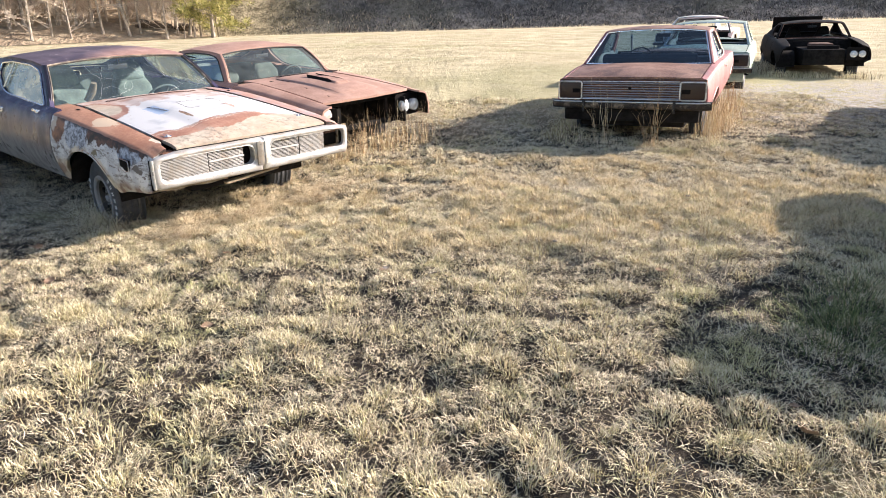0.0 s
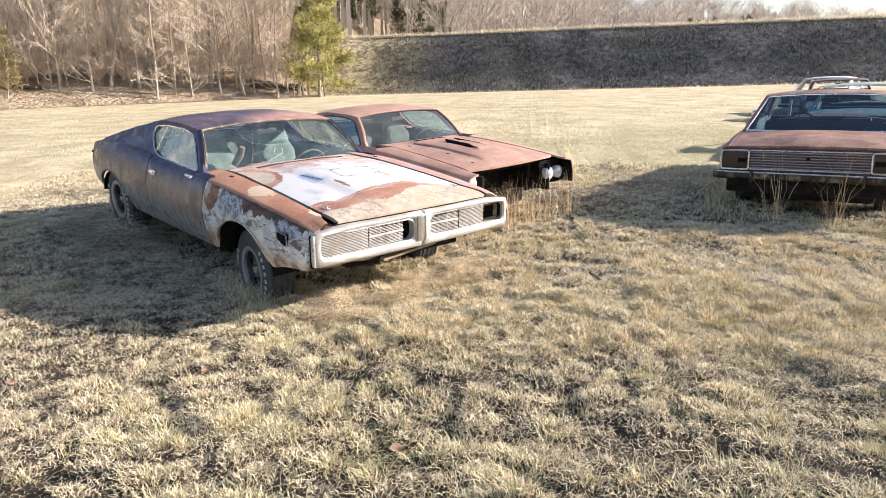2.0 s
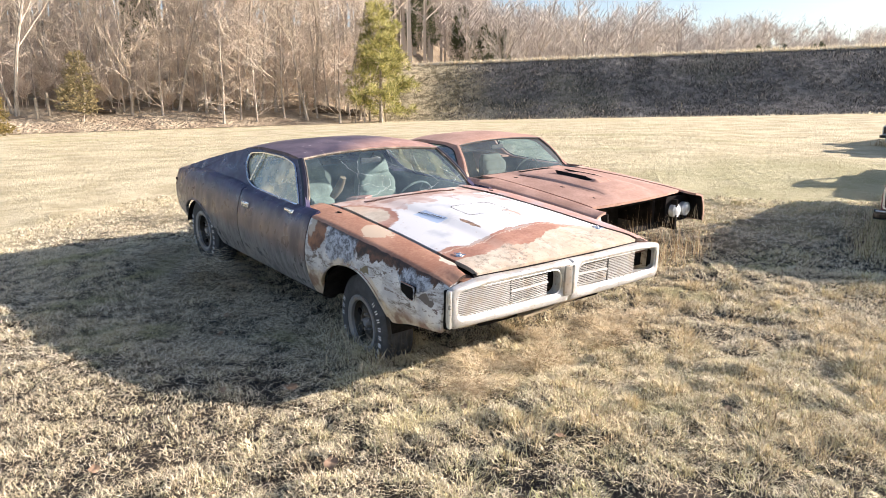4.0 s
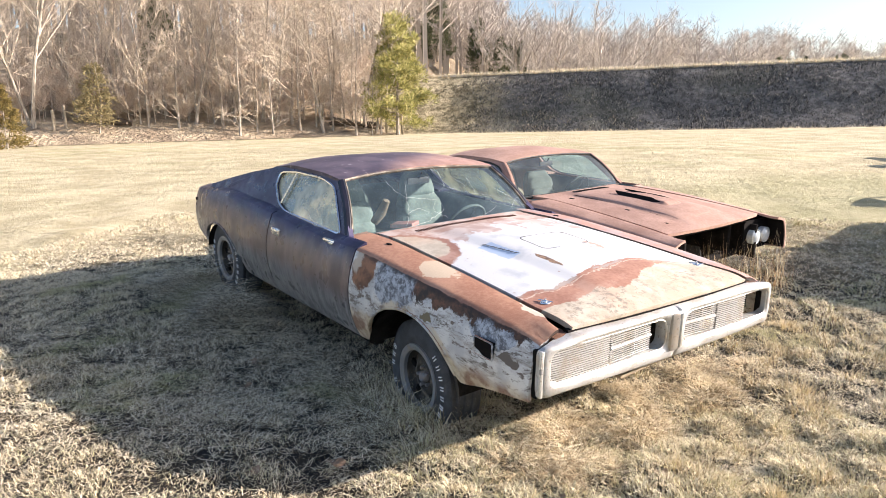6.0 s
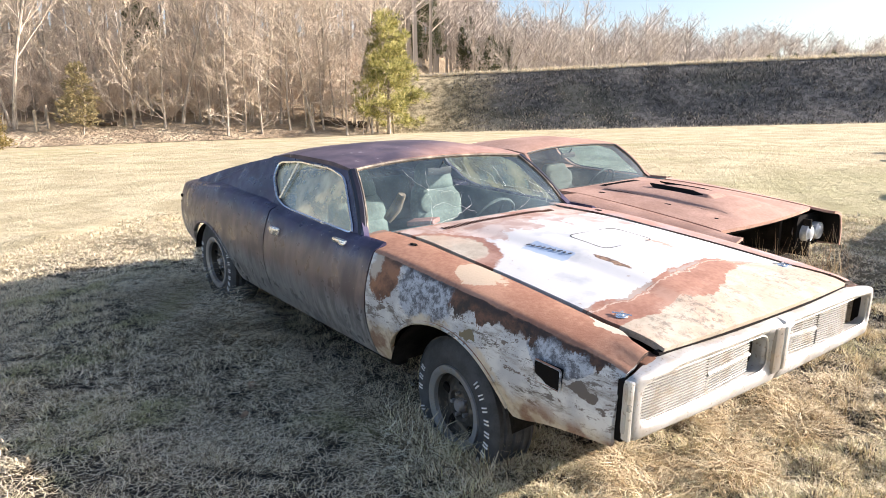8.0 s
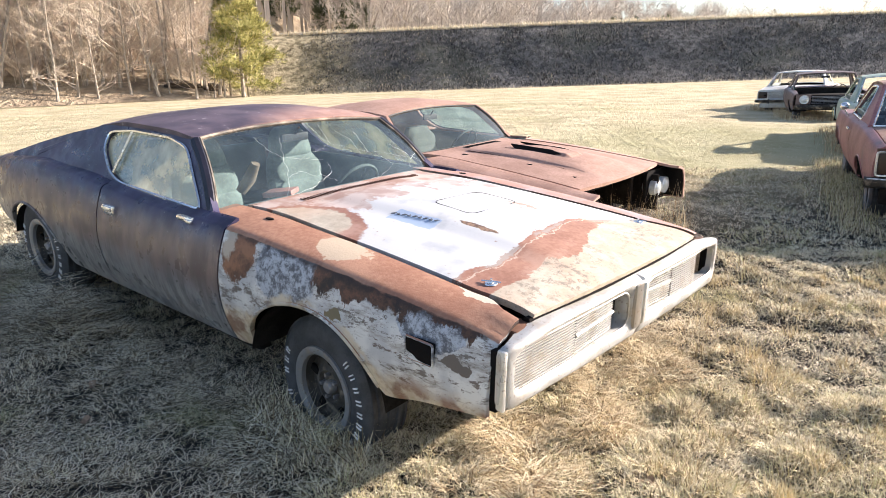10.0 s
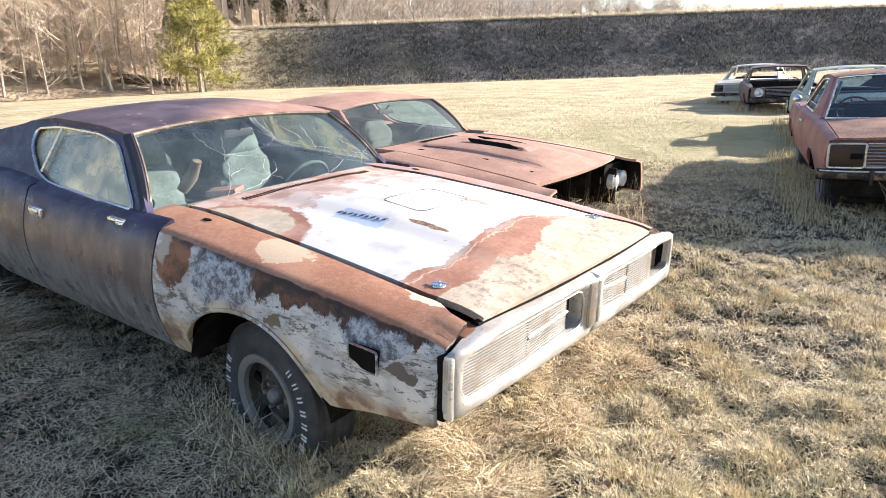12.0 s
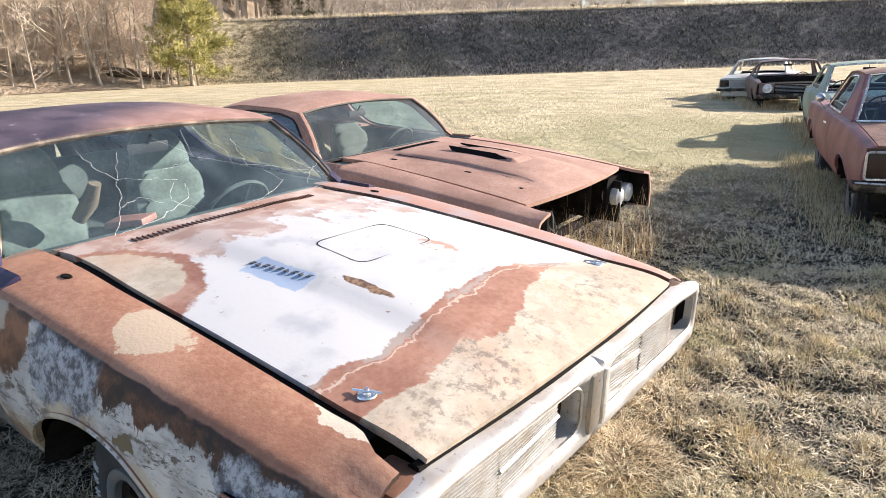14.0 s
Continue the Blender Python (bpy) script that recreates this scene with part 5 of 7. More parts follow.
# --- boxy sedans ---
BOX = dict(
    w=[(0.85, 0.937), (0.4, 0.964), (-1.0, 0.974), (-2.4, 0.969), (-3.3, 0.953), (-3.75, 0.932)],
    zs=[(0.85, 0.84), (0.3, 0.87), (-0.6, 0.895), (-1.6, 0.90), (-2.2, 0.915), (-2.8, 0.905), (-3.75, 0.835)],
    zb=[(0.85, 0.46), (0.45, 0.40), (-0.5, 0.33), (-2.3, 0.33), (-3.2, 0.38), (-3.75, 0.46)],
    ye=[(0.85, 0.809), (-0.6, 0.788), (-0.9, 0.831), (-2.6, 0.852), (-3.75, 0.836)],
    zc=[(0.85, 0.88), (0.2, 0.945), (-0.7, 0.965), (-2.8, 0.955), (-3.4, 0.93), (-3.75, 0.855)],
    arches=[(0.02, 0.32, 0.42, 0.36), (-2.80, 0.32, 0.42, 0.31)],
    x0=0.84, x1=-3.74, door=(-0.55, -1.72), hood=(0.82, -0.66), trunk=(-2.76, -3.73), shape=(0.93, 0.5, 0.965), ledge=0.012, cowl_bow=0.05, zlow=0.33,
    gh=dict(yb=0.885, yr=0.715, zbelt=0.90, zrail=1.34, tail=-2.7, crown=0.05,
            outer=[(-0.72, 0.885), (-0.92, 1.11), (-1.10, 1.325), (-1.5, 1.352), (-1.85, 1.352), (-2.02, 1.325), (-2.32, 1.12), (-2.60, 0.91), (-2.60, 0.87), (-1.5, 0.875)],
            windows=[[(-0.86, 0.93), (-1.0, 1.11), (-1.14, 1.285), (-1.5, 1.308), (-1.72, 1.300), (-1.80, 1.16), (-1.84, 0.93)]],
            rail=[(-1.08, 1.335), (-1.5, 1.36), (-1.8, 1.36), (-2.1, 1.325)],
            wsb=(-0.66, -0.76, 0.905, 0.03), wst=(-1.14, -1.085, 1.34), rwt=(-2.00, -1.98, 1.33), rwb=(-2.66, -2.60, 0.925), rw_in=0.045),
    wheels=[(0.0, -0.76, 0.24, -1, 0, 0.08), (-2.80, -0.76, 0.22, -1, 0, 0.09), (0.0, 0.76, 0.24, 1, 0, 0.08), (-2.80, 0.76, 0.22, 1, 0, 0.09)],
    tyre_r=0.315, rim_r=0.18, tyre_w=0.17, headrests=False, dark_wheel=True, seat_z=0.38,
    m_fender=M_REDROOF, m_door=M_REDROOF, m_quarter=M_REDROOF, m_hood=M_REDTRUNK, m_roof=M_REDTRUNK, m_trunk=M_REDTRUNK, m_glass=M_BLUEGLASS, m_rearglass=M_REARGLASS, m_sideglass=M_BLUEGLASS,
    m_seat=M_BLUEVINYL, m_bench=M_BLUEVINYL, m_dash=M_BLUEVINYL, m_reartrim=M_BRIGHT, l_trunk="rusted red trunk lid")


def ground_z(x, y):
    x, y = np.asarray(x, float), np.asarray(y, float)
    d = np.logaddexp(0, (y - 9.5) / 1.5) * 1.5
    z = 1.75 * (1 - np.exp(-d / 27.0))
    right = 1 / (1 + np.exp(-(x - 4.5) / 1.6))
    z = z * (1 - 0.42 * right * np.exp(-((y - 23.0) / 14.0) ** 2))
    z = z + 0.16 * np.exp(-((x + 6.0) ** 2 + (y - 8.2) ** 2) / 5.0) - 0.06 * np.exp(-((x + 2.6) ** 2 + (y - 6.0) ** 2) / 4.0)
    return z


def on_ground(x, y, heading, sink=0.0, pitch=0.0, roll=0.0):
    h = radians(heading)
    a, b = float(ground_z(x, y)), float(ground_z(x - 2.8 * math.cos(h), y - 2.8 * math.sin(h)))
    return pose(x, y, a - sink, roll, pitch + math.degrees(math.atan2(b - a, 2.8)), heading)


def local_pose(ref, heading, x, y, sink=0.0, pitch=0.0):
    """A car's pose with the point ref of its length on the place (x, y)."""
    h = radians(heading)
    return on_ground(x - ref * math.cos(h), y - ref * math.sin(h), heading, sink, pitch)


def box_tail(root, lens=M_TAILLENS, paint=M_RUSTDARK):
    """Tail of the boxy sedan: two framed lamps, ribbed panel between, bumper with overriders."""
    x = -3.745
    put("tail_panel", *box_geo((x + 0.02, 0, 0.66), (0.05, 1.82, 0.34), 0.012), paint, root)
    for s in (-1, 1):
        box = put("tail_lamp", *box_geo((x - 0.012, s * 0.755, 0.685), (0.03, 0.28, 0.215), 0.008), lens, root, "dark red tail lamp in a chrome frame")
        tube("lamp_frame", [Vector((x - 0.03, a, b)) for a, b in rounded([(s * 0.61, 0.570), (s * 0.91, 0.570), (s * 0.91, 0.80), (s * 0.61, 0.80)], 0.025, 2)], 0.011, M_CHROME, box, 5, True)
        put("reverse_lamp", *box_geo((x - 0.03, s * 0.68, 0.68), (0.012, 0.10, 0.055), 0.004), M_BLACK, box)
    for k in range(7):
        put("panel_rib", *tube_geo([Vector((x - 0.008, -0.60, 0.585 + 0.032 * k)), Vector((x - 0.008, 0.60, 0.585 + 0.032 * k))], 0.0075 if k % 3 else 0.010, 5), M_TRIMRING if k % 3 else M_RING, root)
    put("panel_lock", *lathe_geo([(0.0, 0.012), (0.016, 0.012), (0.018, 0)], 12), M_BLACK, root).matrix_local = pose(x - 0.02, 0, 0.715, 0, 0, 90)
    P = np.zeros((19, 7, 3))
    for i, y in enumerate(np.linspace(-0.99, 0.99, 19)):
        cx = x - 0.085 + 0.10 * max(0, abs(y) - 0.78) ** 1.5 * 6
        for j, (dx, dz) in enumerate(((0.05, 0.075), (0.01, 0.072), (-0.015, 0.045), (-0.02, 0.0), (-0.012, -0.045), (0.015, -0.068), (0.05, -0.07))):
            P[i, j] = (cx + dx, y, 0.500 + dz * 0.72)
    b = put("rear_bumper", *grid_geo(P, 0.004, (-3, 0, 0.5)), M_DARKCHROME, root, "tarnished chrome rear bumper")
    tube("bumper_edge", [Vector((x - 0.098 + 0.10 * max(0, abs(y) - 0.78) ** 1.5 * 6, y, 0.545)) for y in np.linspace(-0.97, 0.97, 15)], 0.009, M_CHROME, b, 5)
    for s in (-1, 1):
        put("overrider", *box_geo((x - 0.115, s * 0.56, 0.490), (0.05, 0.035, 0.15), 0.015), M_RUBBER, b)
    # added black block; its colour gives the shade under the tail
    put("fuel_tank", *box_geo((x + 0.55, 0, 0.30), (0.75, 1.35, 0.24), 0.05), M_CAVITY, root)
    # on the red sedan the valance is blackened for the shade below its bumper
    put("lower_valance", *box_geo((x + 0.06, 0, 0.375), (0.08, 1.70, 0.20), 0.035), M_CAVITY if paint is M_RUSTDARK else paint, root)
    for z in (0.572, 0.802):
        put("panel_strip", *tube_geo([Vector((x - 0.018, -0.60, z)), Vector((x - 0.018, 0.60, z))], 0.008, 5), M_CHROME, root)


DART_POSE = local_pose(-3.78, 63.3, 2.53, 8.80, 0.0) @ Matrix.Diagonal((1.0, 1.045, 1.0, 1.0))
dt, df = car("red_sedan", "faded pink-red two-door sedan with a rusted trunk, sunk in weeds", BOX, DART_POSE)
box_tail(dt)
for s in (1,):
    put("door_mirror", *joined(lathe_geo([(0.0, 0.05), (0.03, 0.045), (0.055, 0.02), (0.062, -0.015), (0.058, -0.02), (0.0, -0.02)], 18)), M_BRIGHT, dt, "round chrome door mirror").matrix_local = pose(-0.95, s * 0.99, 1.03, 0, 0, 90) @ Matrix.Scale(0.85, 4)
    tube("mirror_arm", [Vector((-0.95, s * 0.99, 0.99)), Vector((-0.93, s * 0.93, 0.89))], 0.008, M_BRIGHT, dt)
for s in (-1, 1):
    y = float(df["yprof"](np.array(-1.5), np.array(0.80)))
    put("door_handle", *box_geo((-1.50, s * (y + 0.014), 0.80), (0.15, 0.02, 0.028), 0.008), M_BRIGHT, dt)
put("wheel_tape", *tube_geo([Vector((-0.7, 0.55, 0.95)), Vector((-0.95, 0.52, 1.24))], 0.02, 6), M_WHITEPAINT, dt)

GREEN = dict(BOX)
GREEN.update(m_fender=M_GREENPAINT, m_door=M_GREENPAINT, m_quarter=M_GREENPAINT, m_hood=M_GREENPAINT, m_roof=M_GREENPAINT, m_trunk=M_GREENPAINT, windscreen=False, rear_window=False, side_glass=False, missing=("fender",), seats=False, l_trunk="chalky green trunk lid")
gr, gf = car("green_sedan", "stripped chalky green sedan without glass or front fenders", GREEN, local_pose(-0.5, 64.0, 6.7, 16.5, 0.10))
box_tail(gr, paint=M_GREENPAINT)
GREY = dict(BOX)
GREY.update(m_fender=M_GREYPAINT, m_door=M_GREYPAINT, m_quarter=M_GREYPAINT, m_roof=M_GREYPAINT, m_trunk=M_GREYPAINT, m_hood=M_GREYPAINT, missing=("hood",), windscreen=False, rear_window=False, side_glass=False, seats=False, l_trunk="brown-grey trunk lid")
gy, yf = car("grey_sedan", "brown-grey sedan without hood or glass, facing the lane", GREY, local_pose(0.8, -114.0, 8.0, 20.8, 0.14))
for s in (-1, 1):
    hl = put("headlight", *lathe_geo([(0.0, 0.05), (0.05, 0.045), (0.085, 0.02), (0.095, 0.0), (0.118, 0.004), (0.125, -0.06)], 24), M_LAMP, gy, "round headlight in chrome bezel")
    hl.matrix_local = pose(0.85, s * 0.66, 0.70, 0, 0, -90)
    put("lamp_panel", *box_geo((0.81, s * 0.68, 0.70), (0.05, 0.36, 0.26), 0.012), M_GREYPAINT, gy)
for k in range(6):
    put("grille_bar", *tube_geo([Vector((0.83, -0.48, 0.60 + 0.035 * k)), Vector((0.83, 0.48, 0.60 + 0.035 * k))], 0.007, 5), M_RING, gy)
put("front_bumper", *box_geo((0.92, 0, 0.50), (0.09, 1.80, 0.13), 0.04), M_DARKCHROME, gy, "tarnished chrome bumper")
WHITE = dict(BOX)
WHITE.update(m_fender=M_WHITEPAINT, m_door=M_WHITEPAINT, m_quarter=M_WHITEPAINT, m_hood=M_WHITEPAINT, m_roof=M_WHITEPAINT, m_trunk=M_WHITEPAINT, windscreen=False, rear_window=False, side_glass=False, seats=False, l_trunk="chalky white trunk lid")
wh, wf = car("white_sedan", "stripped chalky white sedan without glass at the row's end", WHITE, local_pose(-3.78, 53.0, 8.75, 24.5, 0.15))
box_tail(wh, paint=M_WHITEPAINT)
BURNT = dict(CHARGER)
BURNT.update(m_fender=M_BURNT, m_door=M_BURNT, m_quarter=M_BURNT, m_hood=M_BURNT, m_roof=M_BURNT, m_trunk=M_BURNT, letters=False, windscreen=False, side_glass=False, rear_window=False, missing=("hood",), m_pillar=M_BURNT, m_seat=M_BURNT, m_bench=M_BURNT, m_dash=M_BURNT, m_trim=M_BURNT, m_screentrim=M_RUSTDARK, m_trimline=M_BURNT, bay=0.45,
             l_fender="burnt black fender", l_door="burnt black door", l_quarter="burnt black quarter panel", l_roof="burnt black roof", l_glass="")
bk, bf = car("burnt_coupe", "burnt-out black coupe, its hood and grille gone", BURNT, local_pose(1.0, -110.0, 8.95, 15.6, 0.18) @ Matrix.Scale(0.96, 4))
quad_lamps(bk, M_BURNT, (1,), 1.0)
put("engine_block", *box_geo((0.25, 0, 0.78), (0.6, 0.5, 0.3), 0.05), M_RUSTDARK, bk)
put("radiator", *box_geo((0.7, 0.0, 0.72), (0.08, 0.7, 0.35), 0.02), M_BURNT, bk)
put("raised_boot_lid", *box_geo((-3.4, -0.1, 1.22), (0.06, 1.3, 0.62), 0.02, Matrix.Rotation(radians(25), 3, "Y")), M_BURNT, bk)
# two more sedans stand beside the lane; they cast the broad shadows over it
copy_thing(dt, local_pose(0.0, 60.0, 9.02, 10.35))
copy_thing(dt, local_pose(0.0, 72.0, 5.68, 5.1))


# ---- ground ----
def spaced(lo, a, b, hi, fine, grow=1.22):
    mid = list(np.arange(a, b, fine))
    up, s, x = [], fine, b
    while x < hi:
        up.append(x)
        s *= grow
        x += s
    dn, s, x = [], fine, a - fine
    while x > lo:
        dn.append(x)
        s *= grow
        x -= s
    return np.array(sorted(set(dn + mid + up + [lo, hi])))


def field(x, y, scale, seed):
    """Smooth random heights, as a sum of turned waves."""
    r = np.random.RandomState(seed)
    z = np.zeros(np.shape(x))
    for k in range(14):
        a, f = r.uniform(0, 6.28), scale * r.uniform(0.6, 2.2)
        z += np.sin((x * math.cos(a) + y * math.sin(a)) * f + r.uniform(0, 6.28))
    return z / 5.0


def mounds(x, y):
    """Low tussocky mounds with creased hollows between them."""
    return 0.62 * np.abs(field(x, y, 7.5, 24)) ** 0.6 + 0.42 * np.abs(field(x, y, 13.0, 25)) ** 0.7


def rough_z(x, y):
    z = ground_z(x, y)
    calm = (0.45 + 0.55 * np.clip((x + 3.8) / 1.0, 0, 1)) * (1 - 0.45 * np.clip((x + 0.2) / 1.2, 0, 1) * np.clip((y - 3.6) / 1.2, 0, 1))
    near = np.exp(-np.clip(y - 12, 0, None) / 8.0)
    return z + near * (0.026 * field(x, y, 3.0, 3) + calm * (0.070 * mounds(x, y) - 0.042))


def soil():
    """Thatch painted near-black for the shade between near blades; further off, where blades can't be told apart, the
    sward itself.
    """
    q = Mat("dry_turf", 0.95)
    # dark albedo here stands in for shade down between the blades
    shaded_thatch = q.mix(q.ramp(q.noise(9, 6), 0.36, 0.66), (0.012, 0.009, 0.007), (0.045, 0.034, 0.023))
    shaded_thatch = q.mix(q.ramp(q.noise(48, 4), 0.60, 0.68), shaded_thatch, (0.14, 0.11, 0.07))
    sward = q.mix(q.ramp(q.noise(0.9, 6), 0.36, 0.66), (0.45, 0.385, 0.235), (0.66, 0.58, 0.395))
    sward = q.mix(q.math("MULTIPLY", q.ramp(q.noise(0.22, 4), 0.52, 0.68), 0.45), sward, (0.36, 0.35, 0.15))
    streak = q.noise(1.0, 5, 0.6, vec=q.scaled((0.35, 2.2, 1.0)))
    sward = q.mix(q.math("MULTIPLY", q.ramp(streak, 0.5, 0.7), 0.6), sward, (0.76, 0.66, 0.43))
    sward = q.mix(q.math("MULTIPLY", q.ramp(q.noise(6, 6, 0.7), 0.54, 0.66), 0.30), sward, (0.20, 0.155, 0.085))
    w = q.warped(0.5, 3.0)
    # darker green beside the row: part greener turf, part painted car shadow
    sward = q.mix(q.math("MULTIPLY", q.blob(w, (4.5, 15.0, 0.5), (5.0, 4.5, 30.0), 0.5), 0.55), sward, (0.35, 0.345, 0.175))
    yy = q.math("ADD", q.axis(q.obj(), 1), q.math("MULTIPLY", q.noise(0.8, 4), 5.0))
    a = q.mix(q.math("MAXIMUM", q.math("MAXIMUM", q.ramp(yy, 11.5, 15.5), q.ramp(yy, 4.0, 3.2)), q.ramp(q.axis(q.obj(), 0), -8.0, -10.0)), shaded_thatch, sward)
    grav = q.mix(q.ramp(q.noise(60, 3), 0.4, 0.6), (0.30, 0.28, 0.26), (0.60, 0.57, 0.53))
    w = q.warped(1.2, 1.6)
    zone = q.math("MULTIPLY", q.blob(w, (8.0, 12.0, 0.4), (4.5, 2.6, 30.0), 0.3), q.ramp(q.noise(9, 5), 0.42, 0.55))
    a = q.mix(zone, a, grav)
    h = q.math("ADD", q.noise(28, 6, 0.7), q.math("MULTIPLY", q.noise(6, 4), 1.5))
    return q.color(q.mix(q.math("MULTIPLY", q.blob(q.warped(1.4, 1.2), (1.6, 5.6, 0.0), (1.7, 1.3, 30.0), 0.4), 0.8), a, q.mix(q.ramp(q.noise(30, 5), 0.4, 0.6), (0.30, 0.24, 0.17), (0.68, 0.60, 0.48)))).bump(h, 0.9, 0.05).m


gx, gy_ = spaced(-900, -10, 7, 900, 0.055), spaced(-60, 0.8, 11, 1200, 0.055)
X, Y = np.meshgrid(gx, gy_, indexing="ij")
Z = rough_z(X, Y)
v, f = grid_geo(np.stack([X, Y, Z], -1))
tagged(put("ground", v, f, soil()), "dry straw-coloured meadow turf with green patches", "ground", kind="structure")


# ---- grass ----
def blades(name, xy, h, w, lean, seed, mat, label, segs=2, z0=None, ang=None):
    """Bent tapering blades at the places xy."""
    r = np.random.RandomState(seed)
    n = len(xy)
    x, y = xy[:, 0], xy[:, 1]
    z = rough_z(x, y) - 0.01 if z0 is None else z0
    a = r.uniform(0, 6.283, n) if ang is None else ang
    d = np.stack([np.cos(a), np.sin(a), np.zeros(n)], -1)
    s = np.stack([-np.sin(a), np.cos(a), np.zeros(n)], -1)
    e, bend = s, lean * r.normal(0, 0.22, n)
    tw = r.uniform(-0.7, 0.7, n)
    s = s * np.cos(tw)[:, None] + d * np.sin(tw)[:, None]
    base = np.stack([x, y, z], -1)
    up = np.array([0, 0, 1.0])
    rows = []
    for k in range(segs):
        t = k / segs
        c = base + d * (lean * t * t)[:, None] + e * (bend * math.sin(math.pi * t))[:, None] + up * (h * (t - 0.25 * t * t * np.clip(lean / (h + 1e-6), 0, 2)))[:, None]
        ww = (w * (1 - 0.30 * t))[:, None]
        rows += [c - s * ww, c + s * ww]
    t = 1.0
    rows.append(base + d * lean[:, None] + up * (h * (1 - 0.25 * np.clip(lean / (h + 1e-6), 0, 2)))[:, None])
    V = np.stack(rows, 1)
    m = V.shape[1]
    off = (np.arange(n) * m)[:, None]
    loops, sizes = [], []
    for k in range(segs - 1):
        loops.append(off + np.array([[2 * k, 2 * k + 1, 2 * k + 3, 2 * k + 2]]))
        sizes.append(4)
    loops.append(off + np.array([[2 * segs - 2, 2 * segs - 1, 2 * segs]]))
    sizes.append(3)
    L = np.concatenate(loops, 1).reshape(-1)
    sz = np.tile(np.array(sizes), n)
    me = bpy.data.meshes.new(name)
    me.vertices.add(n * m)
    me.vertices.foreach_set("co", V.reshape(-1).astype(np.float32))
    me.loops.add(len(L))
    me.loops.foreach_set("vertex_index", L.astype(np.int32))
    me.polygons.add(len(sz))
    me.polygons.foreach_set("loop_start", np.concatenate([[0], np.cumsum(sz)[:-1]]).astype(np.int32))
    me.update(calc_edges=True)
    me.materials.append(mat)
    return tagged(new(name, me), label, "grass", kind="stuff")


STRAW = [(0.0, (0.07, 0.05, 0.03)), (0.18, (0.26, 0.20, 0.115)), (0.38, (0.70, 0.595, 0.41)), (0.8, (0.92, 0.83, 0.63)), (1.0, (0.60, 0.57, 0.31))]
M_MID = island_mat("dry_grass_open", [(0.0, (0.16, 0.125, 0.08)), (0.2, (0.50, 0.41, 0.27)), (0.40, (0.80, 0.69, 0.49)), (0.8, (0.95, 0.87, 0.68)), (1.0, (0.68, 0.63, 0.39))], trans=0.06, patch=(0.56, 0.72, (0.46, 0.44, 0.20)), patch_scale=0.9)
M_STRAW = island_mat("dry_grass", STRAW, trans=0.06, patch=(0.54, 0.70, (0.46, 0.45, 0.19)), patch_scale=1.1)
M_TUFT = island_mat("tuft_grass", [(0.0, (0.24, 0.19, 0.08)), (0.25, (0.62, 0.54, 0.30)), (0.75, (0.92, 0.84, 0.61)), (1.0, (0.54, 0.54, 0.27))], trans=0.06, patch=(0.54, 0.70, (0.48, 0.50, 0.20)), patch_scale=0.9)
M_WEED = island_mat("dead_weed", [(0.0, (0.32, 0.20, 0.11)), (0.35, (0.55, 0.39, 0.22)), (0.75, (0.74, 0.60, 0.38)), (1.0, (0.84, 0.74, 0.52))], trans=0.06)
M_MEADOW = island_mat("meadow_grass", [(0.0, (0.34, 0.295, 0.17)), (0.4, (0.62, 0.545, 0.35)), (0.8, (0.80, 0.72, 0.51)), (1.0, (0.50, 0.47, 0.26))], trans=0.06, patch=(0.54, 0.72, (0.42, 0.42, 0.21)), patch_scale=0.3)
rs = np.random.RandomState(8)


def scatter(n, x0, x1, y0, y1, keep=None):
    p = np.stack([rs.uniform(x0, x1, n), rs.uniform(y0, y1, n)], -1)
    if keep is not None:
        p = p[rs.uniform(0, 1, n) < keep(p[:, 0], p[:, 1])]
    return p


def lawn(name, n, box, hh, ww, seed, label, mat=M_STRAW, keep=None, segs=1, lie=0.085):
    """A mat of short curled stems, each at its own angle, denser and taller on the mounds."""
    p = scatter(n, *box, keep)
    m = len(p)
    swirl = rs.uniform(0, 6.283, m)
    h = hh * rs.uniform(0.15, 1.0, m) * np.clip(0.45 + 0.75 * mounds(p[:, 0], p[:, 1]), 0.4, 1.4)
    z = rough_z(p[:, 0], p[:, 1]) - 0.006 + rs.uniform(0, 0.25, m) * hh
    return blades(name, p, h, ww * rs.uniform(0.6, 1.4, m), lie * rs.uniform(0.2, 1.2, m), seed, mat, label, segs, z0=z, ang=swirl)


def in_view(x, y):
    seen = ((y > 0.75 * np.abs(x) - 1.2) | (x < -2)).astype(float)
    return seen * np.clip(0.08 + 0.95 * mounds(x, y) + 0.28 * field(x, y, 3.0, 22) + 0.06 * np.clip((-3.0 - x) / 0.8, 0, 1) + (0.42 - 0.25 * np.clip((-3.0 - x) / 0.8, 0, 1)) * np.clip((y - 4.2) / 1.5, 0, 1), 0.08, 1.0)


def matted(x, y):
    """The patch beside the fastback where long stems lie matted."""
    return np.clip((-2.8 - x) / 0.6, 0, 1) * np.clip((y - 4.7) / 0.5, 0, 1) * np.clip((7.0 - y) / 0.6, 0, 1)


def lee(x, y):
    return in_view(x, y) * (1 - 0.6 * matted(x, y))


def lying(x, y):
    return in_view(x, y) * matted(x, y)


lawn("near_grass", 500000, (-5.2, 4.2, 1.3, 6.0), 0.052, 0.0018, 1, "matted straw-coloured dead grass", keep=lee, lie=0.062, segs=2)
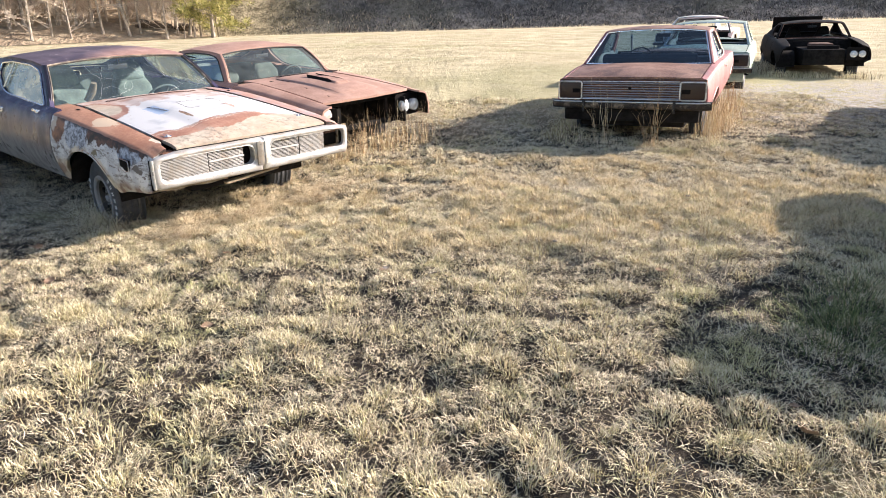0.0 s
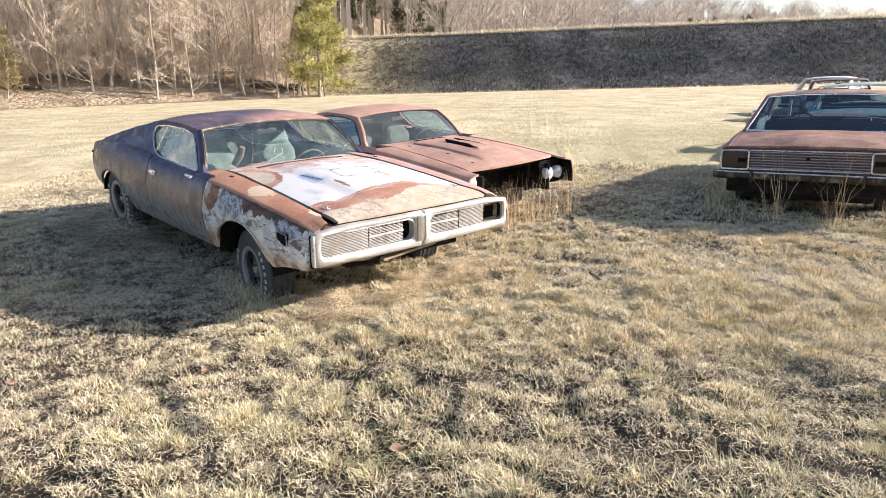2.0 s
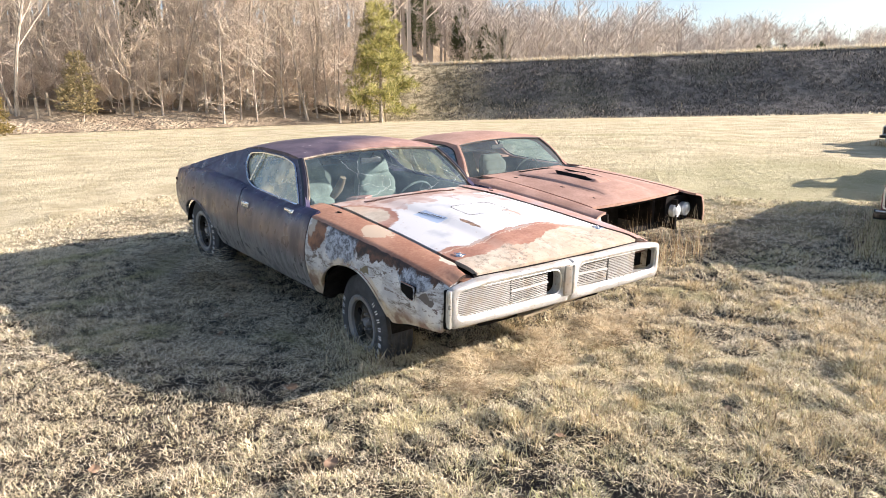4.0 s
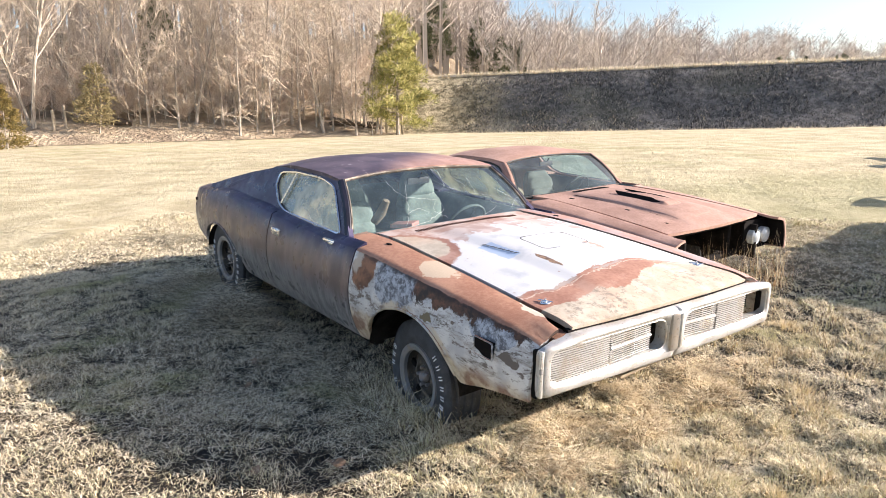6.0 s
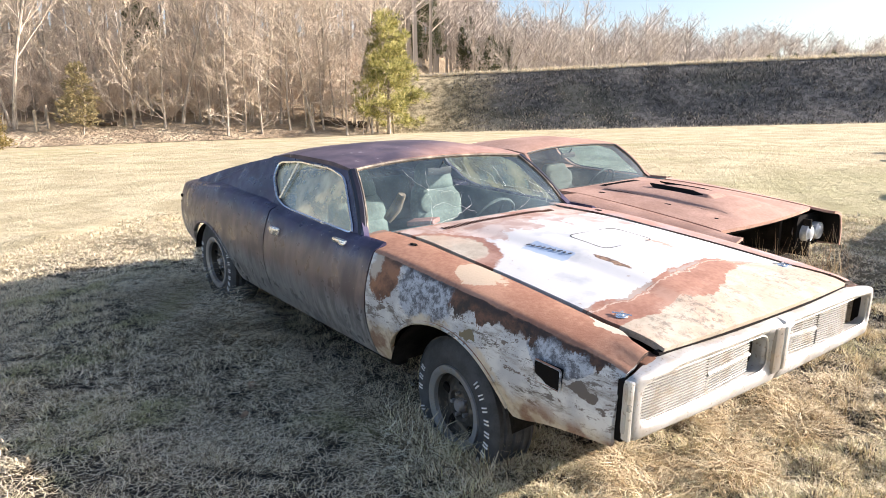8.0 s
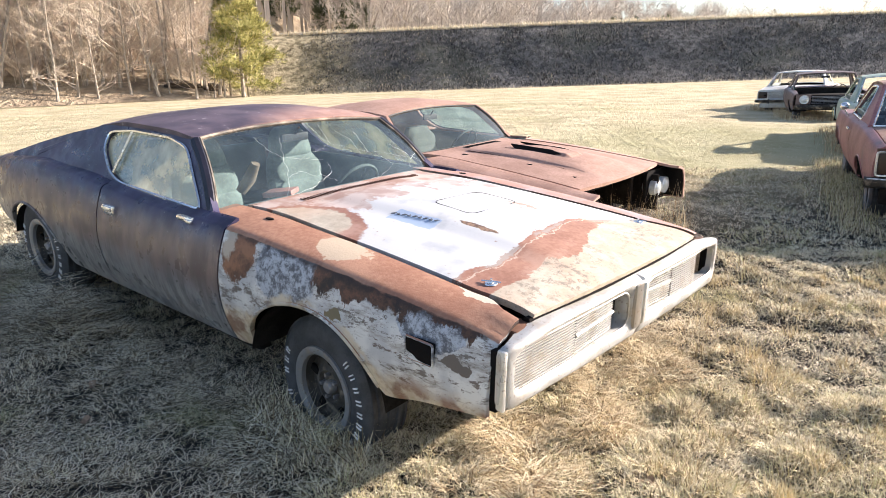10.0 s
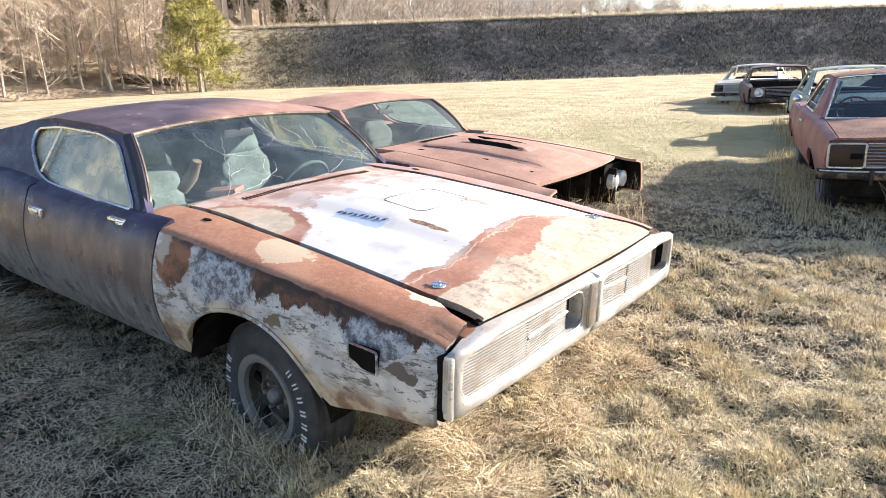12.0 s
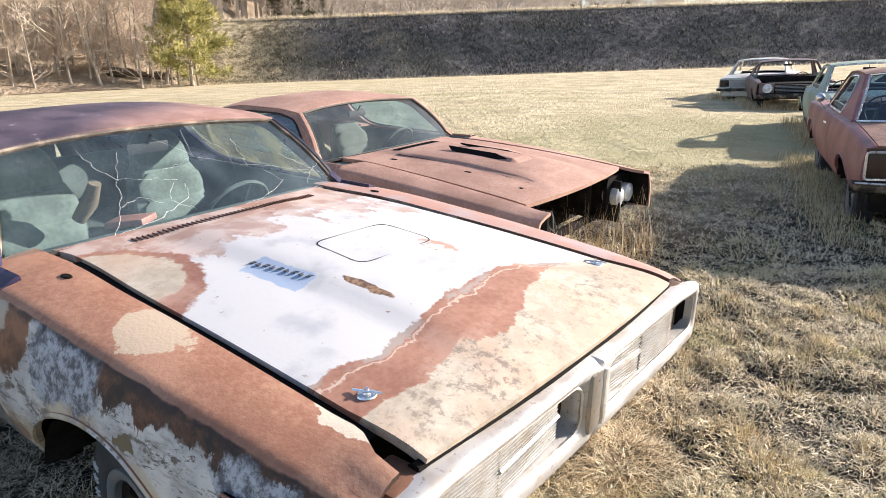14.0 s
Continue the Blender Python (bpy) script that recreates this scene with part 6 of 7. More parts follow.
M_LYING = island_mat("bleached_lying_grass", [(0.0, (0.06, 0.04, 0.022)), (0.40, (0.26, 0.20, 0.12)), (0.58, (0.86, 0.76, 0.56)), (1.0, (0.97, 0.90, 0.72))], trans=0.06, patch=(0.56, 0.70, (0.44, 0.45, 0.20)), patch_scale=1.1)
lawn("lying_grass", 42000, (-7.0, -2.6, 4.6, 7.1), 0.050, 0.0022, 27, "long lying stems of dead grass", M_LYING, keep=lying, lie=0.13, segs=3)
lawn("rear_grass", 60000, (-11.0, 11.0, -7.0, 1.6), 0.06, 0.007, 7, "straw-coloured dead grass behind the walk", lie=0.10)
lawn("side_grass", 90000, (-10.5, -5.0, 1.5, 6.0), 0.055, 0.0030, 17, "straw-coloured dead grass beside the walk", lie=0.08, keep=in_view, segs=2)
lawn("mid_grass", 360000, (-9.5, 6.0, 5.4, 8.6), 0.055, 0.0024, 2, "matted straw-coloured dead grass", M_MID, keep=lee, lie=0.068, segs=2)
lawn("outer_grass", 190000, (-10.0, 7.0, 8.4, 13.0), 0.060, 0.0052, 18, "matted straw-coloured dead grass", M_MID, keep=in_view, lie=0.08)
lawn("far_grass", 110000, (-26.0, 18.0, 12.0, 30.0), 0.035, 0.0075, 3, "straw-coloured meadow grass further off", M_MEADOW, lie=0.09)


def tufts(name, count, box, per, hh, seed, mat, label, spread=0.085, keep=None, lean=0.9, ww=0.0022):
    """Tussocks: blades arch outwards from each one's heart."""
    c = scatter(count, *box, keep)
    size = rs.uniform(0.45, 1.35, len(c))
    off = rs.normal(0, spread, (len(c) * per, 2)) * np.repeat(size, per)[:, None]
    p = np.repeat(c, per, 0) + off
    m = len(p)
    h = hh * rs.uniform(0.45, 1.25, m) * np.repeat(size, per) ** 0.7
    out = np.arctan2(off[:, 1], off[:, 0]) + rs.normal(0, 0.5, m)
    far = np.clip(np.hypot(off[:, 0], off[:, 1]) / spread, 0.1, 2.0)
    return blades(name, p, h, ww * rs.uniform(0.7, 1.4, m), h * lean * far * rs.uniform(0.4, 1.3, m), seed, mat, label, 2, ang=out)


def open_turf(x, y):
    """Tussocks stand in the open, not in the lee of the fastback."""
    return in_view(x, y) * np.clip((x + 3.3) / 0.6, 0, 1)


tufts("grass_tufts", 1250, (-4.0, 4.0, 1.3, 6.2), 120, 0.062, 4, M_TUFT, "yellow-green grass tufts", keep=open_turf, ww=0.0019, spread=0.060, lean=0.85)
M_GOLD = island_mat("golden_grass", [(0.0, (0.20, 0.14, 0.07)), (0.3, (0.62, 0.49, 0.29)), (0.7, (0.90, 0.77, 0.53)), (1.0, (0.56, 0.49, 0.25))], trans=0.06)
tufts("grass_clumps", 520, (-9.0, 7.0, 7.0, 13.0), 70, 0.07, 5, M_TUFT, "yellow-green grass tufts", keep=open_turf, ww=0.0042)
tufts("golden_clumps", 330, (-2.2, 4.5, 4.6, 8.0), 200, 0.075, 15, M_GOLD, "domed golden grass tussocks", keep=open_turf, ww=0.0022, spread=0.085, lean=0.85)
tufts("green_tussock", 8, (1.7, 2.5, 2.4, 3.6), 260, 0.11, 6, island_mat("green_blades", [(0.0, (0.06, 0.085, 0.03)), (0.5, (0.15, 0.19, 0.07)), (1.0, (0.34, 0.34, 0.16))], trans=0.06), "taller green tussocks beside the lane", spread=0.13)


# ---- embankment ----
def dam_foot(s):
    """The foot of the embankment along its length: place and outward way, s in metres from its west bend."""
    s = np.asarray(s, float)
    a = np.clip(-s / 10.0, 0, 1.25)
    x = np.where(s >= 0, -13.5 + s, -13.5 - 10.0 * np.sin(a))
    y = np.where(s >= 0, 53.0 - 0.07 * (s + 2) + 0.0004 * (s + 2) ** 2, 52.86 - 10.0 * (1 - np.cos(a)))
    nx, ny = np.where(s >= 0, -0.08 * np.clip(s / 6, 0, 1), np.sin(a)), np.where(s >= 0, -1.0, -np.cos(a))
    return x, y, nx, ny


DAM_H, DAM_RUN = 5.1, 8.2


def dam_point(s, k):
    """k 0 at the foot, 1 at the crest, on to 2 over the crest road."""
    x, y, nx, ny = dam_foot(s)
    run = np.where(k < 1, k * DAM_RUN, DAM_RUN + (k - 1) * 7.0 * np.clip(1 + np.asarray(s, float) / 6, 0.1, 1))
    px, py = x - nx * run, y - ny * run
    base = ground_z(x, y) - 0.15
    e = np.clip(k, 0, 1)
    z = base + DAM_H * np.clip((np.asarray(s, float) + 10.0) / 5.0, 0, 1) * (e - 0.06 * np.sin(e * 6.283)) + np.clip(k - 1, 0, 1) * 0.15
    return np.stack([px, py, z], -1)


def dam_mat():
    q = Mat("embankment_scrub", 0.95)
    # dark greys put the face's shade into its colour
    c = q.mix(q.ramp(q.noise(2.2, 6, 0.65), 0.36, 0.64), (0.085, 0.084, 0.084), (0.22, 0.215, 0.21))
    c = q.mix(q.math("MULTIPLY", q.ramp(q.noise(0.18, 4), 0.5, 0.66), 0.35), c, (0.20, 0.20, 0.13))
    # paler straw towards the west paints that end's sunlight
    c = q.mix(q.ramp(q.math("ADD", q.axis(q.obj(), 0), q.math("MULTIPLY", q.noise(0.5, 4), 6.0)), -4.5, -9.5), c, q.mix(q.ramp(q.noise(1.6, 6, 0.7), 0.40, 0.60), (0.20, 0.17, 0.10), (0.58, 0.50, 0.33)))
    return q.color(c).bump(q.noise(5, 6, 0.7), 1.0, 0.25).m


S_, K_ = np.meshgrid(np.concatenate([np.linspace(-8, 20, 40), np.linspace(24, 150, 40)]), np.concatenate([np.linspace(0, 1, 16), [1.03, 1.5, 2.0, 2.02]]), indexing="ij")
P = dam_point(S_, K_)
P[..., 2] += 0.05 * field(P[..., 0], P[..., 1], 1.6, 31) * (K_ < 0.97) * (K_ > 0.02)
P[:, -1, 2] -= 4.5
P[:, -1, 1] += 6
v, f = grid_geo(P)
tagged(put("embankment", v, f, dam_mat()), "scrub-covered earth embankment with a pale crest", "embankment", kind="structure")
cs = np.linspace(-5, 150, 120)
P = np.stack([dam_point(cs, np.full(120, k)) + np.array((0, 0, dz)) for k, dz in ((0.985, 0.0), (1.0, 0.14), (1.03, 0.16), (1.25, 0.17), (1.3, 0.02))], 1)
P[:, 1:4, 2] += (0.05 * field(P[:, 1, 0], P[:, 1, 1], 0.8, 77))[:, None]
v, f = grid_geo(P)
tagged(put("crest_road", v, f, plain("pale_gravel", (0.62, 0.57, 0.48), 0.9, scale=2.0)), "pale dry crest of the embankment", "road", kind="structure")
n = 120000
s_, k_ = rs.uniform(0, 95, n) , rs.uniform(0.0, 1.0, n) ** 0.95
s_ = s_ + 6.0 * rs.uniform(0, 1, n) ** 2
q = dam_point(s_, k_)
# mostly dark stems, so their colour carries the slope's shade
M_SCRUB = island_mat("scrub_stems", [(0.0, (0.02, 0.02, 0.02)), (0.5, (0.11, 0.108, 0.105)), (0.8, (0.27, 0.262, 0.25)), (1.0, (0.55, 0.52, 0.46))], trans=0.1)
h = rs.uniform(0.12, 0.34, n) * np.clip(0.9 + 0.25 * field(q[:, 0], q[:, 2] * 2, 2.2, 41), 0.4, 1.3)
blades("embankment_scrub", q[:, :2], h, rs.uniform(0.014, 0.045, n), h * rs.uniform(0.3, 1.1, n), 9, M_SCRUB, "dark dead scrub on the embankment", 1, z0=q[:, 2] - 0.05)
n = 22000
s_, k_ = rs.uniform(-8, 26, n), rs.uniform(0.0, 0.95, n)
keep_ = rs.uniform(0, 1, n) < np.clip(1.2 - (s_ + 8) / 24 - 0.85 * k_ + 0.35 * field(s_, k_ * 8, 2.6, 43), 0, 1)
q = dam_point(s_[keep_], k_[keep_])
M_SLOPE = island_mat("grey_slope_straw", [(0.0, (0.14, 0.12, 0.09)), (0.4, (0.44, 0.38, 0.28)), (1.0, (0.80, 0.71, 0.54))], trans=0.06)
h = rs.uniform(0.08, 0.30, len(q))
blades("slope_straw", q[:, :2], h, rs.uniform(0.02, 0.05, len(q)), h * rs.uniform(0.3, 1.3, len(q)), 12, M_SLOPE, "pale dead weeds on the embankment's sunny end", 1, z0=q[:, 2] - 0.04)
n = 20000
s_, k_ = rs.uniform(-5, 95, n), np.where(rs.uniform(0, 1, n) < 0.35, rs.uniform(-0.10, 0.02, n), rs.uniform(0.97, 1.02, n))
q = dam_point(s_, np.clip(k_, 0, 2))
nx = dam_foot(s_)
q[:, 0] += nx[2] * np.clip(-k_, 0, 1) * DAM_RUN
q[:, 1] += nx[3] * np.clip(-k_, 0, 1) * DAM_RUN
h = np.where(k_ > 0.5, rs.uniform(0.2, 0.55, n), rs.uniform(0.10, 0.42, n))
blades("embankment_edge_grass", q[:, :2], h, rs.uniform(0.015, 0.04, n), h * rs.uniform(0.2, 1.0, n), 10, island_mat("crest_straw", [(0.0, (0.50, 0.42, 0.28)), (0.5, (0.80, 0.71, 0.53)), (1.0, (0.92, 0.85, 0.70))], trans=0.5), "pale dead grass along the embankment", 1, z0=q[:, 2] - 0.03)


# ---- trees ----
def floor_z(x, y):
    """The wood's floor: it climbs from the meadow's edge."""
    x, y = np.asarray(x, float), np.asarray(y, float)
    d = np.clip((y - (49.0 + 0.70 * (x + 18.0))) * 0.82, 0, None) * np.clip((-17.0 - x) / 4.0, 0, 1)
    return ground_z(x, y) + 1.5 * (1 - np.exp(-d / 8.0)) + 0.20 * d


def grow(seed, height, r0, limbs, first=0.25, spread=0.55, twigs=6, lean=0.06, curl=0.25, fine=5, reach=0.34):
    """Trunk and branch meshes of a bare tree."""
    r = random.Random(seed)
    tv, tf, bv, bf = [], [], [], []

    def add(V, F, path, rad, sides):
        v, f = tube_geo(path, 1.0, sides, False, rad)
        b = len(V)
        V += v
        F += [tuple(i + b for i in q) for q in f if len(q) == 4 and sides > 2]

    def shoot(p, d, length, rad, depth, V, F, sides):
        k = 5 if depth < 2 else 2
        path, radii = [p.copy()], [rad]
        q, e = p.copy(), d.normalized()
        for i in range(k):
            e = (e + Vector((r.gauss(0, curl), r.gauss(0, curl), r.gauss(0.05, curl * 0.7)))* 0.55).normalized()
            q = q + e * length / k
            path.append(q.copy())
            radii.append(max(0.004, rad * (1 - 0.85 * (i + 1) / k)))
        add(V, F, path, radii, sides)
        return path, radii

    trunk, tr = [Vector((0, 0, -0.2))], [r0 * 1.25]
    a = Vector((r.gauss(0, lean), r.gauss(0, lean), 1)).normalized()
    q = Vector((0, 0, -0.2))
    N = 12
    for i in range(N):
        a = (a + Vector((r.gauss(0, 0.045), r.gauss(0, 0.045), 0.02))).normalized()
        q = q + a * (height + 0.2) / N
        trunk.append(q.copy())
        tr.append(max(0.012, r0 * (1 - 0.92 * ((i + 1) / N) ** 0.9)))
    add(tv, tf, trunk, tr, 7)
    for j in range(limbs):
        t = first + (1 - first) * (j + r.random()) / limbs
        i = min(N - 1, int(t * N))
        p = trunk[i].lerp(trunk[i + 1], t * N - i)
        w = r.uniform(0, 6.283)
        steep = spread * r.uniform(0.6, 1.3)
        d = Vector((math.cos(w), math.sin(w), 1.0 / math.tan(max(0.2, steep * 1.5708))))
        L = height * (reach * (1 - t) + 0.3 * reach) * r.uniform(0.6, 1.25)
        rad = tr[i] * r.uniform(0.35, 0.6) * min(1.0, reach / 0.30)
        path, radii = shoot(p, d, L, rad, 1, bv, bf, 4)
        for _ in range(twigs):
            m = r.randint(1, 4)
            b = path[m].lerp(path[m + 1], r.random())
            dd = (path[m + 1] - path[m]).normalized() + Vector((r.gauss(0, 0.6), r.gauss(0, 0.6), r.gauss(0.1, 0.5)))
            l2 = L * r.uniform(0.22, 0.5)
            p2, r2 = shoot(b, dd, l2, max(0.012, radii[m] * 0.55), 2, bv, bf, 3)
            for _ in range(fine):
                b2 = p2[r.randint(0, 1)].lerp(p2[2], r.random())
                d3 = dd.normalized() + Vector((r.gauss(0, 0.7), r.gauss(0, 0.7), r.gauss(0.1, 0.6)))
                d3 = d3.normalized() * l2 * r.uniform(0.4, 1.0)
                s = d3.orthogonal().normalized() * 0.011
                k0 = len(bv)
                bv += [b2 - s, b2 + s, b2 + d3]
                bf.append((k0, k0 + 1, k0 + 2))
    return (tv, tf), (bv, bf)


def bark(name, a, b, low=None):
    q = Mat(name, 0.9)
    c = q.mix(q.ramp(q.noise(4, 5, vec=q.scaled((3, 3, 0.7))), 0.36, 0.64), a, b)
    if low:
        z = q.axis(q.obj(), 2)
        c = q.mix(q.ramp(q.math("ADD", z, q.math("MULTIPLY", q.noise(1.2, 3), 4)), 4.5, 7.5), low, c)
    rnd = q.t.nodes.new("ShaderNodeObjectInfo").outputs["Random"]
    c = q.mix(q.math("MULTIPLY", rnd, 0.30), c, (0.20, 0.16, 0.12))
    return q.color(c).bump(q.noise(18, 4), 0.5, 0.02).m


M_BARK = bark("grey_bark", (0.27, 0.232, 0.195), (0.54, 0.485, 0.415))
M_PALEBARK = bark("pale_bark", (0.50, 0.45, 0.385), (0.72, 0.665, 0.59), (0.34, 0.295, 0.245))
M_TWIG = bark("brown_twigs", (0.50, 0.445, 0.37), (0.70, 0.63, 0.53))
M_REDTWIG = bark("reddish_twigs", (0.56, 0.47, 0.39), (0.76, 0.67, 0.57))
kinds = []
for k, (sd, hgt, r0, limbs, first, spread, tw, bk_, twm) in enumerate((
        (1, 17, 0.21, 26, 0.22, 0.5, 7, M_BARK, M_TWIG), (2, 15, 0.15, 26, 0.16, 0.6, 7, M_BARK, M_TWIG), (3, 18, 0.25, 22, 0.32, 0.45, 8, M_PALEBARK, M_TWIG),
        (4, 12, 0.11, 30, 0.10, 0.72, 6, M_BARK, M_REDTWIG), (5, 16, 0.17, 24, 0.25, 0.5, 7, M_BARK, M_REDTWIG), (6, 7, 0.06, 26, 0.08, 0.6, 5, M_BARK, M_REDTWIG), (7, 10.5, 0.12, 58, 0.06, 0.92, 5, M_BARK, M_REDTWIG), (8, 13, 0.16, 30, 0.14, 0.80, 7, M_PALEBARK, M_TWIG))):
    (tv, tf), (bv, bf_) = grow(sd, hgt, r0 * 0.72, limbs, first, spread, tw, reach=0.15 if k == 6 else 0.34, curl=0.14 if k == 6 else 0.25)
    root = tagged(new("bare_tree"), "leafless grey-brown tree at the meadow's edge" if k != 2 else "leafless tree with a pale upper trunk", "tree", "bare trees")
    put("trunk", tv, tf, bk_, root)
    put("crown", bv, bf_, twm, root)
    kinds.append(root)


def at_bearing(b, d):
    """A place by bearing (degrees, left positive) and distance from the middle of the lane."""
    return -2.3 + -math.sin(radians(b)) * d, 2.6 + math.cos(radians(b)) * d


rt = random.Random(12)
spots = []
for k in range(44):      # the wood's edge
    spots.append((53 - k * 0.83 + rt.uniform(-0.7, 0.7), rt.uniform(49, 55) + max(0.0, 13 - k) * 0.6, rt.choice([1, 3, 3, 4, 5, 7])))
for k in range(16):      # young growth along the edge
    spots.append((18.5 + k * 1.75 + rt.uniform(-0.8, 0.8), rt.uniform(49.0, 53.0), rt.choice([5, 5, 3])))
spots += [(26.6, 50.5, 7), (29.7, 47.8, 6), (28.3, 48.4, 6), (27.0, 48.2, 6), (34.4, 49.5, 6), (31.0, 50.0, 6), (37.2, 50.5, 6), (20.0, 48.8, 6), (23.0, 50.4, 6), (32.0, 53, 2), (42.8, 54, 7), (38.6, 55, 2)]
for k in range(24):      # deeper in
    spots.append((rt.uniform(17, 54), rt.uniform(55, 64), rt.choice([0, 1, 2, 4])))
for k in range(22):
    spots.append((rt.uniform(13, 56), rt.uniform(64, 92), rt.choice([0, 0, 2, 4])))
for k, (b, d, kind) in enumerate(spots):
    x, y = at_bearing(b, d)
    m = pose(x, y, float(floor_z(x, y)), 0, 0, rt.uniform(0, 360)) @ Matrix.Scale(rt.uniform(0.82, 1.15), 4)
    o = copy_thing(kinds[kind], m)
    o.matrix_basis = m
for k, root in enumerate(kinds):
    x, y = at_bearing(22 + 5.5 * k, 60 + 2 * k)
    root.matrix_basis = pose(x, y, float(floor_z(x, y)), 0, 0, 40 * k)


def far_wood(name, count, place, seed, mat, label, per=400, wide=1.0):
    """Bare trees too far off to be told apart: stems and a haze of fine twigs, in one mesh."""
    r = np.random.RandomState(seed)
    V = []

    def slivers(b, d, w):
        s = np.cross(d, np.array((0.3, -1.0, 0.1)))
        s /= np.linalg.norm(s, axis=1, keepdims=True) + 1e-6
        V.append(np.stack([b - s * w[:, None], b + s * w[:, None], b + d], 1))
    for _ in range(count):
        x, y, hgt = place(r)
        z = float(floor_z(x, y)) - 0.1
        base = np.array((x, y, z))
        lean = np.array((r.normal(0, 0.05), r.normal(0, 0.05), 1.0)) * hgt
        slivers(base[None], lean[None] * 0.88, np.array([hgt * 0.011]))
        k = r.randint(5, 9)
        t = r.uniform(0.25, 0.75, k)
        a = r.uniform(0, 6.283, k)
        up = r.uniform(0.5, 1.3, k)
        d = np.stack([np.cos(a), np.sin(a), up], -1) * (hgt * 0.30 * (1.1 - t))[:, None]
        b = base + lean * t[:, None]
        slivers(b, d, np.full(k, hgt * 0.0045))
        j = r.randint(0, k, per)
        f = r.uniform(0.2, 1.0, per)
        p = b[j] + d[j] * f[:, None] + r.normal(0, hgt * 0.025, (per, 3))
        a = r.uniform(0, 6.283, per)
        e = np.stack([np.cos(a), np.sin(a), r.uniform(0.2, 1.6, per)], -1) * r.uniform(0.25, 0.75, per)[:, None]
        slivers(p, e, wide * r.uniform(0.008, 0.020, per))
    V = np.concatenate(V).reshape(-1, 3)
    n = len(V)
    me = bpy.data.meshes.new(name)
    me.vertices.add(n)
    me.vertices.foreach_set("co", V.reshape(-1).astype(np.float32))
    me.loops.add(n)
    me.loops.foreach_set("vertex_index", np.arange(n).astype(np.int32))
    me.polygons.add(n // 3)
    me.polygons.foreach_set("loop_start", (np.arange(n // 3) * 3).astype(np.int32))
    me.update(calc_edges=True)
    me.materials.append(mat)
    tagged(new(name, me), label, "woods", kind="stuff")


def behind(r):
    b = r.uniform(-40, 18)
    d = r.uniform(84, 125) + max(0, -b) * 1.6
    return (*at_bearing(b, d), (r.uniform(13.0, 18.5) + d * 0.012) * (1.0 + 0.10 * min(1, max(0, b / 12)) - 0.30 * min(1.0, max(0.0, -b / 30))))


M_FARWOOD = island_mat("far_bare_wood", [(0.0, (0.32, 0.28, 0.245)), (0.5, (0.54, 0.48, 0.425)), (1.0, (0.74, 0.67, 0.60))], trans=0.0)
M_BRUSH = island_mat("tan_brush", [(0.0, (0.38, 0.29, 0.225)), (0.5, (0.62, 0.50, 0.40)), (1.0, (0.80, 0.69, 0.57))], trans=0.0)
far_wood("far_woods", 820, behind, 5, M_FARWOOD, "leafless grey-brown woods beyond the embankment", 390, 1.8)
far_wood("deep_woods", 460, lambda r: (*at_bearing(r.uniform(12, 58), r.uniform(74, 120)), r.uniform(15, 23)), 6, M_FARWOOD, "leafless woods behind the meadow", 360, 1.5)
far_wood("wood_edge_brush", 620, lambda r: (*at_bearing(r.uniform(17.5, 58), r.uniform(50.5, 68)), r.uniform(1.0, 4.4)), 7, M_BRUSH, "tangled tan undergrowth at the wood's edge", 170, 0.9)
# rising ground behind carries the wood's floor
hx, hy = np.meshgrid(np.linspace(-30, 240, 40), np.linspace(0, 1, 12), indexing="ij")
base_y = 92 + np.clip(hx, 0, None) * 0.35
P = np.stack([hx, base_y + hy * 70, ground_z(hx, base_y) - 0.4 + hy * 11 * (1 - 0.4 * np.clip(hx / 150, 0, 1)) + 0.7 * field(hx, hy * 30, 0.12, 61) * hy], -1)
wx, wy = np.meshgrid(np.linspace(-170, -17, 60), np.linspace(0, 1, 40) ** 1.5, indexing="ij")
wy = 48.6 + 0.70 * (wx + 18.0) + wy * 95
W = np.stack([wx, wy, floor_z(wx, wy) + 0.03 + 0.10 * field(wx, wy, 0.8, 63) * np.clip((wy - 49 - 0.7 * (wx + 18)) / 3, 0, 1)], -1)
v, f = joined(grid_geo(P), grid_geo(W))
leaf_litter = Mat("leaf_litter", 0.95)
leaf_litter.color(leaf_litter.mix(leaf_litter.ramp(leaf_litter.noise(0.5, 7, 0.7), 0.35, 0.65), (0.26, 0.20, 0.14), (0.50, 0.41, 0.29))).bump(leaf_litter.noise(3, 5), 1.0, 0.3)
tagged(put("wooded_slope", v, f, leaf_litter.m), "leaf-littered slope under the woods", "hillside", kind="structure")


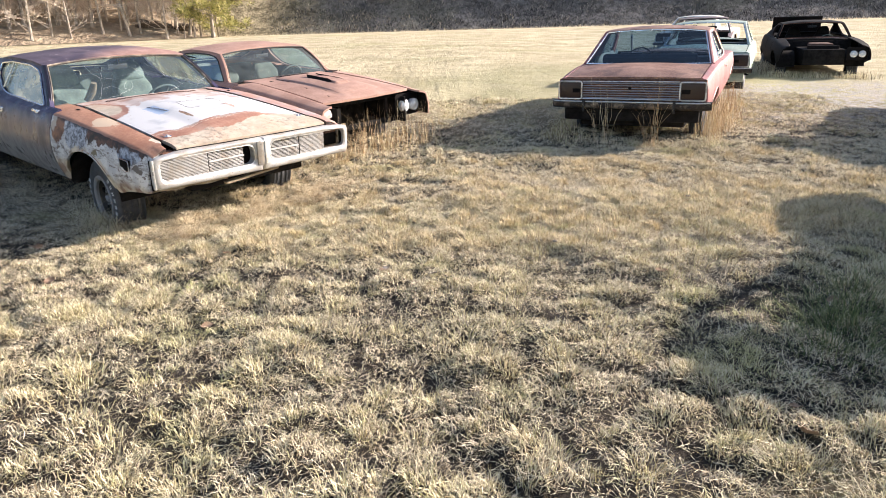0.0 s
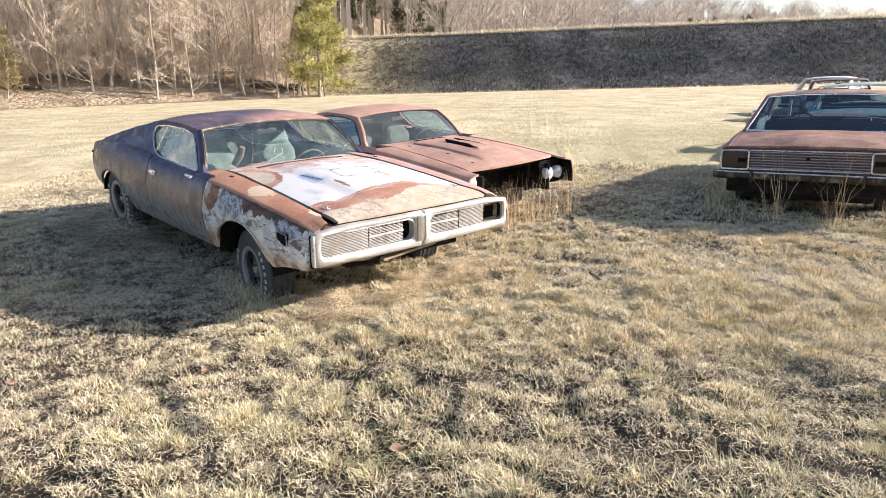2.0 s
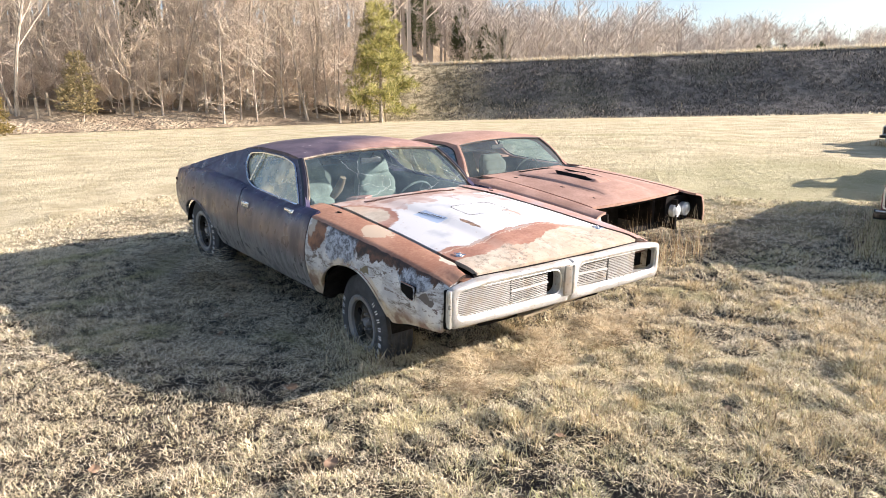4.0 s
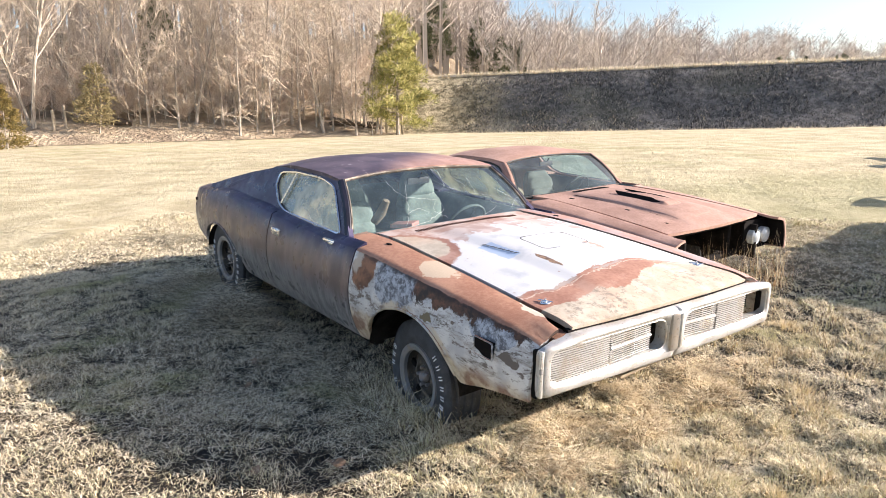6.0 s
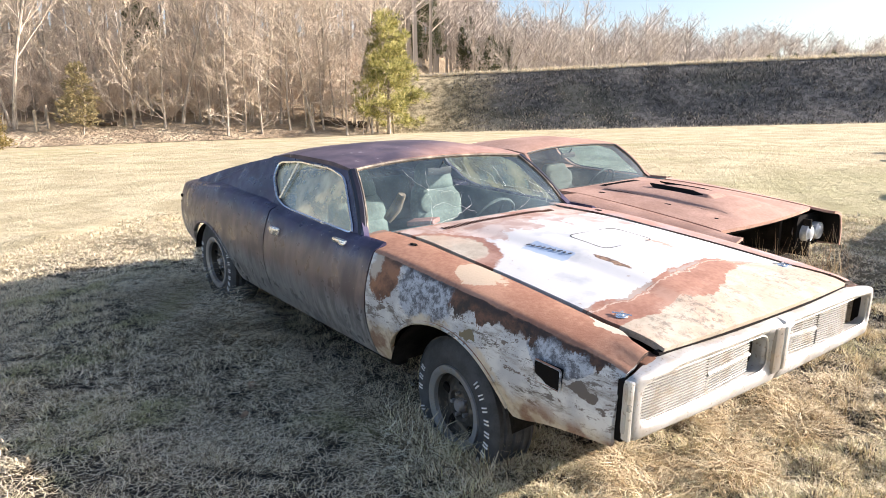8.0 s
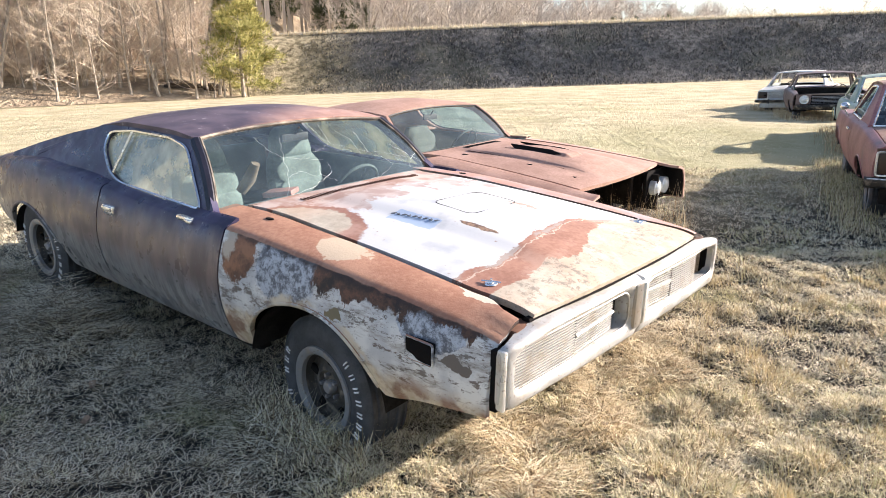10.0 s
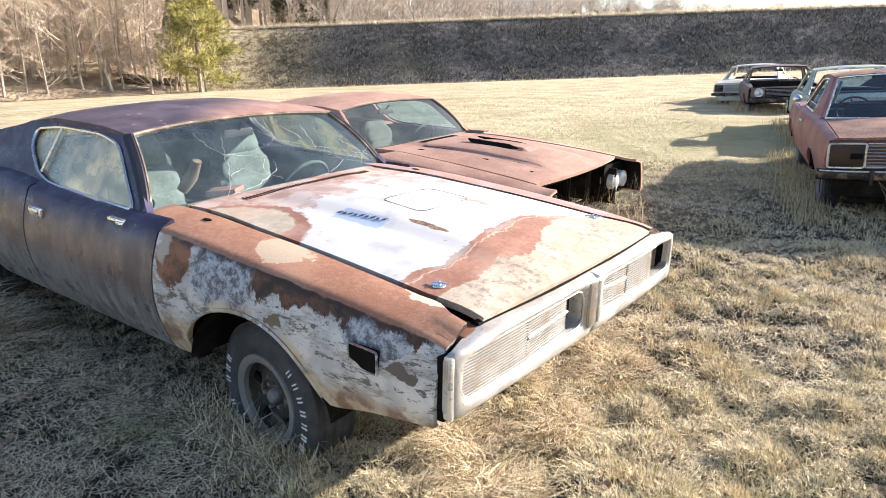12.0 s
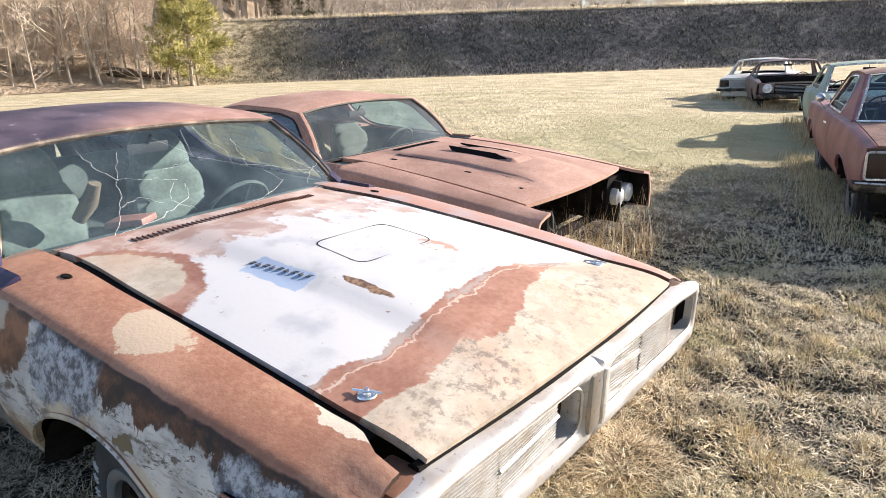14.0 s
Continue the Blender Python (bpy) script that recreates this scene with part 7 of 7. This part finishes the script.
# ---- evergreens ----
def conifer(seed, height, radius, mat, count, low=0.0, ragged=0.35, leaf=0.22, shape=1.0):
    r = random.Random(seed)
    root = tagged(new("conifer"), "", "tree")
    (tv, tf), (bv, bf_) = grow(seed, height, 0.035 * height ** 0.8 * 0.5, 34, 0.08, 0.75, 1, lean=0.02)
    put("trunk", tv, tf, M_BARK, root)
    lobes = [(r.uniform(0, 6.28), r.uniform(0.05, 0.95), r.uniform(0.5, 1.15)) for _ in range(46)]
    V, F = [], []
    for _ in range(count):
        w0, t0, k0 = r.choice(lobes)
        t = min(0.99, max(0.0, t0 + r.gauss(0, 0.035)))
        w = w0 + r.gauss(0, 0.30)
        prof = (1 - t) ** shape * (0.35 + 0.65 * min(1, t / 0.12)) + 0.04
        rad = radius * prof * k0 * (1 - ragged * r.random() ** 2)
        rr = rad * r.uniform(0.25, 1.0) ** 0.5
        p = Vector((math.cos(w) * rr, math.sin(w) * rr, low + (height - low) * t + r.gauss(0, 0.1) - 0.10 * rr))
        for _ in range(3):
            d = Vector((math.cos(w) + r.gauss(0, 0.7), math.sin(w) + r.gauss(0, 0.7), r.gauss(0.25, 0.6))).normalized() * leaf * r.uniform(0.6, 1.3)
            s = d.orthogonal().normalized() * leaf * 0.16
            b = len(V)
            V += [p - s, p + s, p + d]
            F.append((b, b + 1, b + 2))
    put("crown", V, F, mat, root, smooth=False)
    return root


def bough_pine(seed, height, mat, mat_bough):
    """A pine whose needles hang in separate ragged clumps along rising boughs, with gaps between."""
    r = random.Random(seed)
    root = tagged(new("pine"), "", "tree")
    (tv, tf), _ = grow(seed, height, 0.15, 4, 0.3, 0.6, 0, lean=0.03)
    put("trunk", tv, tf, M_BARK, root)
    V, F, bg = [], [], []
    for k in range(84):
        t = 0.09 + 0.89 * (k + r.random() * 0.6) / 84
        a = k * 2.4 + r.gauss(0, 0.35)
        reach = (2.95 * (1 - t) ** 0.55 * (0.62 + 0.38 * min(1, t / 0.22)) + 0.25) * r.uniform(0.62, 1.12)
        base = Vector((0, 0, height * t))
        tip = base + Vector((math.cos(a) * reach, math.sin(a) * reach, reach * r.uniform(-0.12, 0.38)))
        bg.append(tube_geo([base, base.lerp(tip, 0.5) + Vector((0, 0, -0.08)), tip], 0.03, 4, False, [1, 0.7, 0.3]))
        for c in range(r.randint(3, 5)):
            u = 0.35 + 0.65 * (c + r.random()) / 5 if reach > 0.8 else r.uniform(0.4, 1)
            ctr = base.lerp(tip, u) + Vector((r.gauss(0, 0.18), r.gauss(0, 0.18), r.gauss(0.05, 0.12)))
            size = r.uniform(0.30, 0.55)
            for _ in range(60):
                n = Vector((r.gauss(0, 1), r.gauss(0, 1), r.gauss(0.15, 0.8))).normalized()
                p = ctr + n * size * r.uniform(0.1, 0.9) * Vector((1, 1, 0.7)).length / 1.6
                d = (n + Vector((math.cos(a) * 0.5, math.sin(a) * 0.5, 0.45))).normalized() * r.uniform(0.16, 0.34)
                sd = d.orthogonal().normalized() * 0.042
                b = len(V)
                V += [p - sd, p + sd, p + d]
                F.append((b, b + 1, b + 2))
    put("boughs", *joined(*bg), mat_bough, root)
    put("crown", V, F, mat, root, smooth=False)
    return root


M_PINE = island_mat("yellow_green_needles", [(0.0, (0.15, 0.165, 0.045)), (0.4, (0.35, 0.335, 0.11)), (0.8, (0.50, 0.46, 0.18)), (1.0, (0.64, 0.57, 0.27))], trans=0.22)
M_CEDAR = island_mat("dark_cedar_needles", [(0.0, (0.035, 0.045, 0.022)), (0.6, (0.085, 0.10, 0.045)), (1.0, (0.16, 0.15, 0.075))], trans=0.15)
M_OLIVE = island_mat("olive_cedar_needles", [(0.0, (0.13, 0.11, 0.055)), (0.5, (0.29, 0.245, 0.125)), (1.0, (0.46, 0.38, 0.21))], trans=0.15)
M_BROWNCEDAR = island_mat("bronzed_cedar_needles", [(0.0, (0.10, 0.085, 0.03)), (0.6, (0.26, 0.20, 0.065)), (1.0, (0.40, 0.30, 0.11))], trans=0.2)


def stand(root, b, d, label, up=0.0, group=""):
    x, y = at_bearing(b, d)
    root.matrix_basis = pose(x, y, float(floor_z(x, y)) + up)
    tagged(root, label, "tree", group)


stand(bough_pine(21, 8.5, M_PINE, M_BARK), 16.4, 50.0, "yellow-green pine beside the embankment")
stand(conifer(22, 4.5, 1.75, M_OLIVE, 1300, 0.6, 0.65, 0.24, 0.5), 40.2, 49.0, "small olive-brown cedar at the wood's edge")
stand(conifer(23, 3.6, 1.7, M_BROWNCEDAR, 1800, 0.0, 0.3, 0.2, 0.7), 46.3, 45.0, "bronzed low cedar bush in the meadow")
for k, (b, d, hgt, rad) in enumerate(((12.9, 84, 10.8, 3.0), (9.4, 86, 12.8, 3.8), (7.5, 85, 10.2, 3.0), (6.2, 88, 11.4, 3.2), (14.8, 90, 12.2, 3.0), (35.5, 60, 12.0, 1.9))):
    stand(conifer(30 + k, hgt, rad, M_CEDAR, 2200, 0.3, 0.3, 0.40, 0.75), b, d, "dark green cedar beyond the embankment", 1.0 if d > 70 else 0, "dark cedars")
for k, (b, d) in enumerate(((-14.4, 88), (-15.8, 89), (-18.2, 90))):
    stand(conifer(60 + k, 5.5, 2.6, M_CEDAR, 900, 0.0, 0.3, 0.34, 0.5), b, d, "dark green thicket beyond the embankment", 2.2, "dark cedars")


# ---- fence, stumps and weeds ----
M_LOG = plain("dark_rotten_log", (0.11, 0.085, 0.065), 0.9, vary=0.5)
M_POST = plain("weathered_post", (0.42, 0.36, 0.28), 0.9)
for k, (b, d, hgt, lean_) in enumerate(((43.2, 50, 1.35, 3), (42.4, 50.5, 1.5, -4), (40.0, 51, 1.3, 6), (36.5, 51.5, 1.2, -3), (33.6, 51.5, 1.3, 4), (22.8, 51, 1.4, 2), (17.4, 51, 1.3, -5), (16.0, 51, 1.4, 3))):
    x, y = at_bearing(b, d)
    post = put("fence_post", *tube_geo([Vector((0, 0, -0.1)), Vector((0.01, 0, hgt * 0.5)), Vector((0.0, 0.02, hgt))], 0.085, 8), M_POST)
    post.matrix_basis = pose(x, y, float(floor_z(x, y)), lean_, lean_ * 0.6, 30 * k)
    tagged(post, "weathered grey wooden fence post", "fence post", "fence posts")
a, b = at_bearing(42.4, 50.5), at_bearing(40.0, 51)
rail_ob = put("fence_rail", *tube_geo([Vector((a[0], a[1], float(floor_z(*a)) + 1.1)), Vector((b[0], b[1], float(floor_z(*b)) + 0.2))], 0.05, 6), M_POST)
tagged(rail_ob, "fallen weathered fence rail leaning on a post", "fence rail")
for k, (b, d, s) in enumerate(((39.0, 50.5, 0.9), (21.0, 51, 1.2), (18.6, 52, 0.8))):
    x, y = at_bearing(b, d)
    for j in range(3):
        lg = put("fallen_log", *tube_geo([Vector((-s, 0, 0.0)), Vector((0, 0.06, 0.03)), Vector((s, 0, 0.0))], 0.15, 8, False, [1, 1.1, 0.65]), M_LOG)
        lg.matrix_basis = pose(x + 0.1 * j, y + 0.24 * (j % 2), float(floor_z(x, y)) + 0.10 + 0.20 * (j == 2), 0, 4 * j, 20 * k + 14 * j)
        tagged(lg, "dark fallen log in a heap by the trees", "log", "fallen logs")


wp = []
Hd = radians(63)
for t in np.linspace(0.35, 3.6, 26):     # tall weeds along the red sedan's sunny flank
    wp.append((3.35 + math.cos(Hd) * t + rs.normal(0, 0.1), 8.25 + math.sin(Hd) * t + rs.normal(0, 0.1)))
wp = np.array(wp)
p = np.repeat(wp, 28, 0) + rs.normal(0, 0.10, (len(wp) * 28, 2))
h = rs.uniform(0.15, 0.7, len(p))
blades("tall_weeds", p, h, rs.uniform(0.0015, 0.0032, len(p)), h * rs.uniform(0.05, 0.5, len(p)), 31, M_WEED, "tall rust-brown dead weeds beside the red sedan", 2)
# straw heaped under the fastback's nose and round the wheels
cp = CH_POSE
M_HEAP = island_mat("bleached_straw", [(0.0, (0.16, 0.09, 0.045)), (0.38, (0.60, 0.46, 0.27)), (0.7, (0.88, 0.76, 0.53)), (1.0, (0.94, 0.86, 0.66))], trans=0.06)


def heaps(name, spots, per, rad, high, length, seed, mat, wide=0.0017):
    """Domes of long lying stems, combed outwards from each heap's crown."""
    r = np.random.RandomState(seed)
    c = np.array([(cp @ Vector((a_, b_, 0)))[:2] for a_, b_ in spots])
    size = np.repeat(r.uniform(0.55, 1.3, len(c)), per)
    way = np.repeat(r.uniform(0, 6.283, len(c)), per)
    m = len(c) * per
    off = r.normal(0, rad, (m, 2)) * size[:, None]
    p = np.repeat(c, per, 0) + off
    dome = np.exp(-(off ** 2).sum(1) / (2 * (rad * size) ** 2))
    z = rough_z(p[:, 0], p[:, 1]) - 0.01 + high * size * dome * r.uniform(0.1, 1.0, m)
    out = np.arctan2(off[:, 1] + 0.6 * rad * np.sin(way), off[:, 0] + 0.6 * rad * np.cos(way)) + r.normal(0, 0.75, m)
    blades(name, p, 0.05 * r.uniform(0.1, 1.0, m) * size, wide * r.uniform(0.6, 1.5, m), length * r.uniform(0.3, 1.3, m), seed, mat, "heaped dry straw round the coupe", 3, z0=z, ang=out)


heaps("nose_straw", [(0.95 + 0.22 * math.sin(7.3 * k), -0.95 + 0.105 * k) for k in range(20)], 460, 0.085, 0.13, 0.13, 32, M_HEAP)
heaps("flank_straw", [(-3.6 + 0.115 * k, -1.10 - 0.10 * math.sin(5.1 * k)) for k in range(34)], 190, 0.085, 0.10, 0.15, 33, M_LYING, 0.0022)
heaps("tail_straw", [(-3.7 + 0.13 * k, -1.10 - 0.20 * abs(math.sin(4.3 * k))) for k in range(14)], 480, 0.13, 0.34, 0.24, 34, M_LYING, 0.0024)
stalks_c = np.array([(cp @ Vector((0.02 + 0.36 * math.cos(a_), -0.93 - 0.10 * abs(math.sin(a_)), 0)))[:2] for a_ in np.linspace(0.3, 2.9, 12)])
p = np.repeat(stalks_c, 60, 0) + rs.normal(0, 0.07, (720, 2))
h = rs.uniform(0.05, 0.22, 720)
blades("wheel_grass", p, h, rs.uniform(0.0015, 0.003, 720), h * rs.uniform(0.2, 1.2, 720), 36, M_STRAW, "dead grass grown round the front wheel", 2)
rp = RD_POSE
c = np.array([(rp @ Vector((1.05 + rt.uniform(-0.15, 0.2), y_, 0)))[:2] for y_ in np.linspace(-0.8, 0.9, 14)])
p = np.repeat(c, 26, 0) + rs.normal(0, 0.10, (len(c) * 26, 2))
h = rs.uniform(0.15, 0.7, len(p))
blades("front_weeds", p, h, rs.uniform(0.0015, 0.003, len(p)), h * rs.uniform(0.05, 0.6, len(p)), 35, M_WEED, "dead weeds growing through the open front", 2)

# pale stalks behind the red sedan's tail, weeds along the row, scraps on the turf
def stalks(name, spots, per, hh, spread, seed, label, mat=M_WEED, wide=0.0028):
    c = np.array(spots)
    p = np.repeat(c, per, 0) + rs.normal(0, spread, (len(c) * per, 2))
    h = hh * rs.uniform(0.35, 1.15, len(p))
    return blades(name, p, h, wide * rs.uniform(0.6, 1.4, len(p)), h * rs.uniform(0.05, 0.55, len(p)), seed, mat, label, 2)


def along(m, pts):
    return [tuple((m @ Vector((a_, b_, 0)))[:2]) for a_, b_ in pts]


stalks("tail_stalks", along(DART_POSE, [(-3.98, 0.28), (-3.97, -0.32)]), 20, 0.95, 0.05, 51, "pale dry seed stalks behind the red sedan")
stalks("sedan_skirt_grass", along(DART_POSE, [(-3.95, q_) for q_ in np.linspace(-0.95, 0.95, 16)] + [(q_, 1.02) for q_ in np.linspace(-3.8, 0.6, 34)]), 60, 0.11, 0.13, 52, "rank dead grass round the red sedan", M_STRAW)
stalks("flank_grass", along(DART_POSE, [(q_, 1.0) for q_ in np.linspace(-3.7, 0.8, 40)]), 34, 0.17, 0.14, 55, "rank grass along the red sedan's shaded flank", M_TUFT)
stalks("row_weeds", along(gr.matrix_world, [(q_, 1.0) for q_ in np.linspace(-3.6, 0.3, 18)]) + along(gy.matrix_world, [(1.05, q_) for q_ in np.linspace(-0.9, 0.9, 12)] + [(q_, -1.0) for q_ in np.linspace(-3, 0.5, 12)]) + along(wh.matrix_world, [(q_, 1.0) for q_ in np.linspace(-3.6, 0.3, 16)] + [(-3.95, q_) for q_ in np.linspace(-0.9, 0.9, 10)]), 40, 0.22, 0.16, 53, "dead weeds along the parked row", M_WEED, 0.004)
stalks("wreck_weeds", along(bk.matrix_world, [(1.25, q_) for q_ in np.linspace(-1.0, 1.0, 14)] + [(q_, -1.05) for q_ in np.linspace(-3, 1.0, 20)]), 44, 0.20, 0.16, 54, "dead weeds round the burnt coupe", M_STRAW, 0.004)
M_LEAF = plain("fallen_leaf", (0.30, 0.20, 0.13), 0.8, vary=0.5)
M_SCRAP = plain("grey_leaf", (0.13, 0.12, 0.12), 0.8, vary=0.4)
M_STONE = plain("pale_stone", (0.30, 0.28, 0.26), 0.85, vary=0.25, scale=20)
for k in range(46):
    x, y = rt.uniform(-4.6, 2.4), rt.uniform(2.0, 6.6)
    bm = bmesh.new()
    if k % 3 == 0:
        bmesh.ops.create_icosphere(bm, subdivisions=1, radius=rt.uniform(0.010, 0.022))
        for vv in bm.verts:
            vv.co = Vector((vv.co.x * rt.uniform(0.8, 1.3), vv.co.y * rt.uniform(0.7, 1.2), vv.co.z * 0.6))
    else:
        bmesh.ops.create_grid(bm, x_segments=4, y_segments=3, size=0.5)
        s1, s2, cu = rt.uniform(0.035, 0.075), rt.uniform(0.02, 0.035), rt.uniform(0.1, 0.4)
        for vv in bm.verts:
            a_, b_ = vv.co.x, vv.co.y * (1.15 - 1.6 * vv.co.x ** 2)
            vv.co = Vector((a_ * s1, b_ * s2 * 2, cu * s1 * (a_ * a_ + 2 * b_ * b_) + 0.004 * math.sin(9 * a_)))
    me = bpy.data.meshes.new("leaf")
    bm.to_mesh(me)
    bm.free()
    me.shade_smooth()
    me.materials.append(M_STONE if k % 3 == 0 else M_SCRAP if k % 7 == 1 else M_LEAF)
    ob = new("stone" if k % 3 == 0 else "dead_leaf", me)
    ob.matrix_basis = pose(x, y, float(rough_z(x, y)) + 0.022, rt.uniform(-25, 25), rt.uniform(-25, 25), rt.uniform(0, 360))
    tagged(ob, "small pale stone lying in the grass" if k % 3 == 0 else "curled dead leaf lying on the grass", "stone" if k % 3 == 0 else "leaf", "stones in the grass" if k % 3 == 0 else "leaves in the grass")
